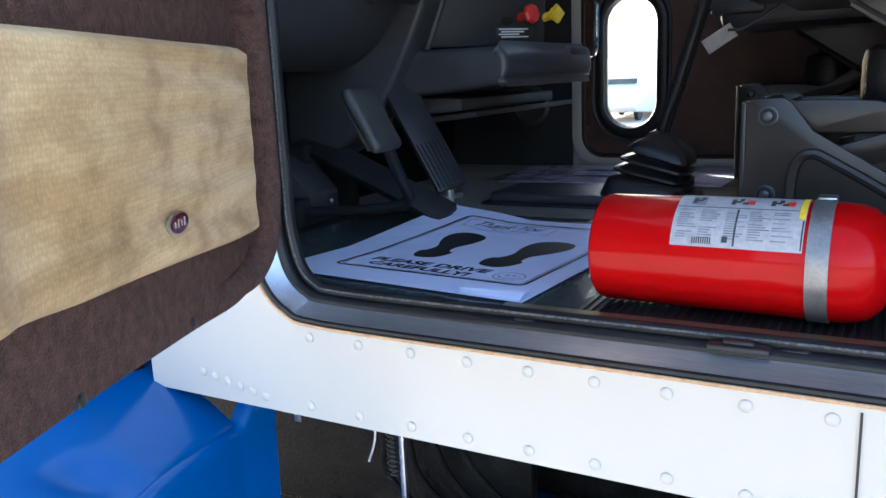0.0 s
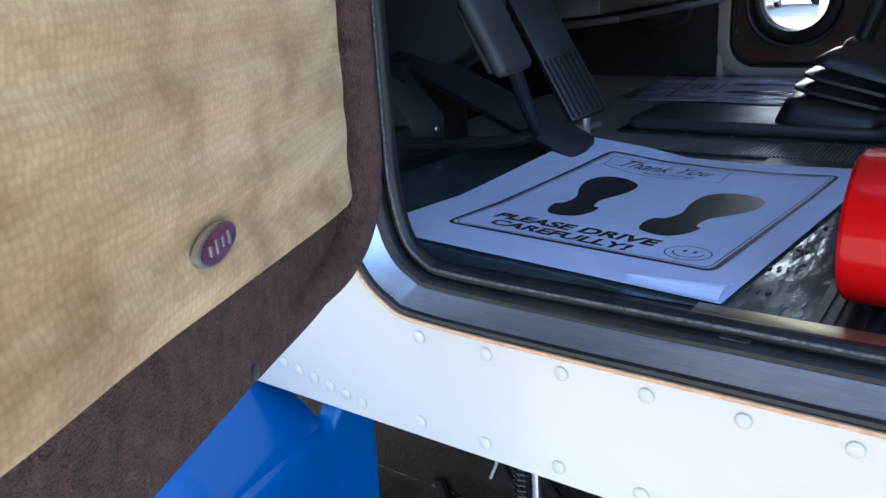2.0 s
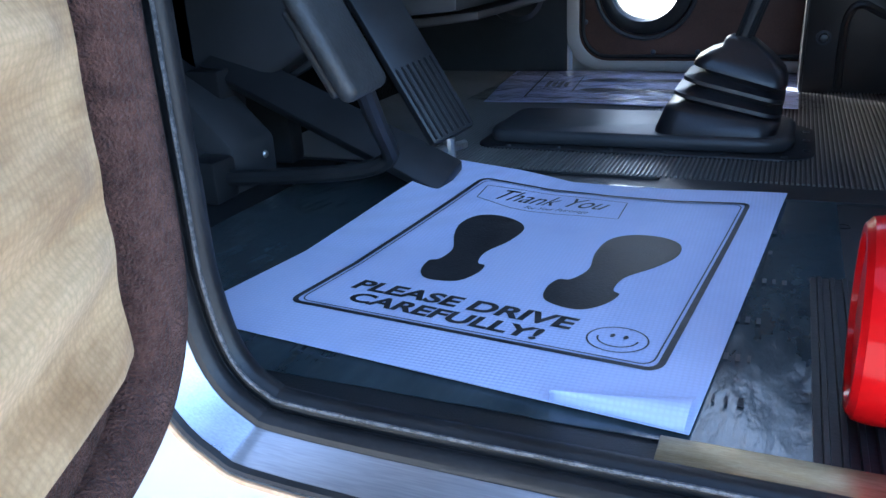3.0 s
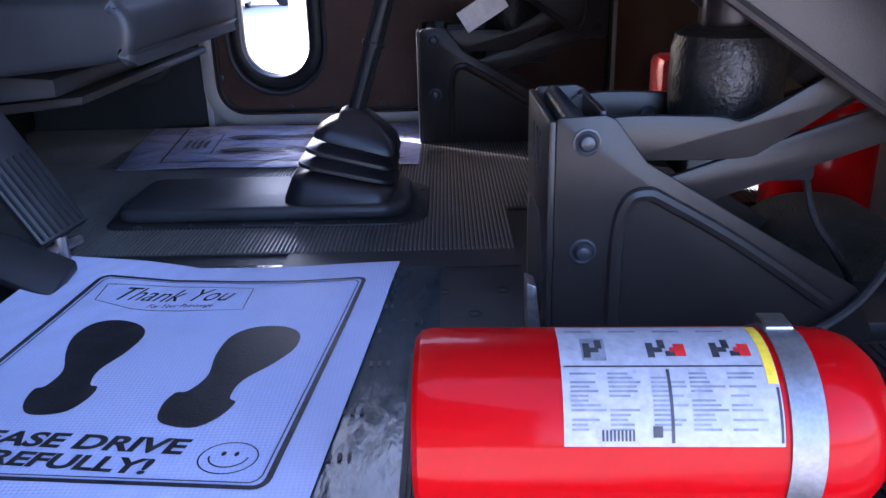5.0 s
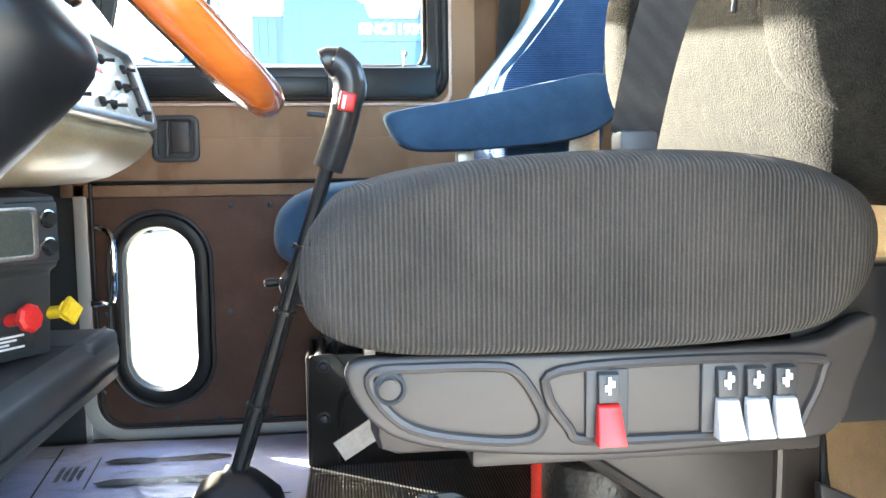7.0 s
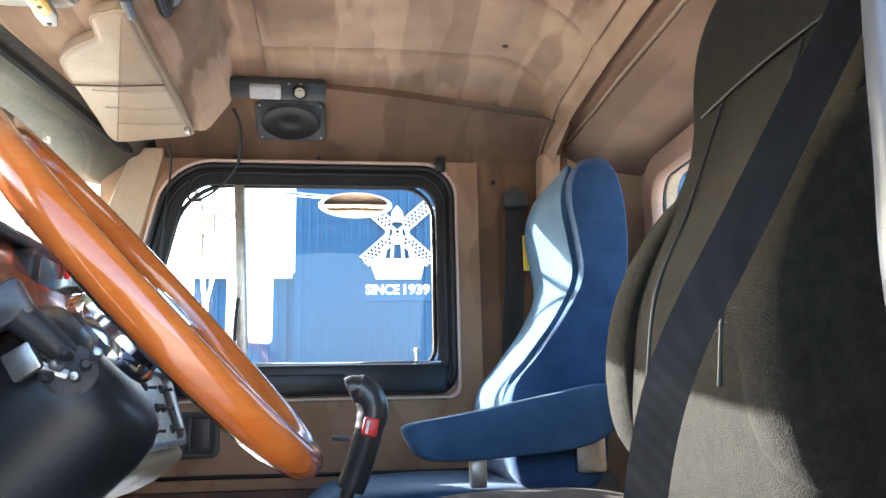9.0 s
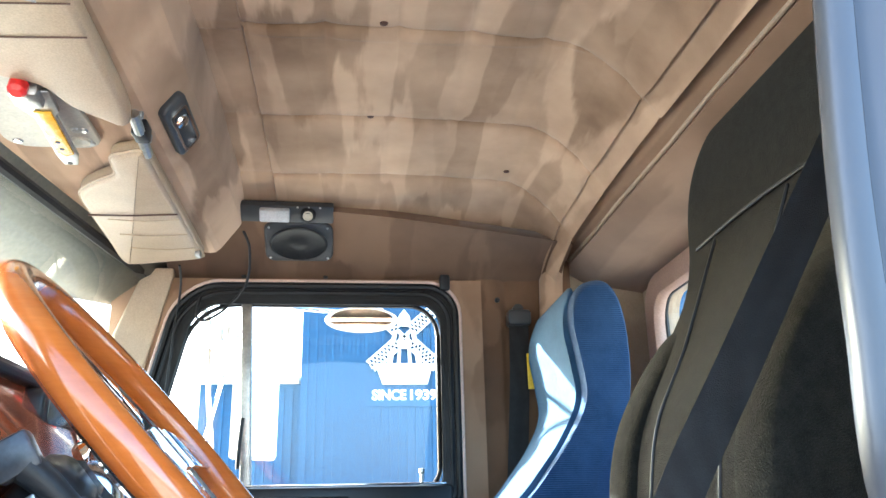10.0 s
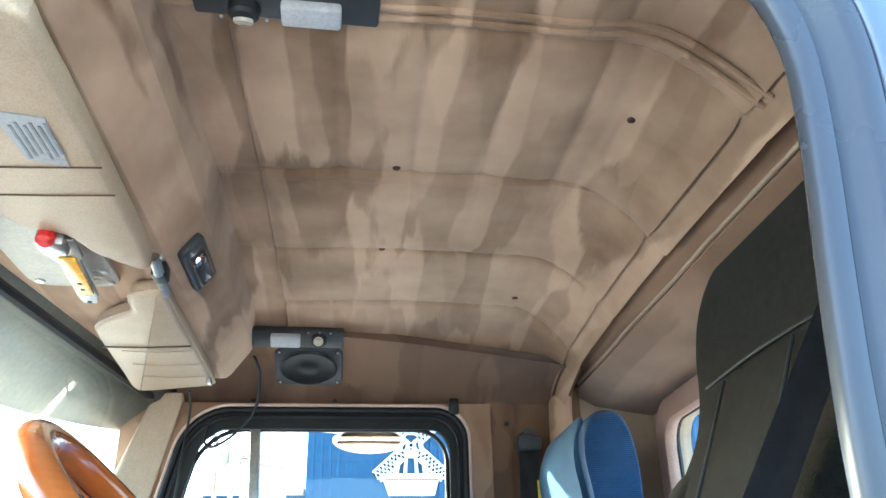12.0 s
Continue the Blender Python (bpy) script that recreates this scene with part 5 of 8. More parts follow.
pm = tagged(new("paper_mat"), "white paper floor mat printed with two shoe soles", "floor mat", "paper mats")
part("sheet", sheet(lambda u, v: on_mat(-0.22 + 1.33 * u, -0.17 + 1.30 * v), 60, 60, (0, 0, -0.0008)), PAPER, pm, smooth=60)


def ribbon(pts, w, h=0.0007, closed=False):
    """A printed line on the mat, through (a, b) places."""
    bm = bmesh.new()
    P = [Vector((a, b, 0)) for a, b in pts]
    k = len(P)
    L, R = [], []
    for i in range(k):
        p, q = (P[i - 1], P[(i + 1) % k]) if closed else (P[max(0, i - 1)], P[min(k - 1, i + 1)])
        d = (q - p)
        d = Vector((d.x * 0.337, d.y * 0.428, 0)).normalized()
        nrm = Vector((-d.y / 0.337, d.x / 0.428, 0)) * w / 2
        for row, s in ((L, 1), (R, -1)):
            c = P[i] + nrm * s
            row.append(bm.verts.new(on_mat(c.x, c.y) + Vector((0, 0, h))))
    for i in range(k if closed else k - 1):
        j = (i + 1) % k
        bm.faces.new((L[i], L[j], R[j], R[i]))
    return bm


def flat_on_mat(pts, h=0.0007):
    """A printed filled shape on the mat."""
    bm = bmesh.new()
    f = bm.faces.new([bm.verts.new((a, b, 0)) for a, b in pts])
    bmesh.ops.triangulate(bm, faces=[f])
    bmesh.ops.subdivide_edges(bm, edges=bm.edges[:], cuts=1)
    for v in bm.verts:
        v.co = on_mat(v.co.x, v.co.y) + Vector((0, 0, h))
    return bm


def dense(pts, n=8, closed=True):
    out = []
    for i in range(len(pts) if closed else len(pts) - 1):
        a, b = pts[i], pts[(i + 1) % len(pts)]
        out += [(a[0] + (b[0] - a[0]) * k / n, a[1] + (b[1] - a[1]) * k / n) for k in range(n)]
    return out


part("border", ribbon(dense(rrect(0.0, 0.0, 1.0, 1.0, 0.03, 4), 4), 0.0055, closed=True), INK, pm, smooth=0)
part("border_line", ribbon(dense(rrect(0.018, 0.014, 0.982, 0.986, 0.028, 4), 4), 0.0014, closed=True), INK, pm, smooth=0)


def mat_ab(x, y):
    """The mat place over a floor point."""
    a = b = 0.5
    for _ in range(12):
        p = (M_BL * (1 - a) + M_BR * a) * (1 - b) + (M_TL * (1 - a) + M_TR * a) * b
        u, v = (M_BR - M_BL) * (1 - b) + (M_TR - M_TL) * b, (M_TL - M_BL) * (1 - a) + (M_TR - M_BR) * a
        det, dx, dy = u.x * v.y - u.y * v.x, x - p.x, y - p.y
        a, b = a + (dx * v.y - dy * v.x) / det, b + (u.x * dy - u.y * dx) / det
    return (a, b)


def sole(heel, toe, flip):
    """A shoe sole from heel to toe: a squarish heel, a notch, a waist and a broad ball."""
    h, t = Vector((*heel, 0)), Vector((*toe, 0))
    u = (t - h)
    w = Vector((-u.y, u.x, 0)) * flip * 0.80
    out = closed2([(0.0, -0.10), (0.005, 0.10), (0.12, 0.19), (0.235, 0.20), (0.27, 0.14), (0.42, 0.13), (0.62, 0.23), (0.82, 0.27), (0.95, 0.18), (1.0, 0.0), (0.95, -0.15), (0.80, -0.22), (0.62, -0.19), (0.42, -0.11), (0.27, -0.14), (0.235, -0.20), (0.10, -0.19)], 5)
    return [mat_ab(*(h + u * a + w * b).xy) for a, b in out]


SOLEK = surface("printed_black_sole", (0.010, 0.010, 0.011), (0.035, 0.035, 0.037), 0.5, scale=40, grain=420, bump=0.5, depth=0.001, mottle=0.8)
part("shoe_sole", flat_on_mat(sole((-0.296, 0.394), (-0.303, 0.582), -1)), SOLEK, pm, "black printed shoe sole", smooth=0)
part("shoe_sole", flat_on_mat(sole((-0.172, 0.371), (-0.112, 0.563), 1)), SOLEK, pm, "black printed shoe sole", smooth=0)


def mat_text(text, start, end, tall, shear, bold):
    """A line of print that follows the mat from start to end."""
    ob = lettering(text, 1.0, INK, Matrix.Identity(4), "writing", 0.0, shear, pm, 1.0, bold=bold)
    ys = [v.co.y for v in ob.data.vertices]
    for v in ob.data.vertices:
        x, y = v.co.x, (v.co.y - min(ys)) / (max(ys) - min(ys)) * tall
        v.co = on_mat(start[0] + (end[0] - start[0]) * x, start[1] + (end[1] - start[1]) * x + y) + Vector((0, 0, 0.0008))
    return ob


mat_text("PLEASE DRIVE", (0.100, 0.118), (0.762, 0.094), 0.056, 0.10, 0.035)
mat_text("CAREFULLY!", (0.140, 0.050), (0.705, 0.026), 0.052, 0.10, 0.035)
mat_text("Thank You", (0.135, 0.845), (0.545, 0.850), 0.085, 0.45, 0.0)
mat_text("For Your Patronage", (0.265, 0.800), (0.50, 0.800), 0.028, 0.40, 0.0)
part("writing_box", ribbon(dense([(0.050, 0.945), (0.066, 0.840), (0.22, 0.795), (0.40, 0.782), (0.616, 0.789), (0.592, 0.945), (0.32, 0.955)], 5), 0.0013, closed=True), INK, pm, smooth=0)
part("smile_face", ribbon([(0.877 + 0.072 * math.cos(t), 0.090 + 0.052 * math.sin(t)) for t in (2 * math.pi * i / 32 for i in range(32))], 0.0013, closed=True), INK, pm, smooth=0)
part("smile_mouth", ribbon([(0.877 + 0.048 * math.cos(t), 0.093 + 0.034 * math.sin(t)) for t in (math.pi + math.pi * i / 14 for i in range(15))], 0.0015), INK, pm, smooth=0)
for k in (-1, 1):
    part("smile_eye", flat_on_mat([(0.877 + k * 0.016 + 0.006 * math.cos(t), 0.103 + 0.008 * math.sin(t)) for t in (2 * math.pi * i / 10 for i in range(10))]), INK, pm, smooth=0)
part("turned_corner", sheet(lambda u, v: tuple(on_mat(0.83 + 0.27 * u, -0.168 + 0.09 * v * u) + Vector((0, 0, 0.001 + 0.012 * v * (1 - v) * 2 + 0.004 * v))), 10, 6, (0, 0, -0.0006)), PAPER, pm, "folded-over mat corner", smooth=60)

# passenger's mat: the same print seen from the far side
m2 = tagged(new("paper_mat"), "white paper floor mat under clear film by the passenger door", "floor mat", "paper mats")
part("sheet", sheet(lambda u, v: (-0.569 + 0.585 * u - 0.055 * v * (1 - u) , 1.262 + 0.39 * v - 0.008 * u, 0.0075 + 0.003 * math.sin(5 * u + 3 * v) ** 2), 30, 20, (0, 0, -0.0008)), PAPER, m2, smooth=60)


def on_m2(u, v):
    return (-0.569 + 0.585 * u - 0.055 * v * (1 - u), 1.262 + 0.39 * v - 0.008 * u)


def flat_at(pts, z):
    bm = bmesh.new()
    f = bm.faces.new([bm.verts.new((*on_m2(a, b), z)) for a, b in pts])
    bmesh.ops.triangulate(bm, faces=[f])
    return bm


for c in (0.36, 0.66):
    part("shoe_sole", flat_at([(a, c + (b * (0.9 if c > 0.5 else -0.9)) * 0.4) for a, b in ((0.30, 0), (0.33, 0.14), (0.41, 0.16), (0.47, 0.1), (0.57, 0.13), (0.66, 0.2), (0.72, 0.12), (0.73, -0.02), (0.66, -0.12), (0.5, -0.1), (0.36, -0.13))], 0.0112), INK, m2, smooth=0)
for q in (((0.13, 0.1), (0.137, 0.1), (0.137, 0.92), (0.13, 0.92)), ((0.28, 0.28), (0.285, 0.28), (0.285, 0.75), (0.28, 0.75)), ((0.13, 0.1), (0.95, 0.1), (0.95, 0.115), (0.13, 0.115))):
    part("border", flat_at(q, 0.0112), INK, m2, smooth=0)
for k in range(4):
    part("writing_bar", flat_at([(0.17 + 0.022 * k, 0.40 + 0.05 * (k % 2)), (0.185 + 0.022 * k, 0.40), (0.185 + 0.022 * k, 0.62), (0.17 + 0.022 * k, 0.60 - 0.05 * (k % 2))], 0.0112), GREYINK, m2, smooth=0)
cf = tagged(part("clear_film", one_sheet(lambda u, v: (-0.60 + 0.66 * u, 1.245 + 0.42 * v, 0.0135 + 0.004 * noise.noise((u * 14, v * 9, 3))), 60, 40), glass("clear_film_sheet", (0.97, 0.98, 1.0), 0.10, 0.5, 1.18), smooth=60), "clear crinkled plastic film over the passenger mat", "film")
cf.visible_shadow = False

for p in ((0.064, 0.663), (0.136, 0.665), (0.10, 0.60), (0.052, 0.72)):
    tagged(part("floor_hole", turned((p[0], p[1], 0.0), (0, 0, 1), [(0, -0.01), (0.0085, -0.01), (0.0085, 0.0006), (0.0065, 0.0009), (0.0058, -0.006), (0, -0.006)], 14), RUBBER), "small drilled hole in the cab floor", "hole", "floor holes")


# ---------- fire extinguisher on the sill mat ----------
fe = thing("fire_extinguisher", (0.2, 0.262, 0.006), "large red fire extinguisher lying on the sill mat", "fire extinguisher")
EX = Matrix.Translation((0.047, 0.268, 0.0735)) @ pose(0, 0, 0, 0, 90, -2.0)
RR = 0.066
part("cylinder", lathe([(0, 0.004), (0.052, 0.004), (0.054, 0.0), (0.060, 0.0), (0.0645, 0.004), (RR, 0.012), (RR, 0.272), (0.0645, 0.287), (0.060, 0.300), (0.050, 0.311), (0.036, 0.319), (0.024, 0.322), (0.022, 0.326), (0.022, 0.35), (0, 0.35)], 56, EX), REDP, fe)


def wrap(x0, x1, a0, a1, off, n=24):
    """A patch on the cylinder between two lengths and two angles (degrees; 90 is its top, 180 faces the door)."""
    bm = bmesh.new()
    rows = []
    for i in range(n + 1):
        t = radians(a0 + (a1 - a0) * i / n)
        c, s = math.cos(t), math.sin(t)
        rows.append([bm.verts.new(EX @ Vector((-s * r, c * r, x))) for r in (RR + off, RR + off * 0.2) for x in (x0, x1)])
    for u, v in zip(rows, rows[1:]):
        bm.faces.new((u[0], u[1], v[1], v[0])), bm.faces.new((u[0], v[0], v[2], u[2])), bm.faces.new((u[1], u[3], v[3], v[1]))
    return bm


lb = part("label", wrap(0.098, 0.236, 76, 162, 0.0008), LABELW, fe, "white printed instruction label")
part("yellow_stripe", wrap(0.229, 0.2355, 78, 128, 0.0012), YELPL, lb, "yellow warning stripe")
random.seed(11)
part("pictogram_frame", wrap(0.1125, 0.1285, 94, 113, 0.0010, 6), GREYINK, lb)
for k in range(3):
    x0 = 0.114 + 0.042 * k
    part("pictogram", join(wrap(x0, x0 + 0.0045, 99, 111, 0.0013, 4), wrap(x0 + 0.0045, x0 + 0.010, 103, 107, 0.0013, 3), wrap(x0 + 0.008, x0 + 0.0125, 96, 104, 0.0013, 3)), INK, lb)
    if k:
        part("red_mark", join(wrap(x0 + 0.018, x0 + 0.025, 100, 110, 0.0013, 4), wrap(x0 + 0.015, x0 + 0.018, 103, 107, 0.0013, 2)), REDPL, lb)
        part("print_line", wrap(x0 + 0.012, x0 + 0.018, 106, 110, 0.0013, 2), INK, lb)
for c in range(5):
    for r in range(13):
        if random.random() < 0.86:
            x0 = 0.103 + 0.0245 * c + (0.003 if c > 1 else 0)
            part("print_line", wrap(x0, x0 + random.uniform(0.010, 0.0225), 121 + r * 2.6, 122.3 + r * 2.6, 0.0011, 2), GREYINK, lb)
for c in range(4):
    part("print_line", wrap(0.104 + 0.030 * c, 0.122 + 0.030 * c, 84, 86.5, 0.0011, 2), GREYINK, lb)
part("print_rule", wrap(0.1655, 0.1675, 119, 160, 0.0012), INK, lb)
part("print_rule", wrap(0.100, 0.228, 116.5, 117.5, 0.0012, 3), INK, lb)
part("edge_rule", wrap(0.2335, 0.2350, 130, 160, 0.0012), INK, lb)
for k in range(9):
    part("code_bar", wrap(0.122 + 0.0024 * k, 0.1232 + 0.0024 * k, 153, 159, 0.0013, 3), INK, lb)
part("stamp", wrap(0.154, 0.160, 151, 157, 0.0013, 4), INK, lb)
st = part("strap", lathe([(RR + 0.0004, 0.240), (RR + 0.0022, 0.240), (RR + 0.0022, 0.262), (RR + 0.0004, 0.262)], 56, EX), surface("satin_strap_steel", (0.20, 0.20, 0.205), (0.28, 0.28, 0.285), 0.42, 0.7, scale=30, grain=300, bump=0.05), fe, "brushed metal strap")
part("strap_latch", bx((-0.010, -0.012, -0.004), (0.010, 0.012, 0.004), 0.002, 2, EX @ pose(-0.066, 0.018, 0.251, 0, 90, 0)), STEEL, st)
EXV = EX @ Matrix.Translation((0, 0, -0.035))
vb = part("valve", join(lathe([(0, 0.385), (0.026, 0.385), (0.026, 0.395), (0.018, 0.40), (0.016, 0.43), (0.020, 0.44), (0, 0.44)], 20, EXV), lathe([(0, 0), (0.010, 0), (0.010, 0.03), (0, 0.03)], 12, EXV @ pose(0, 0, 0.41, 0, -90, 0))), CHROME, fe, "metal valve body")
part("gauge", lathe([(0, 0), (0.019, 0), (0.020, 0.008), (0.017, 0.014), (0, 0.016)], 24, EXV @ pose(-0.028, -0.004, 0.412, 0, -90, 0)), CREAM, vb, "small round pressure gauge")
part("gauge_glass", lathe([(0.0175, 0.0145), (0.012, 0.018), (0, 0.019)], 24, EXV @ pose(-0.028, -0.004, 0.412, 0, -90, 0)), MIRROR, vb)
part("lever", bx((-0.05, -0.010, 0.43), (-0.036, 0.010, 0.53), 0.004, 2, EXV), BLACK, vb)
part("carry_handle", bx((0.02, -0.010, 0.43), (0.032, 0.010, 0.52), 0.004, 2, EXV), BLACK, vb)
part("hose", tube([EXV @ Vector(p) for p in smooth_path([(0.015, 0.01, 0.42), (0.04, 0.03, 0.46), (0.05, 0.055, 0.42), (0.045, 0.07, 0.30), (0.045, 0.072, 0.12)], 6)], 0.009, 10), RUBBER, fe, "black rubber hose")

# ---------- seats ----------
def plate(pts, y0, y1, bev=0.0015):
    return prism(pts, "y", y0, y1, bev)


def suspension(parent, near, far, dx=0.0, dz=0.0, detail=True):
    """The seat's scissor base: two side plates, front plate, cross rods, arms, air spring and the hanging bracket."""
    sgn = 1 if far > near else -1
    def sh(pts):
        return [(a + dx, b + dz) for a, b in pts]
    side = [(0.175, 0.0), (0.175, 0.236), (0.179, 0.241), (0.221, 0.243), (0.232, 0.238), (0.262, 0.197), (0.482, 0.062), (0.506, 0.012), (0.506, 0.0)]
    for k, y in enumerate((near, far - 0.006)):
        sp = part("side_plate", plate(sh(side), y, y + 0.006), GREYM, parent, "dark pressed-steel side plate")
        yy = y - 0.0005 if k == 0 else y + 0.0065
        part("pressed_rib", tube([(a + dx, yy, b + dz) for a, b in [(p.x, p.y) for p in smooth_path([(0.237, 0.012, 0), (0.237, 0.12, 0), (0.246, 0.158, 0), (0.263, 0.166, 0), (0.283, 0.158, 0), (0.36, 0.112, 0), (0.455, 0.045, 0)], 5)]], 0.0075, 8, flat=1.0), GREYM, sp)
        for z in (0.218, 0.108):
            part("bolt", turned((0.204 + dx, y if k == 0 else y + 0.006, z + dz), (0, -1 if k == 0 else 1, 0), [(0, 0), (0.0135, 0), (0.0135, 0.0022), (0.0115, 0.0026), (0.0095, 0.0012), (0.0085, 0.0012), (0.0085, 0.0055), (0.0065, 0.0085), (0.003, 0.0095), (0, 0.0096)], 24), DARKZ, sp, "round-headed zinc bolt", smooth=40)
    fp = part("front_plate", bx((0.168 + dx, near, dz), (0.175 + dx, far, 0.238 + dz), 0.002), GREYM, parent)
    for y in (0.35, 0.5, 0.65):
        part("slot", prism(rrect(near + (far - near) * y - 0.005, 0.170 + dz, near + (far - near) * y + 0.005, 0.215 + dz, 0.005, 4), "x", 0.1668 + dx, 0.1685 + dx), INK, fp, smooth=0)
    part("cutout", prism(rrect(near + 0.03, 0.004 + dz, far - 0.02, 0.13 + dz, 0.05, 5), "x", 0.1668 + dx, 0.1685 + dx), INK, fp, smooth=0)
    part("cross_rod", tube([(0.196 + dx, near + 0.006, 0.231 + dz), (0.196 + dx, far - 0.006, 0.231 + dz)], 0.011, 16), DARKZ, parent)
    part("cross_rod", tube([(0.26 + dx, near + 0.03, 0.205 + dz), (0.30 + dx, far - 0.03, 0.215 + dz)], 0.007, 12), DARKZ, parent)
    part("cross_bar", bx((0.225 + dx, near + 0.05, 0.215 + dz), (0.232 + dx, far - 0.01, 0.238 + dz), 0.002), DARKZ, parent)
    part("shock_absorber", join(turned((0.232 + dx, far - 0.05, 0.205 + dz), (1, -0.25, -0.1), [(0, 0), (0.014, 0), (0.014, 0.055), (0.008, 0.06), (0, 0.06)], 14), turned((0.285 + dx, far - 0.063, 0.200 + dz), (1, -0.25, -0.1), [(0, 0), (0.012, 0), (0.012, 0.010), (0, 0.011)], 6)), DARKZ, parent)
    for y in (near + 0.018, far - 0.032):
        part("scissor_arm", plate(sh(closed2([(0.205, 0.205), (0.225, 0.236), (0.33, 0.236), (0.362, 0.233), (0.43, 0.272), (0.475, 0.302), (0.485, 0.285), (0.45, 0.247), (0.385, 0.205), (0.355, 0.194), (0.25, 0.194), (0.21, 0.196)], 4)), y, y + 0.009, 0.002), GREYM, parent, "bent grey scissor arm")
        part("scissor_arm", plate(sh([(0.285, 0.172), (0.300, 0.176), (0.515, 0.248), (0.540, 0.246), (0.548, 0.226), (0.530, 0.214), (0.330, 0.146), (0.29, 0.150)]), y + 0.011, y + 0.020, 0.002), GREYM, parent, "straight grey scissor arm")
    part("rear_foot", bx((0.470 + dx, near + 0.002, dz), (0.66 + dx, far - 0.002, 0.022 + dz), 0.003), BLACK, parent)
    br = part("hanging_bracket", plate(sh([(0.292, 0.372), (0.302, 0.354), (0.455, 0.254), (0.505, 0.218), (0.548, 0.216), (0.556, 0.226), (0.556, 0.376)]), near - 0.002, near + 0.006), GREYM, parent, "dark triangular seat bracket")
    part("bracket_flange", tube(smooth_path([(0.300 + dx, near - 0.003, 0.362 + dz), (0.38 + dx, near - 0.003, 0.308 + dz), (0.46 + dx, near - 0.003, 0.254 + dz), (0.49 + dx, near - 0.003, 0.238 + dz), (0.508 + dx, near - 0.003, 0.25 + dz), (0.513 + dx, near - 0.003, 0.30 + dz), (0.513 + dx, near - 0.003, 0.36 + dz)], 5), 0.006, 8), GREYM, br)
    for a, b in ((0.533, 0.238), (0.533, 0.350)):
        bolt((a + dx, near - 0.002, b + dz), (0, -1, 0), 0.009, BLACK, br)
    part("hanging_bracket", plate(sh([(0.292, 0.372), (0.455, 0.254), (0.505, 0.218), (0.556, 0.226), (0.556, 0.376)]), far - 0.006, far + 0.002), GREYM, parent)
    yc = (near + far) / 2 + 0.03
    part("air_spring", lathe([(0, 0.19), (0.045, 0.19), (0.055, 0.20), (0.059, 0.225), (0.060, 0.26), (0.0595, 0.288), (0.056, 0.302), (0.047, 0.309), (0.03, 0.311), (0, 0.311)], 36, Matrix.Translation((0.372 + dx, yc, dz))), SPRINGR, parent, "black leathery rubber air spring")
    part("spring_cap", lathe([(0, 0.309), (0.030, 0.309), (0.031, 0.312), (0.030, 0.36), (0.04, 0.37), (0, 0.372)], 28, Matrix.Translation((0.372 + dx, yc, dz))), GREYM, parent, "bronze-grey metal spring cap")
    part("spring_seat", bx((0.31 + dx, near + 0.035, 0.165 + dz), (0.44 + dx, far - 0.035, 0.192 + dz), 0.004), BLACK, parent)


ds = thing("driver_seat", (0.36, 0.62, 0.0), "air-ride driver's seat, grey ribbed cushion and charcoal back", "seat")
suspension(ds, 0.51, 0.70)
pan = part("seat_pan", join(bx((0.20, 0.42, 0.376), (0.50, 0.88, 0.392), 0.004), bx((0.12, 0.40, 0.392), (0.50, 0.89, 0.47), 0.02)), GREYP, ds, "warm grey seat pan")
part("pan_end", bx((0.460, 0.406, 0.40), (0.60, 0.46, 0.535), 0.008), BLACK, ds, "black seat frame end")
skirt = closed2([(0.104, 0.474), (0.106, 0.450), (0.126, 0.424), (0.160, 0.409), (0.22, 0.400), (0.30, 0.395), (0.38, 0.396), (0.45, 0.399), (0.480, 0.402), (0.496, 0.416), (0.505, 0.445), (0.519, 0.480), (0.519, 0.497), (0.500, 0.492), (0.47, 0.479), (0.40, 0.476), (0.25, 0.476), (0.15, 0.478)], 5)
sp = part("side_skirt", prism(skirt, "y", 0.382, 0.402, 0.004, 3), GREYP, ds, "warm grey plastic control panel", smooth=50)
for out in (closed2([(0.121, 0.468), (0.124, 0.448), (0.150, 0.424), (0.20, 0.413), (0.238, 0.412), (0.249, 0.425), (0.242, 0.445), (0.228, 0.464), (0.21, 0.469), (0.16, 0.470)], 4), closed2([(0.262, 0.464), (0.252, 0.446), (0.268, 0.420), (0.282, 0.409), (0.36, 0.407), (0.445, 0.409), (0.462, 0.425), (0.474, 0.455), (0.465, 0.465), (0.36, 0.468)], 4)):
    part("recess_bead", tube([(a, 0.381, b) for a, b in out], 0.0042, 8, True), GREYP, sp)
part("knob", turned((0.133, 0.382, 0.456), (0, -1, 0), [(0, 0), (0.0125, 0), (0.0125, 0.004), (0.010, 0.0065), (0.0085, 0.0035), (0, 0.0035)], 22), BLACKP, sp, "round black button")
part("knob_cap", turned((0.133, 0.379, 0.456), (0, -1, 0), [(0, 0), (0.0075, 0), (0.0075, 0.003), (0, 0.004)], 18), GREYP, sp)
part("switch_bezel", bx((0.281, 0.378, 0.410), (0.315, 0.384, 0.464), 0.002), BLACKP, sp)
part("switch_bezel", bx((0.373, 0.378, 0.410), (0.452, 0.384, 0.466), 0.002), BLACKP, sp)


def flared(pts, x0, x1):
    """A switch paddle that widens towards its lower edge."""
    bm = prism(pts, "x", x0, x1, 0.0012)
    for v in bm.verts:
        v.co.x = (x0 + x1) / 2 + (v.co.x - (x0 + x1) / 2) * (0.86 + 0.24 * max(0, 0.430 - v.co.z) / 0.021)
    return bm


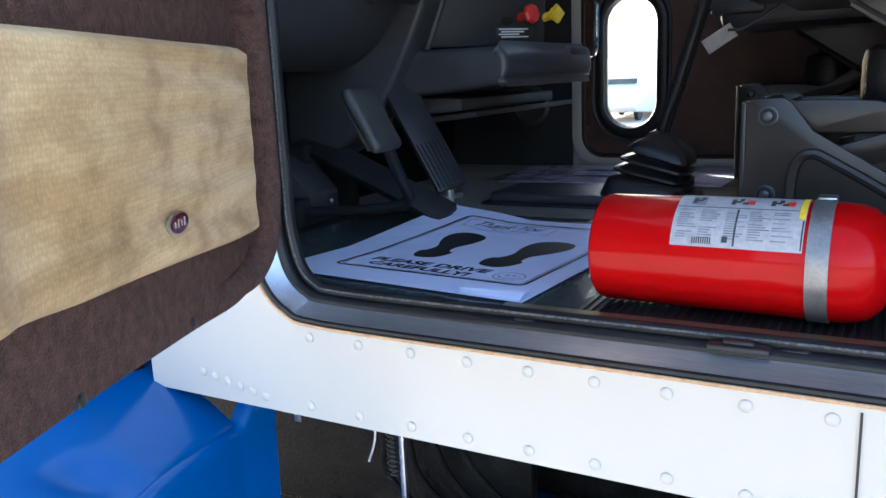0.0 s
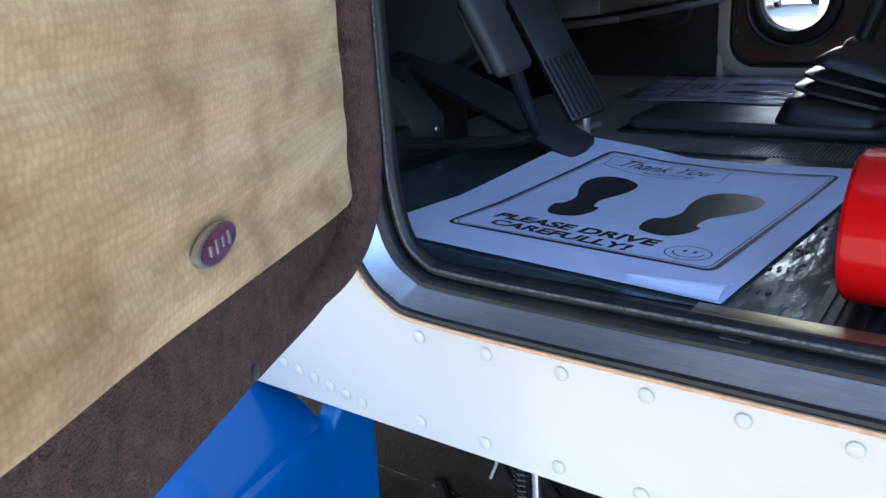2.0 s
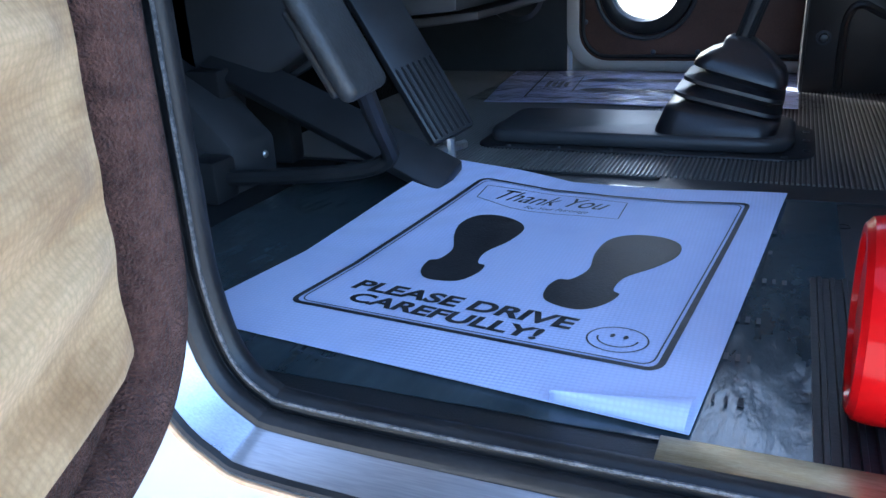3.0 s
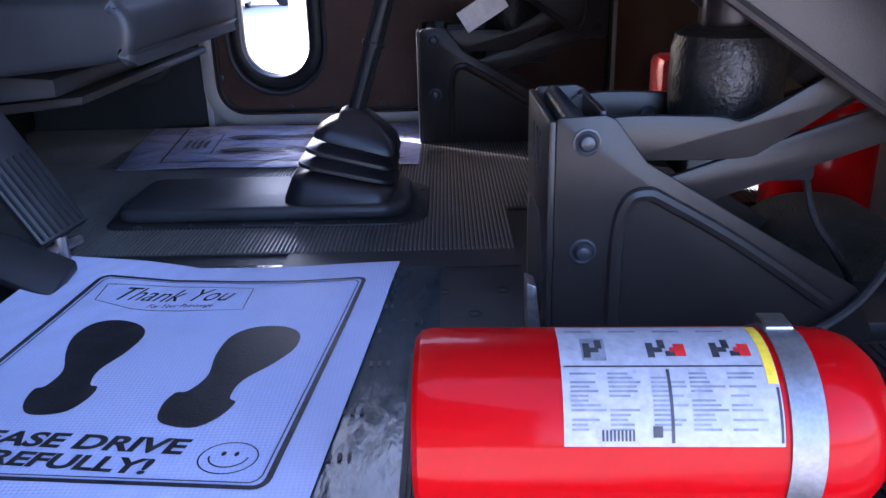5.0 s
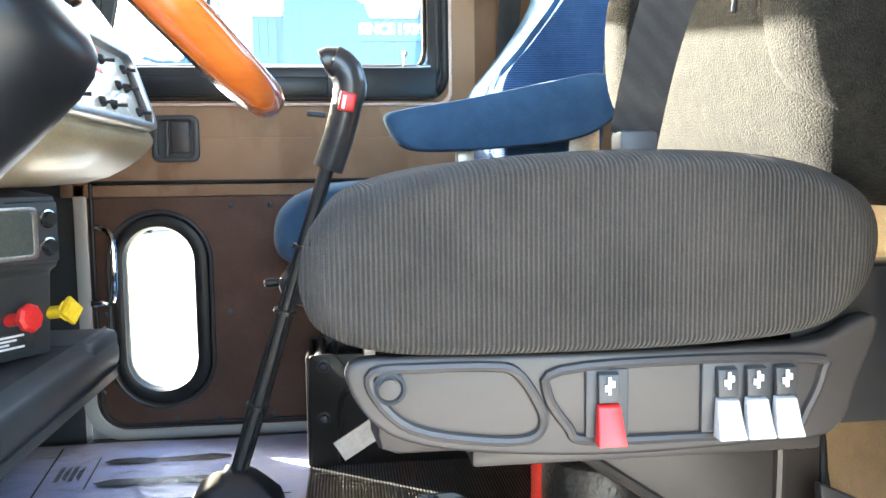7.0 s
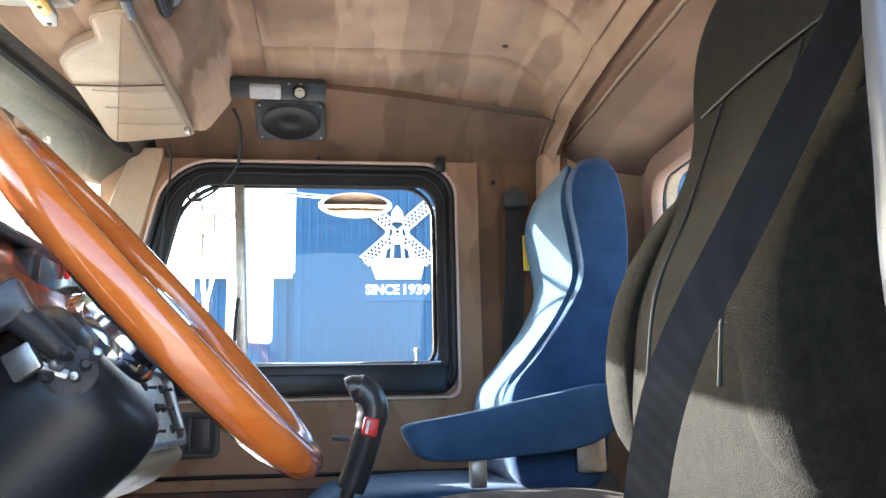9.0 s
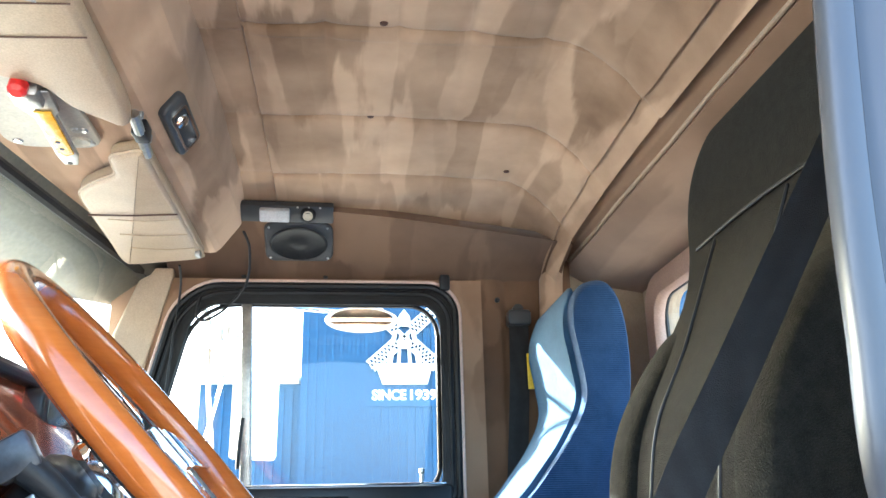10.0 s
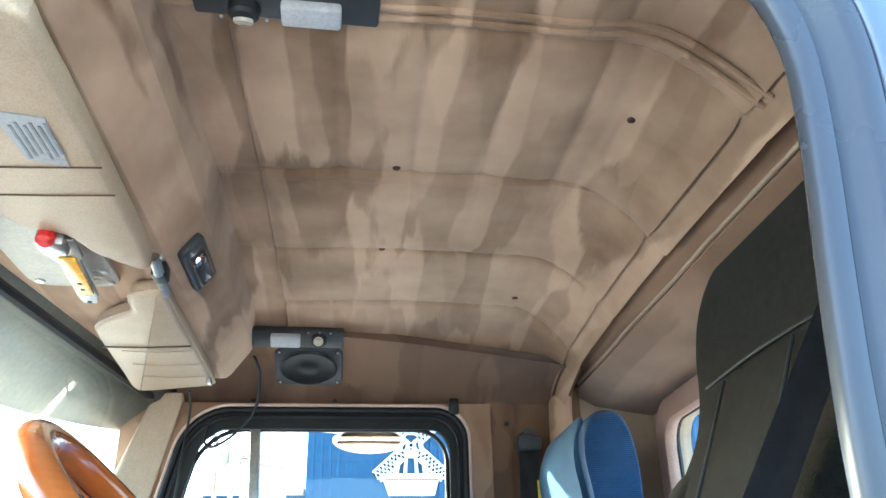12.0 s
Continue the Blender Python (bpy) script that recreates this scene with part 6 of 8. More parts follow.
for k, (x0, m_) in enumerate(((0.287, REDPL), (0.381, WHITEPL), (0.4045, WHITEPL), (0.428, WHITEPL))):
    part("rocker_switch", flared([(0.373, 0.409), (0.360, 0.409), (0.364, 0.418), (0.370, 0.437), (0.376, 0.439)], x0, x0 + 0.0205), m_, sp, ("red" if k == 0 else "white") + " rocker paddle")
    part("rocker_top", prism([(0.376, 0.439), (0.370, 0.440), (0.372, 0.461), (0.378, 0.463)], "x", x0 + 0.002, x0 + 0.0185, 0.001), BLACKP, sp)
    part("rocker_symbol", join(bx((x0 + 0.0085, 0.3685, 0.4465), (x0 + 0.0110, 0.3705, 0.460), 0.0004), bx((x0 + 0.006, 0.3685, 0.449), (x0 + 0.0083, 0.3705, 0.454), 0.0004), bx((x0 + 0.0112, 0.3685, 0.452), (x0 + 0.0138, 0.3705, 0.457), 0.0004)), SIGNW, sp, smooth=0)
cush = closed2([(0.068, 0.545), (0.080, 0.578), (0.118, 0.602), (0.20, 0.622), (0.31, 0.630), (0.42, 0.627), (0.49, 0.612), (0.528, 0.585), (0.535, 0.545), (0.515, 0.505), (0.47, 0.482), (0.36, 0.473), (0.22, 0.472), (0.13, 0.476), (0.083, 0.492), (0.068, 0.518)], 5)
part("cushion", pillow(cush, "y", 0.372, 0.905, 0.055, 8), RIBGREY, ds, "plump grey corduroy cushion", smooth=60)
part("cushion_piping", tube([(a, 0.402, b + 0.001) for a, b in closed2([(0.078, 0.56), (0.115, 0.592), (0.20, 0.613), (0.31, 0.622), (0.42, 0.619), (0.49, 0.604), (0.52, 0.57), (0.50, 0.60), (0.42, 0.617), (0.31, 0.620), (0.20, 0.611), (0.115, 0.590)], 3)], 0.003, 6, True), DARKC, ds)
back = closed2([(0.50, 0.62), (0.472, 0.70), (0.472, 0.78), (0.492, 0.89), (0.545, 1.00), (0.600, 1.10), (0.622, 1.18), (0.630, 1.27), (0.645, 1.34), (0.675, 1.40), (0.72, 1.435), (0.775, 1.425), (0.815, 1.36), (0.81, 1.2), (0.79, 1.0), (0.75, 0.75), (0.68, 0.60), (0.58, 0.58)], 5)
part("backrest", pillow(back, "y", 0.405, 0.865, 0.06, 8), DARKC, ds, "tall charcoal cloth backrest", smooth=60)
for y0, y1 in ((0.392, 0.47), (0.80, 0.88)):
    part("bolster", pillow(closed2([(0.475, 0.68), (0.452, 0.78), (0.470, 0.89), (0.52, 0.985), (0.575, 1.05), (0.62, 1.06), (0.68, 1.0), (0.70, 0.85), (0.68, 0.70), (0.58, 0.62)], 5), "y", y0, y1, 0.035, 6), DARKC, ds, "charcoal side bolster", smooth=60)
for pts in ([(0.622, 0.45, 1.18), (0.618, 0.64, 1.183), (0.622, 0.82, 1.18)], [(0.615, 0.53, 1.17), (0.545, 0.53, 1.0), (0.492, 0.53, 0.89), (0.470, 0.53, 0.76)], [(0.615, 0.74, 1.17), (0.545, 0.74, 1.0), (0.492, 0.74, 0.89), (0.470, 0.74, 0.76)]):
    part("seam", tube(smooth_path([Vector(p) - Vector((0.002, 0, 0)) for p in pts], 6), 0.0025, 6), BLACK, ds)
part("recline_cover", prism(closed2([(0.55, 0.50), (0.56, 0.62), (0.60, 0.68), (0.66, 0.66), (0.68, 0.55), (0.66, 0.44), (0.58, 0.42)], 4), "y", 0.375, 0.40, 0.006), BLACK, ds, "dark plastic recliner cover", smooth=50)

bl = thing("seat_belt", (0.45, 0.40, 0.66), "black webbing shoulder belt across the driver's seat", "seat belt")


def strap(pts, w, side):
    bm = bmesh.new()
    s = Vector(side).normalized() * w / 2
    rows = [[bm.verts.new(Vector(p) + s), bm.verts.new(Vector(p) - s)] for p in smooth_path(pts, 8)]
    for u, v in zip(rows, rows[1:]):
        bm.faces.new((u[0], u[1], v[1], v[0]))
    bmesh.ops.solidify(bm, geom=bm.faces[:], thickness=0.0014)
    return bm


part("webbing", strap([(0.80, 0.36, 1.46), (0.715, 0.378, 1.335), (0.612, 0.380, 1.194), (0.525, 0.380, 1.056), (0.437, 0.380, 0.912), (0.372, 0.390, 0.80), (0.347, 0.41, 0.72), (0.335, 0.43, 0.635)], 0.042, (0.86, -0.1, -0.5)), BELT, bl)

part("top_anchor", bx((0.775, 0.34, 1.43), (0.83, 0.385, 1.47), 0.008), BLACKP, bl, "black belt guide")
part("floor_end", bx((0.32, 0.418, 0.60), (0.352, 0.442, 0.645), 0.004), BLACKP, bl)

ps = thing("passenger_seat", (0.25, 1.46, 0.0), "blue ribbed cloth passenger seat with a folding armrest", "seat")
suspension(ps, 1.44, 1.63, -0.155, 0.0)
pc = closed2([(-0.028, 0.50), (-0.012, 0.555), (0.05, 0.59), (0.2, 0.602), (0.40, 0.60), (0.48, 0.57), (0.49, 0.50), (0.44, 0.46), (0.2, 0.445), (0.05, 0.445), (-0.01, 0.46)], 5)
part("cushion", pillow(pc, "y", 1.225, 1.665, 0.05, 8), BLUEF, ps, "blue cloth cushion", smooth=60)
part("seat_pan", join(bx((0.0, 1.25, 0.372), (0.46, 1.64, 0.44), 0.02), bx((-0.02, 1.24, 0.40), (0.10, 1.65, 0.435), 0.012)), BLACKP, ps, "black seat pan")
part("front_knob", turned((-0.02, 1.26, 0.42), (-1, -0.3, 0), [(0, 0), (0.008, 0), (0.009, 0.02), (0.006, 0.026), (0, 0.028)], 12), BLACK, ps)
pb = closed2([(0.40, 0.60), (0.375, 0.75), (0.43, 0.83), (0.495, 0.915), (0.538, 1.00), (0.534, 1.08), (0.522, 1.16), (0.528, 1.21), (0.555, 1.245), (0.60, 1.25), (0.628, 1.21), (0.64, 1.12), (0.632, 1.0), (0.592, 0.89), (0.572, 0.79), (0.555, 0.60)], 5)
part("backrest", pillow(pb, "y", 1.215, 1.64, 0.035, 8), BLUEC, ps, "blue ribbed backrest with integral headrest", smooth=60)
pf = closed2([(0.395, 0.62), (0.370, 0.755), (0.424, 0.835), (0.488, 0.92), (0.530, 1.005), (0.526, 1.08), (0.514, 1.16), (0.52, 1.212), (0.545, 1.235), (0.56, 1.0), (0.50, 0.75)], 5)
part("back_facing", pillow(pf, "y", 1.26, 1.60, 0.03, 6), BLUEF, ps, "lighter blue backrest facing", smooth=60)
ar = closed2([(0.172, 0.712), (0.178, 0.690), (0.20, 0.660), (0.25, 0.650), (0.38, 0.655), (0.50, 0.668), (0.565, 0.695), (0.590, 0.730), (0.580, 0.768), (0.545, 0.785), (0.45, 0.768), (0.30, 0.738), (0.20, 0.722)], 5)
part("armrest", pillow(ar, "y", 1.165, 1.222, 0.018, 6), BLUEF, ps, "blue padded folding armrest", smooth=60)
part("armrest_link", bx((0.50, 1.20, 0.62), (0.56, 1.235, 0.72), 0.008), STEEL, ps)
part("armrest_stop", bx((0.30, 1.20, 0.60), (0.33, 1.23, 0.66), 0.004), STEEL, ps)
part("back_frame", bx((0.52, 1.24, 0.40), (0.60, 1.62, 0.62), 0.02), BLACKP, ps)
b2 = thing("seat_belt", (0.5, 1.6, 0.7), "black seat belt hanging from the passenger door post", "seat belt")
part("webbing", strap([(0.50, 1.64, 1.27), (0.495, 1.645, 1.1), (0.482, 1.645, 0.92), (0.47, 1.65, 0.75), (0.46, 1.655, 0.45)], 0.05, (1, -0.1, 0)), BELT, b2)
part("anchor", join(bx((0.47, 1.62, 1.245), (0.53, 1.668, 1.285), 0.008), turned((0.50, 1.66, 1.29), (0, -1, 0), [(0, 0), (0.014, 0), (0.014, 0.02), (0, 0.022)], 14)), BLACKP, b2)
part("warning_tag", bx((0.512, 1.622, 1.08), (0.528, 1.626, 1.17), 0.001), YELPL, b2, "small yellow tag")

# things behind the seats
rx = thing("red_bottle", (0.54, 0.86, 0.0), "red pressure bottle on the floor behind the driver's seat", "bottle")
part("body", lathe([(0, 0), (0.07, 0), (0.075, 0.01), (0.075, 0.16), (0.06, 0.19), (0.02, 0.20), (0.02, 0.22), (0, 0.22)], 28, Matrix.Translation((0.60, 0.88, 0.0))), REDP, rx)
r2 = thing("red_box", (0.40, 1.05, 0.0), "red plastic safety kit box behind the seats", "box")
part("body", bx((0.40, 1.00, 0.0), (0.50, 1.08, 0.23), 0.012), REDPL, r2)
part("label", bx((0.42, 0.996, 0.17), (0.45, 0.9995, 0.185)), YELPL, r2, smooth=0)
ho = thing("air_hoses", (0.55, 0.5, 0.0), "black air hoses with brass fittings behind the seat", "hose")
part("hose", tube(smooth_path([(0.43, 0.50, 0.012), (0.48, 0.50, 0.05), (0.52, 0.50, 0.12), (0.545, 0.50, 0.175), (0.56, 0.51, 0.25), (0.57, 0.53, 0.34), (0.575, 0.56, 0.38)], 6), 0.006), RUBBER, ho)
part("hose", tube(smooth_path([(0.575, 0.55, 0.37), (0.575, 0.51, 0.24), (0.57, 0.50, 0.15), (0.54, 0.50, 0.10), (0.50, 0.52, 0.05), (0.46, 0.58, 0.008)], 6), 0.004), RUBBER, ho)
part("hose", tube(smooth_path([(0.44, 0.58, 0.19), (0.445, 0.55, 0.13), (0.47, 0.54, 0.09), (0.50, 0.56, 0.05), (0.52, 0.60, 0.01)], 6), 0.004), RUBBER, ho)
part("fitting", join(turned((0.533, 0.50, 0.150), (0.5, 0, 1), [(0, 0), (0.008, 0), (0.008, 0.02), (0.006, 0.022), (0.006, 0.045), (0.009, 0.047), (0.009, 0.055), (0, 0.057)], 6), turned((0.54, 0.50, 0.17), (1, 0, -0.2), [(0, 0), (0.005, 0), (0.005, 0.025), (0, 0.026)], 8)), BRASS, ho, "brass tee fitting")
sb = tagged(part("belt_bracket", prism([(0.526, 0.328), (0.66, 0.268), (0.66, 0.200), (0.533, 0.262)], "y", 0.460, 0.472, 0.003), BLACK), "black angled bracket behind the driver's seat", "bracket")
sk = tagged(part("folded_cloth", pillow(closed2([(0.46, 0.0), (0.45, 0.06), (0.50, 0.09), (0.58, 0.085), (0.62, 0.04), (0.62, 0.0)], 4), "y", 0.62, 0.78, 0.05, 5), DARKC, smooth=60), "dark folded cloth on the floor behind the seat", "cloth")
for k in range(7):
    tagged(part("floor_plug", turned((0.53 + 0.045 * (k % 4), 0.54 + 0.05 * (k // 4) + 0.01 * k, 0.0), (0, 0, 1), [(0, 0), (0.012, 0), (0.011, 0.006), (0.006, 0.009), (0, 0.009)], 8), DIRT), "dark bolt head in the cab floor", "bolt", "floor bolts")
tg = thing("paper_tag", (0.11, 0.64, 0.33), "white paper tag hanging from a wire under the seat", "tag")
part("tag", bx((-0.025, -0.001, -0.012), (0.025, 0.001, 0.012), 0.0005, 1, pose(0.112, 0.64, 0.331, 0, -32, 0)), TAGP, tg)
part("wire", tube(smooth_path([(0.125, 0.64, 0.343), (0.15, 0.635, 0.345), (0.18, 0.63, 0.362), (0.22, 0.63, 0.385)], 6), 0.0025, 6), BLACK, tg)
tagged(part("floor_bracket", prism([(0.150, 0.0), (0.166, 0.0), (0.158, 0.075), (0.148, 0.080)], "y", 0.50, 0.53, 0.002), STEEL), "bright steel bracket bolted beside the seat base", "bracket")


# ---------- gear lever ----------
gs = thing("gear_lever", (-0.10, 1.02, 0.0), "gear lever with bellows boot and grey splitter grip", "gear lever")
part("base_plate", prism(rrect(-0.455, 0.905, 0.04, 1.135, (0.05, 0.05, 0.03, 0.03), 6), "z", 0.0036, 0.0085, 0.002), BLACK, gs, "black screwed floor plate", smooth=50)
part("raised_panel", prism(rrect(-0.44, 0.925, 0.012, 1.115, (0.05, 0.05, 0.03, 0.03), 6), "z", 0.008, 0.030, 0.009, 3), BLACKP, gs, "black raised tunnel cover", smooth=60)
for a, b in ((-0.40, 0.914), (-0.32, 0.914), (-0.24, 0.914), (-0.16, 0.914), (-0.08, 0.914), (0.0, 0.916), (0.028, 0.96), (0.028, 1.02), (0.028, 1.08)):
    part("screw", turned((a, b, 0.0085), (0, 0, 1), [(0, 0), (0.0055, 0), (0.004, 0.0025), (0, 0.003)], 8), BLACK, gs)
bm, prev = bmesh.new(), None
# left, right, height at the left, height at the right, half depth: a base box, three slanted pleats and a cap
for xl, xr, zl, zr, ry in ((-0.184, -0.014, 0.030, 0.030, 0.084), (-0.183, -0.012, 0.036, 0.035, 0.084), (-0.172, -0.009, 0.064, 0.044, 0.078), (-0.168, -0.010, 0.069, 0.047, 0.074),
        (-0.144, -0.024, 0.073, 0.050, 0.060), (-0.147, -0.022, 0.077, 0.050, 0.062), (-0.161, -0.010, 0.084, 0.050, 0.071), (-0.160, -0.009, 0.089, 0.055, 0.071), (-0.132, -0.026, 0.094, 0.064, 0.052),
        (-0.135, -0.024, 0.098, 0.066, 0.054), (-0.149, -0.008, 0.104, 0.069, 0.063), (-0.148, -0.007, 0.109, 0.074, 0.063), (-0.119, -0.026, 0.113, 0.083, 0.044),
        (-0.122, -0.024, 0.117, 0.085, 0.046), (-0.137, -0.006, 0.124, 0.088, 0.055), (-0.135, -0.005, 0.130, 0.094, 0.055), (-0.116, -0.010, 0.142, 0.112, 0.046), (-0.100, -0.030, 0.147, 0.134, 0.032), (-0.096, -0.046, 0.157, 0.148, 0.026), (-0.088, -0.056, 0.161, 0.156, 0.016)):
    cx_, rx_ = (xl + xr) / 2, (xr - xl) / 2
    row = [bm.verts.new((cx_ + a, 1.02 + 0.16 * max(0, zl - 0.03) + b, zl + (zr - zl) * (a + rx_) / (2 * rx_))) for a, b in rrect(-rx_, -ry, rx_, ry, min(rx_, ry) * 0.35, 5)]
    if prev is None:
        bm.faces.new(row)
    else:
        for i in range(len(row)):
            j = (i + 1) % len(row)
            bm.faces.new((prev[i], prev[j], row[j], row[i]))
    prev = row
bm.faces.new(prev)
part("bellows", bm, surface("satin_boot_rubber", (0.012, 0.012, 0.014), (0.022, 0.022, 0.025), 0.38, scale=14, grain=260, bump=0.08, spec=0.5), gs, "black rubber bellows", smooth=55)
L0, L1 = Vector((-0.073, 1.040, 0.150)), Vector((0.082, 1.022, 0.640))
part("rod", tube([L0, L1], 0.011, 12), BLACK, gs)
for k in range(4):
    o = Vector((0.012 * math.cos(k * 1.6 + 0.4), 0.012 * math.sin(k * 1.6 + 0.4), 0))
    part("air_tube", tube(smooth_path([L0 + o, L0.lerp(L1, 0.3) + o * 1.1 + Vector((0.003 * (k % 2), 0, 0)), L0.lerp(L1, 0.65) + o * 0.9, L1 + o * 0.6], 5), 0.0032, 6), RUBBER, gs)
for t in (0.22, 0.52, 0.72):
    c = L0.lerp(L1, t)
    part("cable_tie", turned(c, L1 - L0, [(0.015, -0.003), (0.018, -0.003), (0.018, 0.003), (0.015, 0.003)], 12), BLACK, gs)
gp = part("grip", tube(smooth_path([(0.078, 1.022, 0.622), (0.094, 1.018, 0.665), (0.108, 1.014, 0.715), (0.114, 1.012, 0.745), (0.106, 1.012, 0.768), (0.088, 1.012, 0.780), (0.074, 1.012, 0.776)], 5), [0.023] * 12 + [0.025] * 8 + [0.024] * 5 + [0.020] * 5 + [0.012], 18), surface("dark_grey_grip", (0.02, 0.02, 0.022), (0.032, 0.032, 0.035), 0.35, scale=20, bump=0.05, coat=0.3), gs, "dark grey moulded grip")
part("red_switch", bx((-0.012, -0.006, -0.014), (0.012, 0.002, 0.014), 0.003, 2, pose(0.109, 0.991, 0.718, 0, 12, 0)), REDPL, gp, "red range switch")
part("white_mark", bx((-0.002, -0.0075, -0.010), (0.003, -0.005, 0.010), 0.0005, 1, pose(0.104, 0.991, 0.718, 0, 12, 0)), SIGNW, gp)
part("splitter_lever", bx((-0.028, -0.004, -0.004), (0.0, 0.004, 0.004), 0.002, 2, pose(0.078, 1.0, 0.70, 0, 5, 0)), BLACK, gp)

# ---------- pedals ----------
bp_ = thing("brake_pedal", (-0.36, 0.38, 0.14), "black brake pedal with worn rubber pad on a bent arm", "pedal")
PM = pose(-0.417, 0.450, 0.222, 0, 0, 8) @ pose(0, 0, 0, 0, -28, 0)
part("pad", join(bx((-0.011, -0.049, -0.056), (0.011, 0.049, 0.064), 0.010, 3, PM), bx((-0.022, -0.036, -0.045), (-0.012, 0.036, 0.05), 0.004, 2, PM)), surface("worn_rubber_pad", (0.02, 0.022, 0.023), (0.042, 0.045, 0.047), 0.55, scale=30, grain=200, bump=0.4), bp_, "worn grey rubber pad", smooth=50)
part("arm", tube(smooth_path([(-0.405, 0.465, 0.185), (-0.425, 0.53, 0.128), (-0.445, 0.592, 0.082), (-0.455, 0.612, 0.064), (-0.478, 0.612, 0.050), (-0.54, 0.60, 0.040), (-0.70, 0.58, 0.03)], 6), 0.011, 10), BLACK, bp_)
part("bracket", bx((-0.93, 0.55, 0.0), (-0.68, 0.60, 0.06), 0.008), BLACK, bp_)


def slab_frame(a0, a1, w):
    """Axes of a slanted plate from a0 towards a1, its width near w."""
    ax = (Vector(a1) - Vector(a0)).normalized()
    wv = Vector(w)
    wv = (wv - ax * wv.dot(ax)).normalized()
    nn = ax.cross(wv)
    return Matrix(((ax.x, wv.x, nn.x, a0[0]), (ax.y, wv.y, nn.y, a0[1]), (ax.z, wv.z, nn.z, a0[2]), (0, 0, 0, 1)))


ac = thing("accelerator_pedal", (-0.40, 0.70, 0.0), "long black ribbed accelerator pedal", "pedal")
AM = slab_frame((-0.404, 0.70, 0.072), (-0.521, 0.73, 0.241), (0.55, 0.80, 0.25))
part("treadle", bx((0.0, -0.034, -0.009), (0.30, 0.034, 0.009), 0.005, 2, AM), BLACK, ac, smooth=40)
for k in range(7):
    part("tread_rib", bx((0.004, -0.0295 + 0.0090 * k, -0.0112), (0.11, -0.0255 + 0.0090 * k, -0.0085), 0.0008, 1, AM), RUBBER, ac)
    part("tread_rib", bx((0.004, -0.0295 + 0.0090 * k, 0.0085), (0.11, -0.0255 + 0.0090 * k, 0.0112), 0.0008, 1, AM), RUBBER, ac)
part("pivot", join(bx((-0.425, 0.685, 0.0), (-0.395, 0.72, 0.022), 0.004), tube([(-0.41, 0.70, 0.015), (-0.41, 0.70, 0.07)], 0.008), tube([(-0.42, 0.68, 0.055), (-0.40, 0.73, 0.055)], 0.006)), STEEL, ac, "bare steel pivot")
tr = thing("pedal_rail", (-0.43, 0.66, 0.0), "slanted black clutch pedal plate beside the brake pedal", "pedal")
AM = slab_frame((-0.392, 0.655, 0.026), (-0.638, 0.69, 0.118), (0.45, 0.80, 0.45))
part("plate", bx((0, -0.029, -0.010), (0.42, 0.029, 0.010), 0.004, 2, AM), BLACK, tr, smooth=40)
part("support", bx((-0.80, 0.66, 0.0), (-0.74, 0.72, 0.16), 0.006), BLACK, tr)
kb = thing("kick_box", (-0.5, 0.25, 0.0), "black moulded ledge boxes along the driver's footwell side", "panel")
part("ledge", prism([(-0.97, 0.0), (-0.70, 0.0), (-0.70, 0.05), (-0.76, 0.075), (-0.97, 0.19)], "y", 0.12, 0.60, 0.008), BLACKP, kb, smooth=40)
part("ledge", prism([(-0.97, 0.0), (-0.685, 0.0), (-0.685, 0.065), (-0.74, 0.12), (-0.97, 0.26)], "y", 0.60, 0.70, 0.008), BLACKP, kb, smooth=40)
part("screw", turned((-0.684, 0.67, 0.042), (1, 0, 0), [(0, 0), (0.006, 0), (0.004, 0.003), (0, 0.0035)], 8), STEEL, kb)

# ---------- dashboard ----------
da = tagged(new("dashboard"), "black dashboard with burl wood gauge panel", "dashboard", kind="structure")
part("lower_shroud", prism(closed2([(-0.93, 0.86), (-0.93, 0.46), (-0.80, 0.34), (-0.66, 0.315), (-0.56, 0.36), (-0.49, 0.46), (-0.455, 0.60), (-0.45, 0.78), (-0.47, 0.88)], 5), "y", 0.125, 0.70, 0.01), BLACKP, da, "black curved lower shroud", smooth=50)
part("tunnel_side", prism(closed2([(-0.95, 0.90), (-0.95, 0.10), (-0.75, 0.12), (-0.60, 0.20), (-0.50, 0.34), (-0.43, 0.50), (-0.42, 0.70), (-0.45, 0.90)], 5), "y", 0.70, 0.775, 0.012), BLACKP, da, smooth=50)
part("shroud_edge", tube(smooth_path([(-0.93, 0.78, 0.10), (-0.72, 0.78, 0.13), (-0.59, 0.78, 0.21), (-0.50, 0.78, 0.34), (-0.43, 0.78, 0.50)], 6), 0.008, 8), BLACKP, da)
part("dash_body", prism([(-0.95, 0.62), (-0.46, 0.66), (-0.455, 0.93), (-0.48, 0.985), (-0.58, 1.015), (-0.95, 0.95)], "y", 0.10, 1.68, 0.015, 3), BLACKP, da, "black padded dash top", smooth=50)
part("support_leg", bx((-0.93, 0.70, 0.0), (-0.80, 0.78, 0.62), 0.01), BLACK, da)

part("burl_fascia", prism([(-0.262, 0.828), (-0.350, 0.957), (-0.47, 0.957), (-0.47, 0.828)], "y", 0.42, 1.27, 0.003), BURL, da, "red-brown burl wood fascia")
part("dash_brow", prism(closed2([(-0.338, 0.960), (-0.340, 0.971), (-0.36, 0.983), (-0.46, 0.998), (-0.60, 1.000), (-0.60, 0.962), (-0.46, 0.956), (-0.36, 0.954)], 4), "y", 0.38, 1.30, 0.006), BLACKG, da, "black padded brow over the fascia", smooth=60)

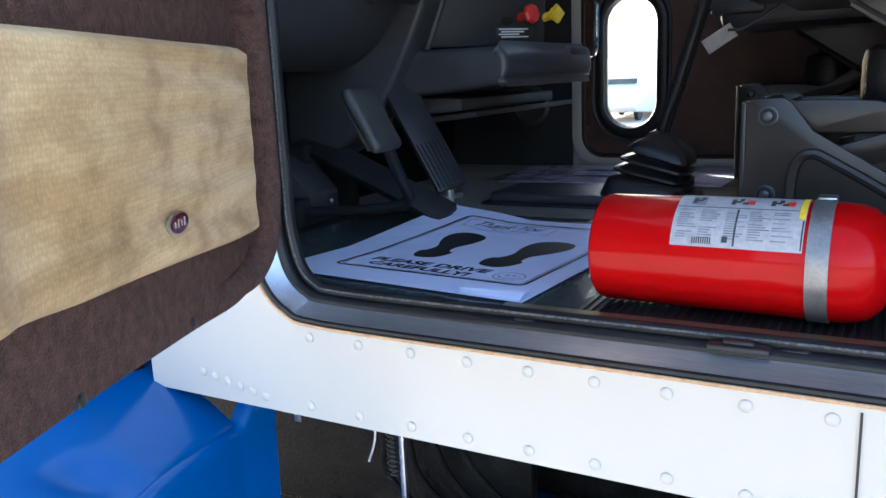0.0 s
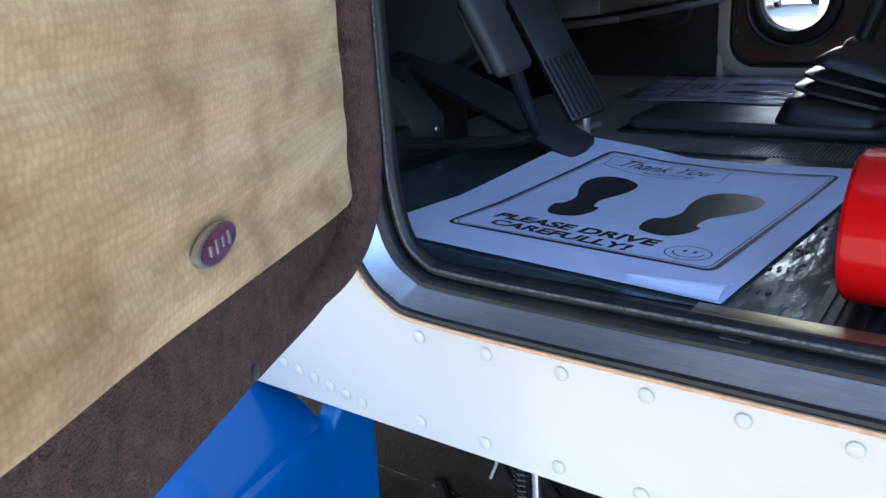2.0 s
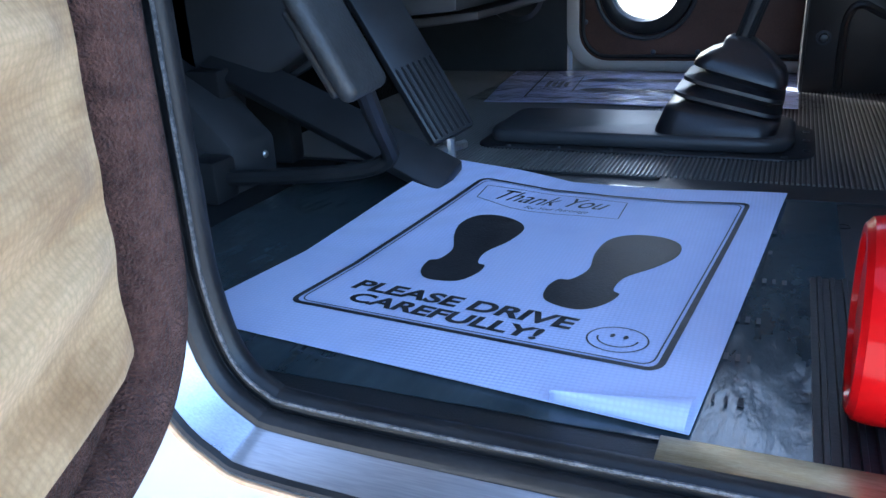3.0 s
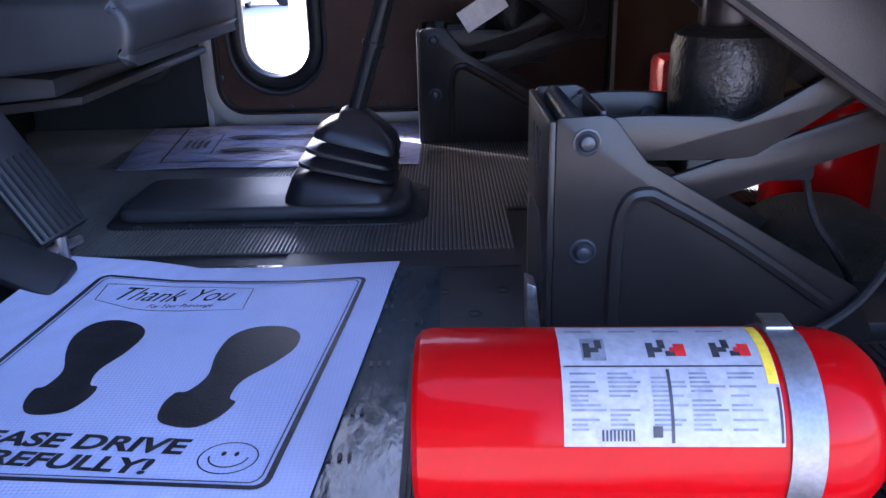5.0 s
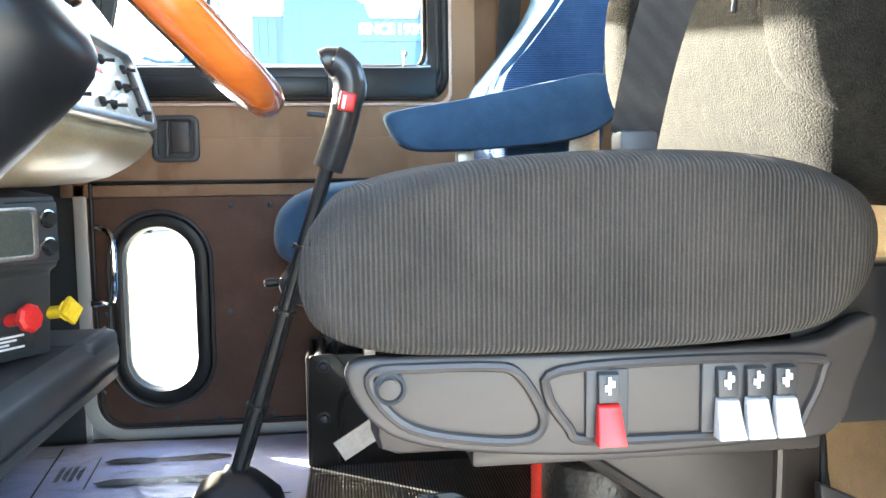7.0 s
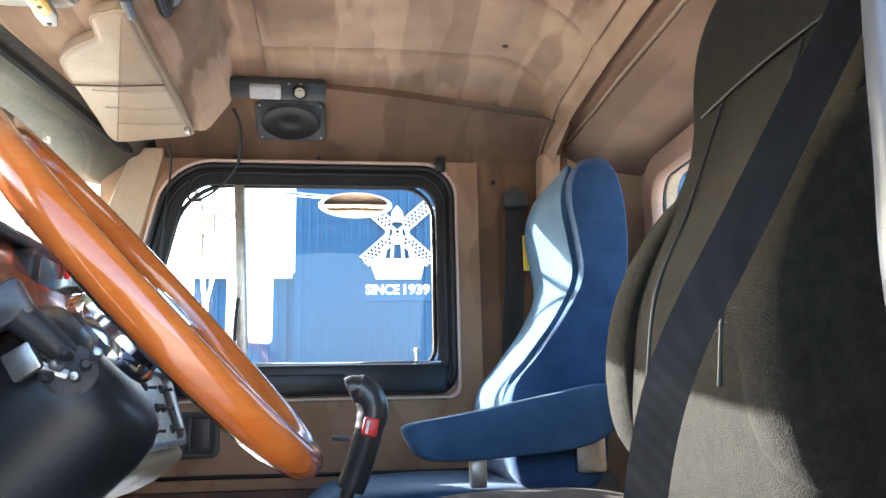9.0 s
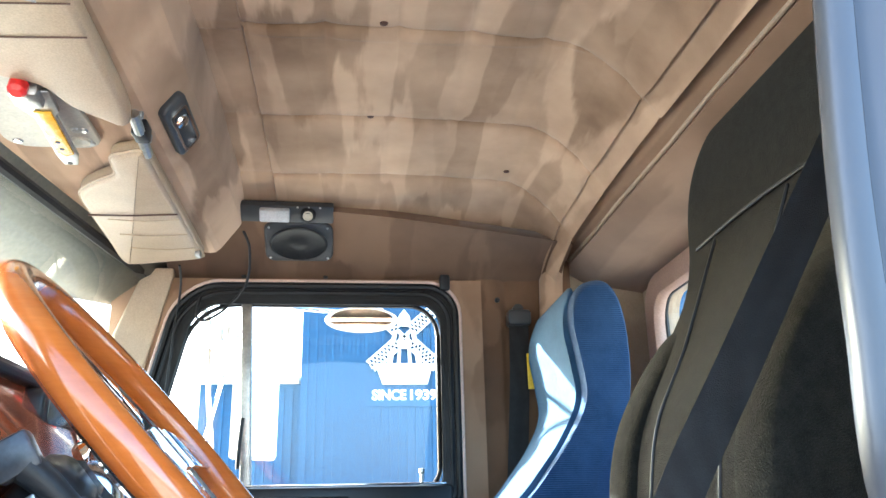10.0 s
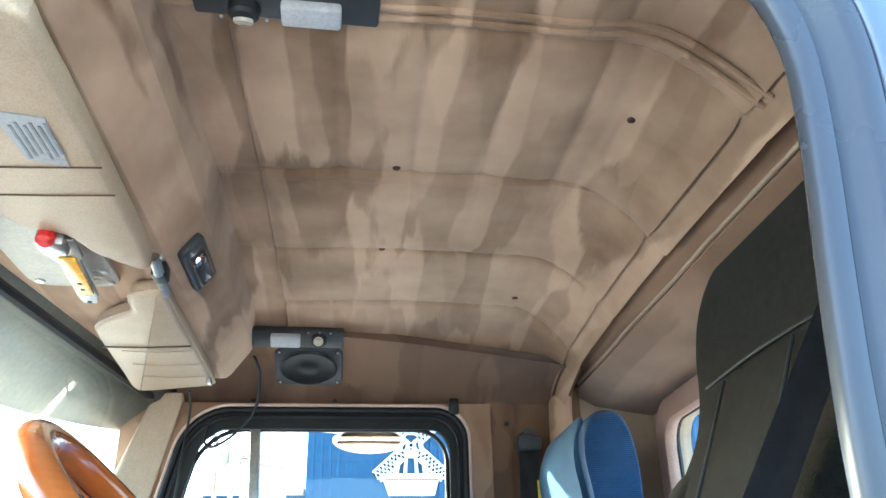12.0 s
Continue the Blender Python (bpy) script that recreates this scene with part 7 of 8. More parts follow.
# small display and a bunch of clips on the fascia
dp = thing("display_unit", (-0.34, 0.86, 0.88), "black rounded display unit on the burl fascia", "display")
part("case", prism(rrect(0.742, 0.897, 0.972, 0.955, 0.018, 5), "x", -0.355, -0.318, 0.006), BLACKG, dp, smooth=50)
part("screen", prism(rrect(0.758, 0.908, 0.880, 0.946, 0.008, 4), "x", -0.3195, -0.3165, 0.001), SCREEN, dp, "dark green-grey screen", smooth=40)
for k in range(5):
    part("button", bx((-0.3195, 0.892 + 0.014 * k, 0.910 + 0.003 * (k % 2)), (-0.314, 0.902 + 0.014 * k, 0.920 + 0.003 * (k % 2)), 0.0015), STEEL if k % 2 else BLACK, dp)
ky = thing("wire_clips", (-0.31, 0.93, 0.88), "grey wire clips with a red ribbon below the dash brow", "clip")
for k in range(4):
    part("clip", join(tube([(-0.318, 0.90 + 0.035 * k, 0.925), (-0.296, 0.893 + 0.035 * k, 0.905 - 0.010 * (k % 2))], 0.0045, 8), bx((-0.302, 0.885 + 0.035 * k, 0.889), (-0.290, 0.905 + 0.035 * k, 0.903), 0.002)), DARKZ if k % 2 else BLACK, ky)
part("ribbon", tube(smooth_path([(-0.335, 0.770, 0.990), (-0.326, 0.795, 0.994), (-0.318, 0.822, 0.972), (-0.312, 0.845, 0.930)], 5), [0.0025] * 6 + [0.004] * 10, 8), REDPL, ky, "red ribbon")
part("ribbon_knot", tube(smooth_path([(-0.342, 0.762, 0.982), (-0.338, 0.762, 1.004), (-0.330, 0.772, 1.002), (-0.330, 0.780, 0.985)], 5), 0.003, 8), SIGNW, ky)

# centre stack: radio, knobs and the padded lower duct
cs = thing("centre_stack", (-0.42, 0.92, 0.30), "black centre stack with radio and brake knobs", "console")
part("housing", prism([(-0.75, 0.36), (-0.345, 0.352), (-0.335, 0.475), (-0.318, 0.485), (-0.318, 0.588), (-0.42, 0.60), (-0.75, 0.62)], "y", 0.735, 1.032, 0.006), BLACKP, cs, smooth=40)
rad = part("radio", bx((-0.320, 0.765, 0.492), (-0.308, 1.027, 0.580), 0.004), BLACKP, cs, "black radio")
part("screen", bx((-0.3085, 0.785, 0.505), (-0.3065, 0.985, 0.567), 0.002), SCREEN, rad, "grey radio display")
part("screen_rim", ring(rrect(0.778, 0.499, 0.992, 0.573, 0.008, 3), rrect(0.786, 0.506, 0.984, 0.566, 0.005, 3), "x", -0.309, -0.3055, 0.001), STEEL, rad)
for z in (0.515, 0.555):
    part("knob", turned((-0.308, 1.008, z), (1, 0, 0), [(0, 0), (0.011, 0), (0.011, 0.006), (0.009, 0.012), (0, 0.013)], 16), BLACK, rad)
    part("knob_ring", turned((-0.308, 1.008, z), (1, 0, 0), [(0.0112, 0.0), (0.0135, 0), (0.0135, 0.003), (0.0112, 0.004)], 18), CHROME, rad)
for y, m_, nm, n_ in ((0.968, REDPL, "red octagonal brake knob", 8), (1.036, YELPL, "yellow square brake knob", 4)):
    kb_ = part("brake_knob", join(turned((-0.345, y - 0.005, 0.412), (1, 0.15, 0.14), [(0, 0), (0.0095, 0), (0.0095, 0.03), (0.016, 0.034), (0, 0.036)], 16), turned((-0.311, y, 0.4165), (1, 0.15, 0.14), [(0, 0), (0.018, 0), (0.021, 0.004), (0.021, 0.010), (0.017, 0.014), (0, 0.014)], n_)), m_, cs, nm, smooth=25)
part("knob_bezel", turned((-0.345, 0.93, 0.415), (1, 0, 0), [(0.014, 0), (0.02, 0), (0.02, 0.004), (0.014, 0.005)], 18), BLACK, cs)
pl = part("instruction_plate", bx((-0.3455, 0.90, 0.366), (-0.3415, 1.00, 0.392), 0.001), INK, cs, "black plate with white printing")
for k in range(4):
    part("print_bar", bx((-0.3418, 0.908 + 0.006 * (k % 2), 0.3865 - 0.0055 * k), (-0.3405, 0.985 - 0.012 * (k % 3), 0.3895 - 0.0055 * k)), SIGNW, pl, smooth=0)
part("lower_duct", prism(closed2([(-0.75, 0.30), (-0.70, 0.340), (-0.36, 0.346), (-0.310, 0.340), (-0.296, 0.315), (-0.302, 0.284), (-0.33, 0.272), (-0.55, 0.252), (-0.72, 0.255)], 5), "y", 0.74, 1.245, 0.014, 3), BLACKP, cs, "black padded lower duct", smooth=60)
part("duct_end", bx((-0.62, 1.10, 0.29), (-0.30, 1.252, 0.350), 0.014, 3), BLACKP, cs)
TURN = Matrix.Translation((-0.318, 1.032, 0)) @ pose(0, 0, 0, 0, 0, -33) @ Matrix.Translation((0.318, -1.032, 0))
for o_ in cs.children_recursive:
    if o_.name.split(".")[0] not in ("lower_duct", "duct_end"):
        o_.data.transform(TURN)
part("side_stay", bx((-0.95, 0.76, 0.0), (-0.70, 0.80, 0.60), 0.01), BLACK, cs)
fr = thing("under_dash_duct", (-0.55, 1.25, 0.16), "loose grey panel and black duct under the dash", "panel")
part("panel", prism([(-0.80, 0.165), (-0.42, 0.205), (-0.42, 0.217), (-0.80, 0.185)], "y", 0.85, 1.45, 0.003), GREYP, fr)
part("duct", prism([(-0.85, 0.19), (-0.44, 0.22), (-0.44, 0.245), (-0.85, 0.27)], "y", 0.82, 1.35, 0.005), BLACKP, fr)
part("round_vent", turned((-0.58, 1.50, 0.20), (0.5, -0.8, 0), [(0, -0.05), (0.055, -0.05), (0.06, 0.04), (0.045, 0.055), (0.035, 0.04), (0, 0.02)], 24), BLACKP, fr, "round black air vent")
part("prop", bx((-0.86, 0.9, 0.0), (-0.80, 1.4, 0.27), 0.006), DIRT, fr)
gh = thing("grab_handle", (-0.43, 1.62, 0.33), "thin chrome grab handle beside the porthole", "handle")
part("bar", tube(smooth_path([(-0.46, 1.675, 0.50), (-0.43, 1.63, 0.50), (-0.405, 1.61, 0.475), (-0.405, 1.61, 0.37), (-0.42, 1.63, 0.335), (-0.455, 1.675, 0.33)], 5), 0.006, 10), CHROME, gh)
part("latch_pin", turned((-0.46, 1.63, 0.335), (1, 0, 0), [(0, 0), (0.009, 0), (0.009, 0.02), (0.006, 0.03), (0, 0.03)], 12), CHROME, gh)

# sloped switch panel of the dash, its face coloured pale for the glare, with rows of toggles
tp = thing("switch_panel", (-0.30, 0.98, 0.70), "glossy dash switch panel, coloured pale for the glare, with rows of toggles", "switch panel")
PU = Vector((-0.073, 0, 0.219)).normalized()
PNV = Vector((0.219, 0, 0.073)).normalized()
PMX = Matrix(((0, PU.x, PNV.x, -0.212), (1, 0, 0, 0), (0, PU.z, PNV.z, 0.692), (0, 0, 0, 1)))
PO = rrect(0.70, 0.0, 1.24, 0.139, (0.035, 0.03, 0.02, 0.02), 6)
PI = rrect(0.712, 0.012, 1.224, 0.129, (0.026, 0.022, 0.014, 0.014), 6)
# The pale face colour stands for sun glare on the panel.
part("face", prism(PI, "z", -0.018, -0.012, 0, 2, PMX), surface("glare_pale_panel", (0.66, 0.67, 0.60), (0.76, 0.77, 0.70), 0.25, scale=6, bump=0.03, coat=0.6), tp, smooth=0)
bm = ring(PO, PI, "z", -0.02, 0.002, 0.002)
bm.transform(PMX)
part("rim", bm, STEEL, tp, "bright metal rim", smooth=40)
part("side_band", prism(rrect(1.205, 0.03, 1.223, 0.110, 0.004, 3), "z", -0.011, -0.003, 0.002, 2, PMX), GREYP, tp)
part("body", prism([(-0.75, 0.60), (-0.75, 0.826), (-0.276, 0.824), (-0.233, 0.692), (-0.222, 0.678), (-0.224, 0.666), (-0.245, 0.645), (-0.27, 0.628), (-0.30, 0.613), (-0.34, 0.604), (-0.40, 0.599)], "y", 0.70, 1.238, 0.004), surface("olive_vinyl_underside", (0.30, 0.24, 0.14), (0.38, 0.31, 0.19), 0.4, scale=7, bump=0.08, coat=0.15), tp, "glossy tan lower body", smooth=60)
random.seed(21)
for r_, v_ in enumerate((0.032, 0.070, 0.105)):
    for k in range(7):
        u_ = 0.80 + 0.062 * k + random.uniform(-0.018, 0.018)
        b0 = PMX @ Vector((u_, v_, -0.012))
        b1 = PMX @ Vector((u_ + 0.006, v_ - 0.012, 0.022))
        if k not in ((2, 5), (0, 3, 4), (0, 2, 3, 5))[r_]:
            tg_ = part("toggle", join(turned(b0, PNV, [(0, 0), (0.008, 0), (0.008, 0.004), (0.005, 0.008), (0, 0.008)], 10), tube([b0, b0.lerp(b1, 0.6)], [0.0018, 0.003], 8)), BLACK, tp, "dark toggle switch")
        if k % 3 == 1:
            part("small_label", bx((u_ - 0.014, v_ + 0.012, -0.0125), (u_ + 0.014, v_ + 0.019, -0.0113), 0, 2, PMX), REDPL if r_ else SIGNW, tp, smooth=0)

# ---------- steering wheel and column ----------
sw = thing("steering_wheel", (-0.20, 0.62, 0.80), "varnished orange wood steering wheel with chrome hub", "steering wheel")
WC = Vector((-0.138, 0.62, 0.870))
WU, WV = Vector((-0.672, 0, 0.7405)), Vector((0, 1, 0))
WN = Vector((0.7405, 0, 0.672))
part("rim", tube([WC + 0.243 * (math.cos(t) * WU + math.sin(t) * WV) for t in (2 * math.pi * i / 96 for i in range(96))], 0.0205, 16, True), ORANGEW, sw, "varnished orange wooden rim")
part("rim_band", tube([WC - WN * 0.0125 + 0.240 * (math.cos(t) * WU + math.sin(t) * WV) for t in (2 * math.pi * i / 64 for i in range(64))], 0.010, 8, True), CHROME, sw, "bright metal back ring")
for a in (90, 210, 330):
    d = math.cos(radians(a)) * WU + math.sin(radians(a)) * WV
    q = WN.cross(d)
    sm = Matrix(((d.x, q.x, WN.x, WC.x), (d.y, q.y, WN.y, WC.y), (d.z, q.z, WN.z, WC.z), (0, 0, 0, 1)))
    part("spoke", join(prism([(0.075, -0.030), (0.236, -0.021), (0.236, 0.021), (0.075, 0.030)], "z", -0.002, 0.003, 0.001, 2, sm), prism([(0.036, -0.034), (0.085, -0.029), (0.085, 0.029), (0.036, 0.034)], "z", -0.034, 0.001, 0.004, 2, sm)), CHROME, sw, "flat chrome spoke")
part("hub", turned(WC - WN * 0.050, WN, [(0, 0), (0.050, 0), (0.054, 0.006), (0.054, 0.016), (0.046, 0.024), (0.03, 0.030), (0, 0.032)], 40), CHROME, sw, "chrome hub")
sc = thing("steering_column", (-0.30, 0.62, 0.70), "black steering column shroud with stalk switches", "steering column")
cb = WC - WN * 0.070
cs_ = cb - WN * 0.33 + Vector((0.672, 0, -0.7405)) * 0.026
part("shroud", turned(cs_, WN, [(0, -0.12), (0.104, -0.12), (0.104, 0), (0.102, 0.20), (0.099, 0.265), (0.093, 0.292), (0.082, 0.308), (0.066, 0.316), (0, 0.317)], 40), BLACKG, sc, "black column shroud")
part("collar", turned(cb - WN * 0.004, WN, [(0.050, 0), (0.061, 0.001), (0.063, 0.010), (0.060, 0.015), (0.0575, 0.018), (0.0575, 0.026), (0.061, 0.030), (0.059, 0.040), (0.05, 0.042)], 40), CHROME, sc, "stepped chrome collar")
part("signal_housing", turned(Vector((-0.245, 0.560, 0.795)), WN + Vector((0, -0.15, 0.1)), [(0, -0.06), (0.036, -0.05), (0.038, 0.03), (0.034, 0.050), (0.024, 0.058), (0, 0.060)], 24), BLACKG, sc, "rounded turn signal housing", smooth=60)
part("joint_pocket", turned((-0.198, 0.531, 0.786), (0.25, -1, 0.1), [(0, -0.02), (0.026, -0.02), (0.026, 0.002), (0.020, 0.005), (0, 0.005)], 20), INK, sc)
part("stalk_arm", tube([(-0.200, 0.530, 0.800), (-0.222, 0.518, 0.822), (-0.242, 0.512, 0.838)], [0.012, 0.015, 0.017], 12), BLACK, sc, "black stalk arm")
part("stalk_paddle", bx((-0.021, -0.014, -0.020), (0.021, 0.014, 0.020), 0.004, 2, pose(-0.254, 0.510, 0.848, 0, -30, 8)), DARKZ, sc, "grey stalk paddle")
part("trailer_lever", join(tube([(-0.200, 0.528, 0.782), (-0.226, 0.515, 0.792)], 0.006, 8), bx((-0.015, -0.006, -0.015), (0.015, 0.006, 0.015), 0.003, 2, pose(-0.236, 0.514, 0.794, 0, -32, -4))), STEEL, sc, "chrome lever tip")
for k in range(6):
    p = Vector((-0.212 + 0.008 * k, 0.519, 0.780 + 0.010 * (k % 3)))
    part("lever_joint", turned(p, (0.2 * k - 0.5, -1, 0.15 * (k % 3)), [(0, 0), (0.006, 0), (0.006, 0.008), (0.004, 0.012), (0, 0.013)], 8), STEEL if k % 2 else BLACK, sc)
part("screw", turned(cb - WN * 0.05 + Vector((0.02, -0.090, -0.012)), (0.3, -1, -0.2), [(0, 0), (0.004, 0), (0.003, 0.002), (0, 0.002)], 10), STEEL, sc)
bt = WC - WN * 0.36
part("boot", tube([bt - WN * (0.02 + 0.012 * k) + Vector((0.05, -0.05, -0.05)) for k in range(16)], [0.024 if k % 2 else 0.018 for k in range(16)], 14), RUBBER, sc, "ribbed rubber boot")
part("column_jacket", tube([bt + WN * 0.02, bt - WN * 0.20], 0.05, 16), BLACKG, sc)

# ---------- overhead ----------
dl = thing("dome_lamp", (-0.09, 1.52, 1.50), "black dome lamp with white lens over the door", "lamp", "dome lamps")
DLM = Matrix.Translation((-0.09, 1.512, 1.498)) @ pose(0, 0, 0, -33, 0, 2)
part("base", bx((-0.112, -0.026, -0.010), (0.112, 0.026, 0.012), 0.005, 2, DLM), BLACKP, dl, smooth=40)
part("lens", bx((-0.066, -0.020, -0.024), (0.006, 0.016, -0.008), 0.004, 2, DLM), WHITEPL, dl, "white rectangular lens")
part("switch", turned(DLM @ Vector((0.05, -0.004, -0.012)), DLM.to_3x3() @ Vector((0, 0, -1)), [(0, 0), (0.020, 0), (0.018, 0.012), (0.014, 0.016), (0, 0.017)], 20), BLACK, dl, "round reading lamp")
part("reading_lens", turned(DLM @ Vector((0.05, -0.010, -0.026)), DLM.to_3x3() @ Vector((0, -0.4, -1)), [(0, 0), (0.013, 0), (0.011, 0.004), (0, 0.005)], 16), CREAM, dl)
for k in range(3):
    part("screw", turned(DLM @ Vector((0.025 + 0.027 * k, -0.024, -0.012)), DLM.to_3x3() @ Vector((0, 0, -1)), [(0, 0), (0.003, 0), (0.002, 0.002), (0, 0.002)], 8), STEEL, dl)
c2 = copy_thing(dl, Matrix.Translation((-0.036, 0.362, 1.534)) @ pose(0, 0, 0, 30, 0, 180))
tagged(c2, "black dome lamp with white lens over the driver's door")
spk = thing("speaker", (-0.065, 1.60, 1.45), "black oval door-header speaker under the dome lamp", "speaker")
SKM = Matrix.Translation((-0.065, 1.590, 1.453)) @ pose(0, 0, 0, 146, 0, 0)
part("frame", prism(rrect(-0.085, -0.060, 0.085, 0.060, 0.025, 5), "z", -0.008, 0.012, 0.005, 2, SKM), BLACKP, spk, smooth=50)
gr = lathe([(0.064, 0.0), (0.067, 0.005), (0.062, 0.009), (0.052, 0.006), (0.030, 0.002), (0.016, 0.004), (0.0, 0.007)], 36, Matrix.Diagonal((1.08, 0.78, 1, 1)))
gr.transform(SKM @ pose(0, 0, 0.011))
part("grille", gr, RUBBER, spk, "black oval speaker cone")
for s_, t_ in ((0.072, 0.047), (-0.072, 0.047), (0.072, -0.047), (-0.072, -0.047)):
    part("screw", turned(SKM @ Vector((s_, t_, 0.012)), SKM.to_3x3() @ Vector((0, 0, 1)), [(0, -0.004), (0.004, -0.004), (0.003, 0.002), (0, 0.002)], 8), STEEL, spk)
ml = thing("map_lamp", (-0.25, 1.03, 1.46), "chrome-edged black map lamp on the console face", "lamp")
MLM = Matrix.Translation((-0.232, 0.935, 1.437)) @ pose(0, 0, 0, 0, 125.5, 0)
part("housing", prism(rrect(-0.027, -0.080, 0.027, 0.080, 0.012, 4), "z", -0.004, 0.014, 0.005, 2, MLM), BLACKP, ml, smooth=50)
bz = part("bezel", ring(rrect(-0.019, -0.06, 0.019, 0.066, 0.01, 4), rrect(-0.014, -0.055, 0.014, 0.061, 0.008, 4), "z", 0.013, 0.018), CHROME, ml)
bz.data.transform(MLM)
part("lens", turned(MLM @ Vector((0, -0.02, 0.013)), MLM.to_3x3() @ Vector((0, 0, 1)), [(0, 0), (0.015, 0), (0.012, 0.006), (0, 0.008)], 16), MIRROR, ml)
VIS_P = closed2([(-0.278, 0.928), (-0.312, 0.930), (-0.338, 0.945), (-0.346, 0.978), (-0.352, 1.018), (-0.385, 1.045), (-0.425, 1.085), (-0.444, 1.130), (-0.452, 1.25), (-0.460, 1.40), (-0.467, 1.525), (-0.445, 1.545), (-0.36, 1.520), (-0.287, 1.495), (-0.276, 1.46), (-0.275, 1.30), (-0.275, 1.05)], 5)
vp = tagged(part("sun_visor", prism(VIS_P, "z", 1.3670, 1.4005, 0.010, 3), TANV, smooth=60), "tan padded sun visor folded under the console", "sun visor", "sun visors")
part("piping", tube([(a, b, 1.3750) for a, b in VIS_P], 0.0035, 6, True), TANV, vp, "stitched edge piping")
vd = tagged(part("sun_visor", prism(closed2([(-0.275, 0.22), (-0.42, 0.22), (-0.46, 0.30), (-0.455, 0.50), (-0.43, 0.66), (-0.37, 0.70), (-0.345, 0.76), (-0.31, 0.80), (-0.285, 0.82), (-0.268, 0.78), (-0.262, 0.55), (-0.26, 0.30)], 5), "z", 1.3650, 1.4005, 0.010, 3), TANV, smooth=60), "tan padded driver's sun visor folded under the console", "sun visor", "sun visors")
part("stitch_line", tube([(-0.262, 0.50, 1.3640), (-0.36, 0.505, 1.3635), (-0.452, 0.51, 1.3650)], 0.0012, 6), DARKBROWN, vd)
part("stitch_line", tube([(-0.264, 0.57, 1.3640), (-0.35, 0.575, 1.3635), (-0.445, 0.58, 1.3650)], 0.0012, 6), DARKBROWN, vd)
part("stitch_line", tube([(-0.277, 1.19, 1.3640), (-0.36, 1.20, 1.3635), (-0.452, 1.205, 1.3650)], 0.0018, 6), DARKBROWN, vp)
for i in range(3):
    part("crease", tube(smooth_path([(-0.280, 1.22 + 0.09 * i, 1.3640), (-0.35, 1.23 + 0.09 * i, 1.3632), (-0.42, 1.225 + 0.09 * i, 1.3645)], 4), 0.0012, 5), TANV, vp)
stk = part("sticker", prism([(-0.350, 0.385), (-0.295, 0.395), (-0.300, 0.50), (-0.345, 0.485)], "z", 1.3632, 1.3648), LABELW, vd, "white printed sticker", smooth=0)
for k in range(6):
    part("print_bar", bx((-0.300 - 0.008 * k, 0.405 + 0.006 * (k % 2), 1.3625), (-0.2965 - 0.008 * k, 0.47 + 0.006 * (k % 3), 1.3633)), GREYINK, stk, smooth=0)
for p in ((-0.272, 0.838, 1.398), (-0.277, 0.916, 1.394)):
    tagged(part("visor_clip", join(turned((p[0], p[1], p[2] - 0.012), (0, 1, -0.2), [(0, -0.02), (0.009, -0.02), (0.009, 0.025), (0.006, 0.03), (0, 0.03)], 10), bx((p[0] - 0.010, p[1] - 0.006, p[2] - 0.006), (p[0] + 0.010, p[1] + 0.006, p[2] + 0.012), 0.003)), STEEL), "small steel visor pivot clip", "clip", "visor clips")
tagged(part("visor_clip", bx((-0.286, 0.858, 1.375), (-0.262, 0.898, 1.405), 0.005), BLACK), "black visor catch on the console", "clip", "visor clips")
tagged(part("visor_clip", bx((-0.287, 1.430, 1.355), (-0.274, 1.450, 1.370), 0.003), STEEL), "small steel clip at the visor's end", "clip", "visor clips")
bk = thing("mirror_bracket", (-0.43, 0.80, 1.40), "bare grey metal bracket plate under the console", "bracket")
part("plate", prism(rrect(-0.505, 0.58, -0.352, 0.955, 0.035, 5), "z", 1.392, 1.402, 0.003), surface("grey_painted_plate", (0.40, 0.38, 0.32), (0.50, 0.47, 0.40), 0.45, scale=8, bump=0.05), bk, "grey painted plate", smooth=40)
ST = Matrix.Translation((-0.394, 0.85, 0)) @ pose(0, 0, 0, 0, 0, 4.6)
part("arm", prism([(-0.030, -0.135), (0.022, -0.135), (0.022, -0.075), (0.014, -0.06), (0.014, 0.085), (0.006, 0.118), (-0.016, 0.118), (-0.020, 0.085), (-0.018, -0.05), (-0.030, -0.075)], "z", 1.366, 1.374, 0.002, 2, ST), STEEL, bk, "slotted steel mirror arm", smooth=40)
part("amber_strip", prism([(-0.013, -0.078), (0.012, -0.078), (0.012, 0.064), (-0.002, 0.075), (-0.013, 0.060)], "z", 1.3615, 1.3655, 0.001, 2, ST), AMBER, bk, "bright amber reflecting strip")
for y_ in (0.02, 0.045, 0.10):
    part("arm_hole", turned(ST @ Vector((-0.002, y_, 1.3612)), (0, 0, -1), [(0, -0.001), (0.004, -0.001), (0.004, 0.0006), (0, 0.0006)], 10), INK, bk)
part("swivel_block", bx((-0.028, -0.150, 1.352), (0.012, -0.105, 1.392), 0.006, 2, ST), STEEL, bk)
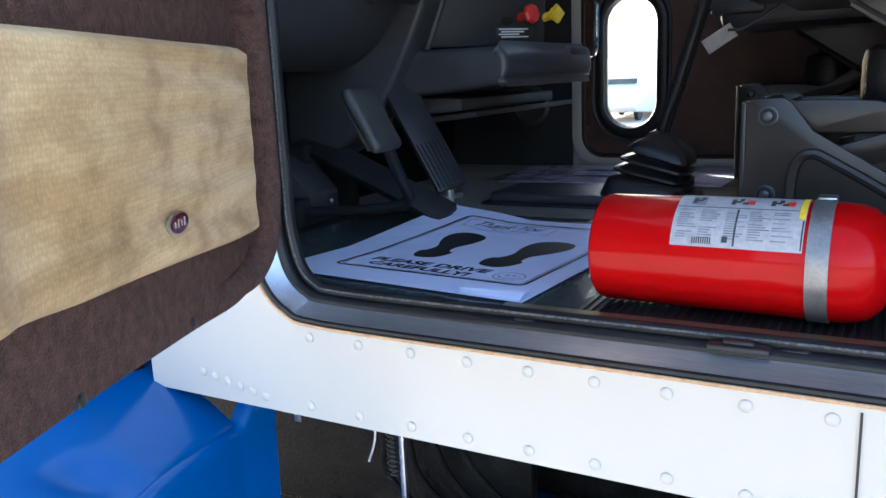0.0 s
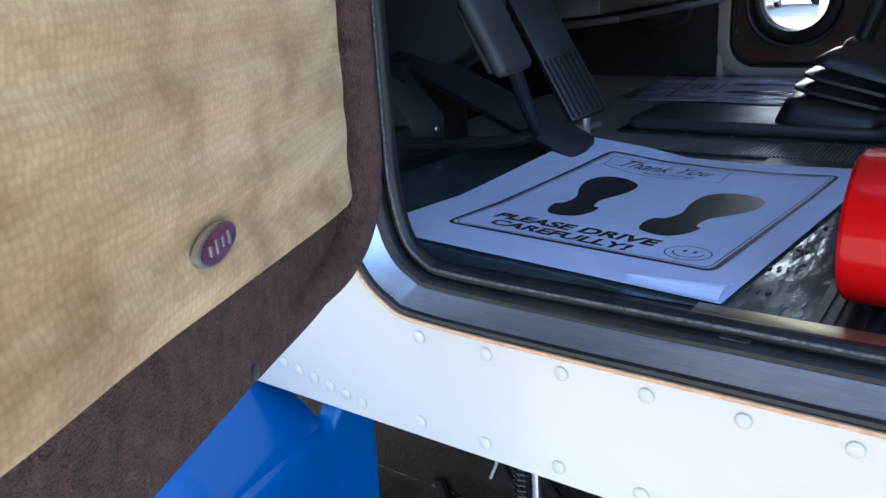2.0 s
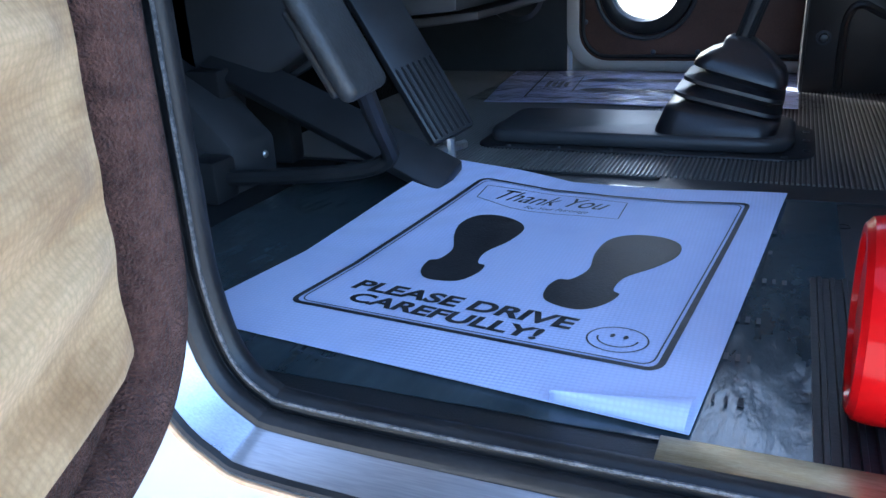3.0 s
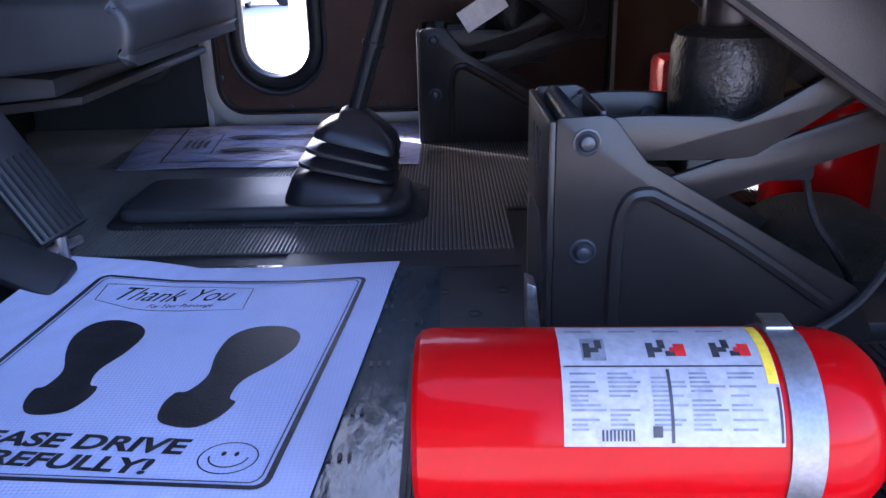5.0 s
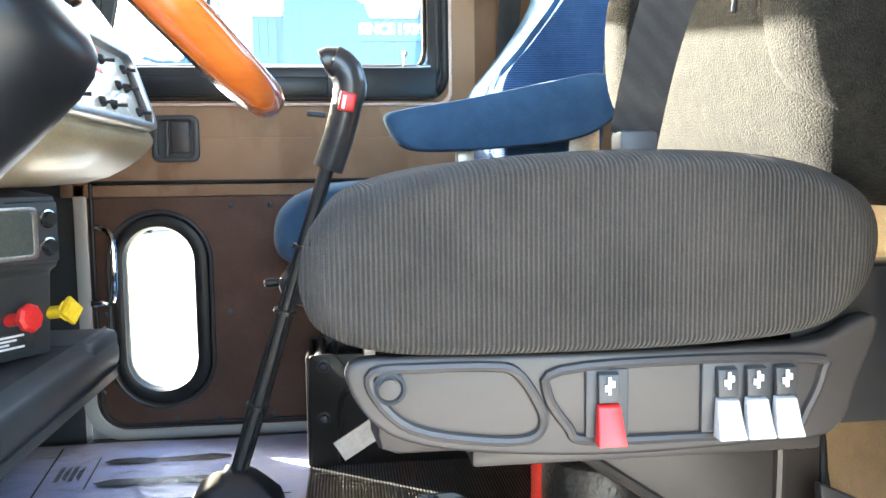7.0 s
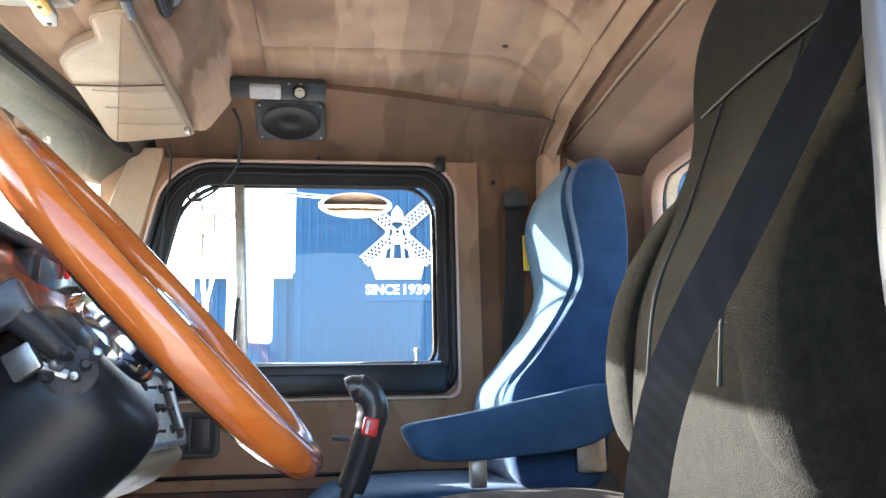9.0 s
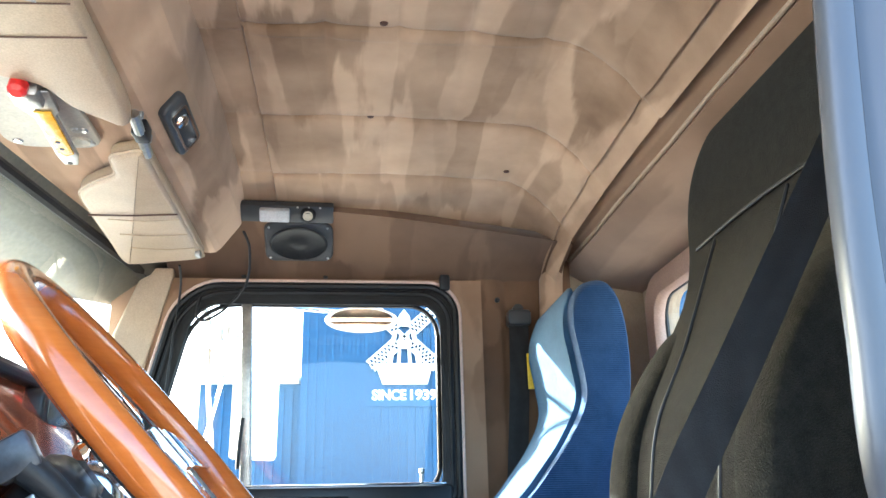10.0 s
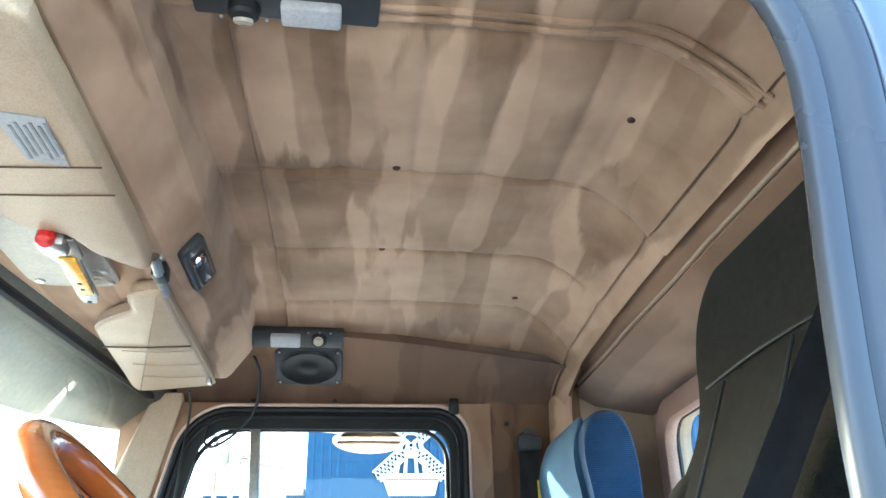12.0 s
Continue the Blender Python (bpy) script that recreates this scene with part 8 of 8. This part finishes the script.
part("red_cap", turned(ST @ Vector((-0.010, -0.155, 1.366)), (0, -0.3, -1), [(0, 0), (0.013, 0), (0.013, 0.014), (0.008, 0.020), (0, 0.020)], 12), REDPL, bk, "red knob")
for a, b in ((-0.370, 0.932), (-0.485, 0.93), (-0.485, 0.62), (-0.378, 0.885), (-0.368, 0.885)):
    part("screw", turned((a, b, 1.392), (0, 0, -1), [(0, 0), (0.009, 0), (0.007, 0.003), (0, 0.004)], 12), STEEL, bk)
part("grommet", turned((-0.382, 0.925, 1.392), (0, 0, -1), [(0.006, 0), (0.016, 0), (0.014, 0.004), (0.006, 0.004)], 16), CREAM, bk)
part("black_pod", bx((-0.505, 0.655, 1.362), (-0.480, 0.69, 1.392), 0.005), BLACK, bk)
for p in ((0.103, 1.126), (0.117, 0.793), (0.427, 1.35), (0.47, 0.60)):
    b_ = head((p[0] + 0.24) / 0.84, (p[1] - 0.22) / 1.33)
    tagged(part("ceiling_button", turned((b_[0], b_[1], b_[2] + 0.001), (0, 0, -1), [(0, 0), (0.0075, 0), (0.0065, 0.003), (0.003, 0.0045), (0, 0.0045)], 12), DARKBROWN), "small brown button in the headliner", "button", "ceiling buttons")
tagged(part("hook_catch", bx((0.298, 1.655, 1.345), (0.325, 1.685, 1.387), 0.006), BLACK), "black coat hook above the door", "hook")
wr = thing("loose_wire", (-0.2, 1.6, 1.42), "thin black wire looping over the passenger window", "wire")
part("wire", tube(smooth_path([(-0.225, 1.585, 1.50), (-0.20, 1.57, 1.465), (-0.185, 1.585, 1.42), (-0.195, 1.63, 1.35), (-0.24, 1.64, 1.29), (-0.29, 1.645, 1.258), (-0.315, 1.65, 1.27), (-0.31, 1.66, 1.32)], 8), 0.0035, 8), BLACK, wr)
part("wire", tube(smooth_path([(-0.355, 1.60, 1.385), (-0.36, 1.655, 1.34), (-0.37, 1.66, 1.2), (-0.38, 1.665, 1.0)], 6), 0.003, 8), BLACK, wr)
part("wire_end", tube(smooth_path([(-0.19, 1.668, 1.02), (-0.195, 1.668, 0.95), (-0.195, 1.668, 0.90)], 4), 0.005, 8), BLACK, wr)
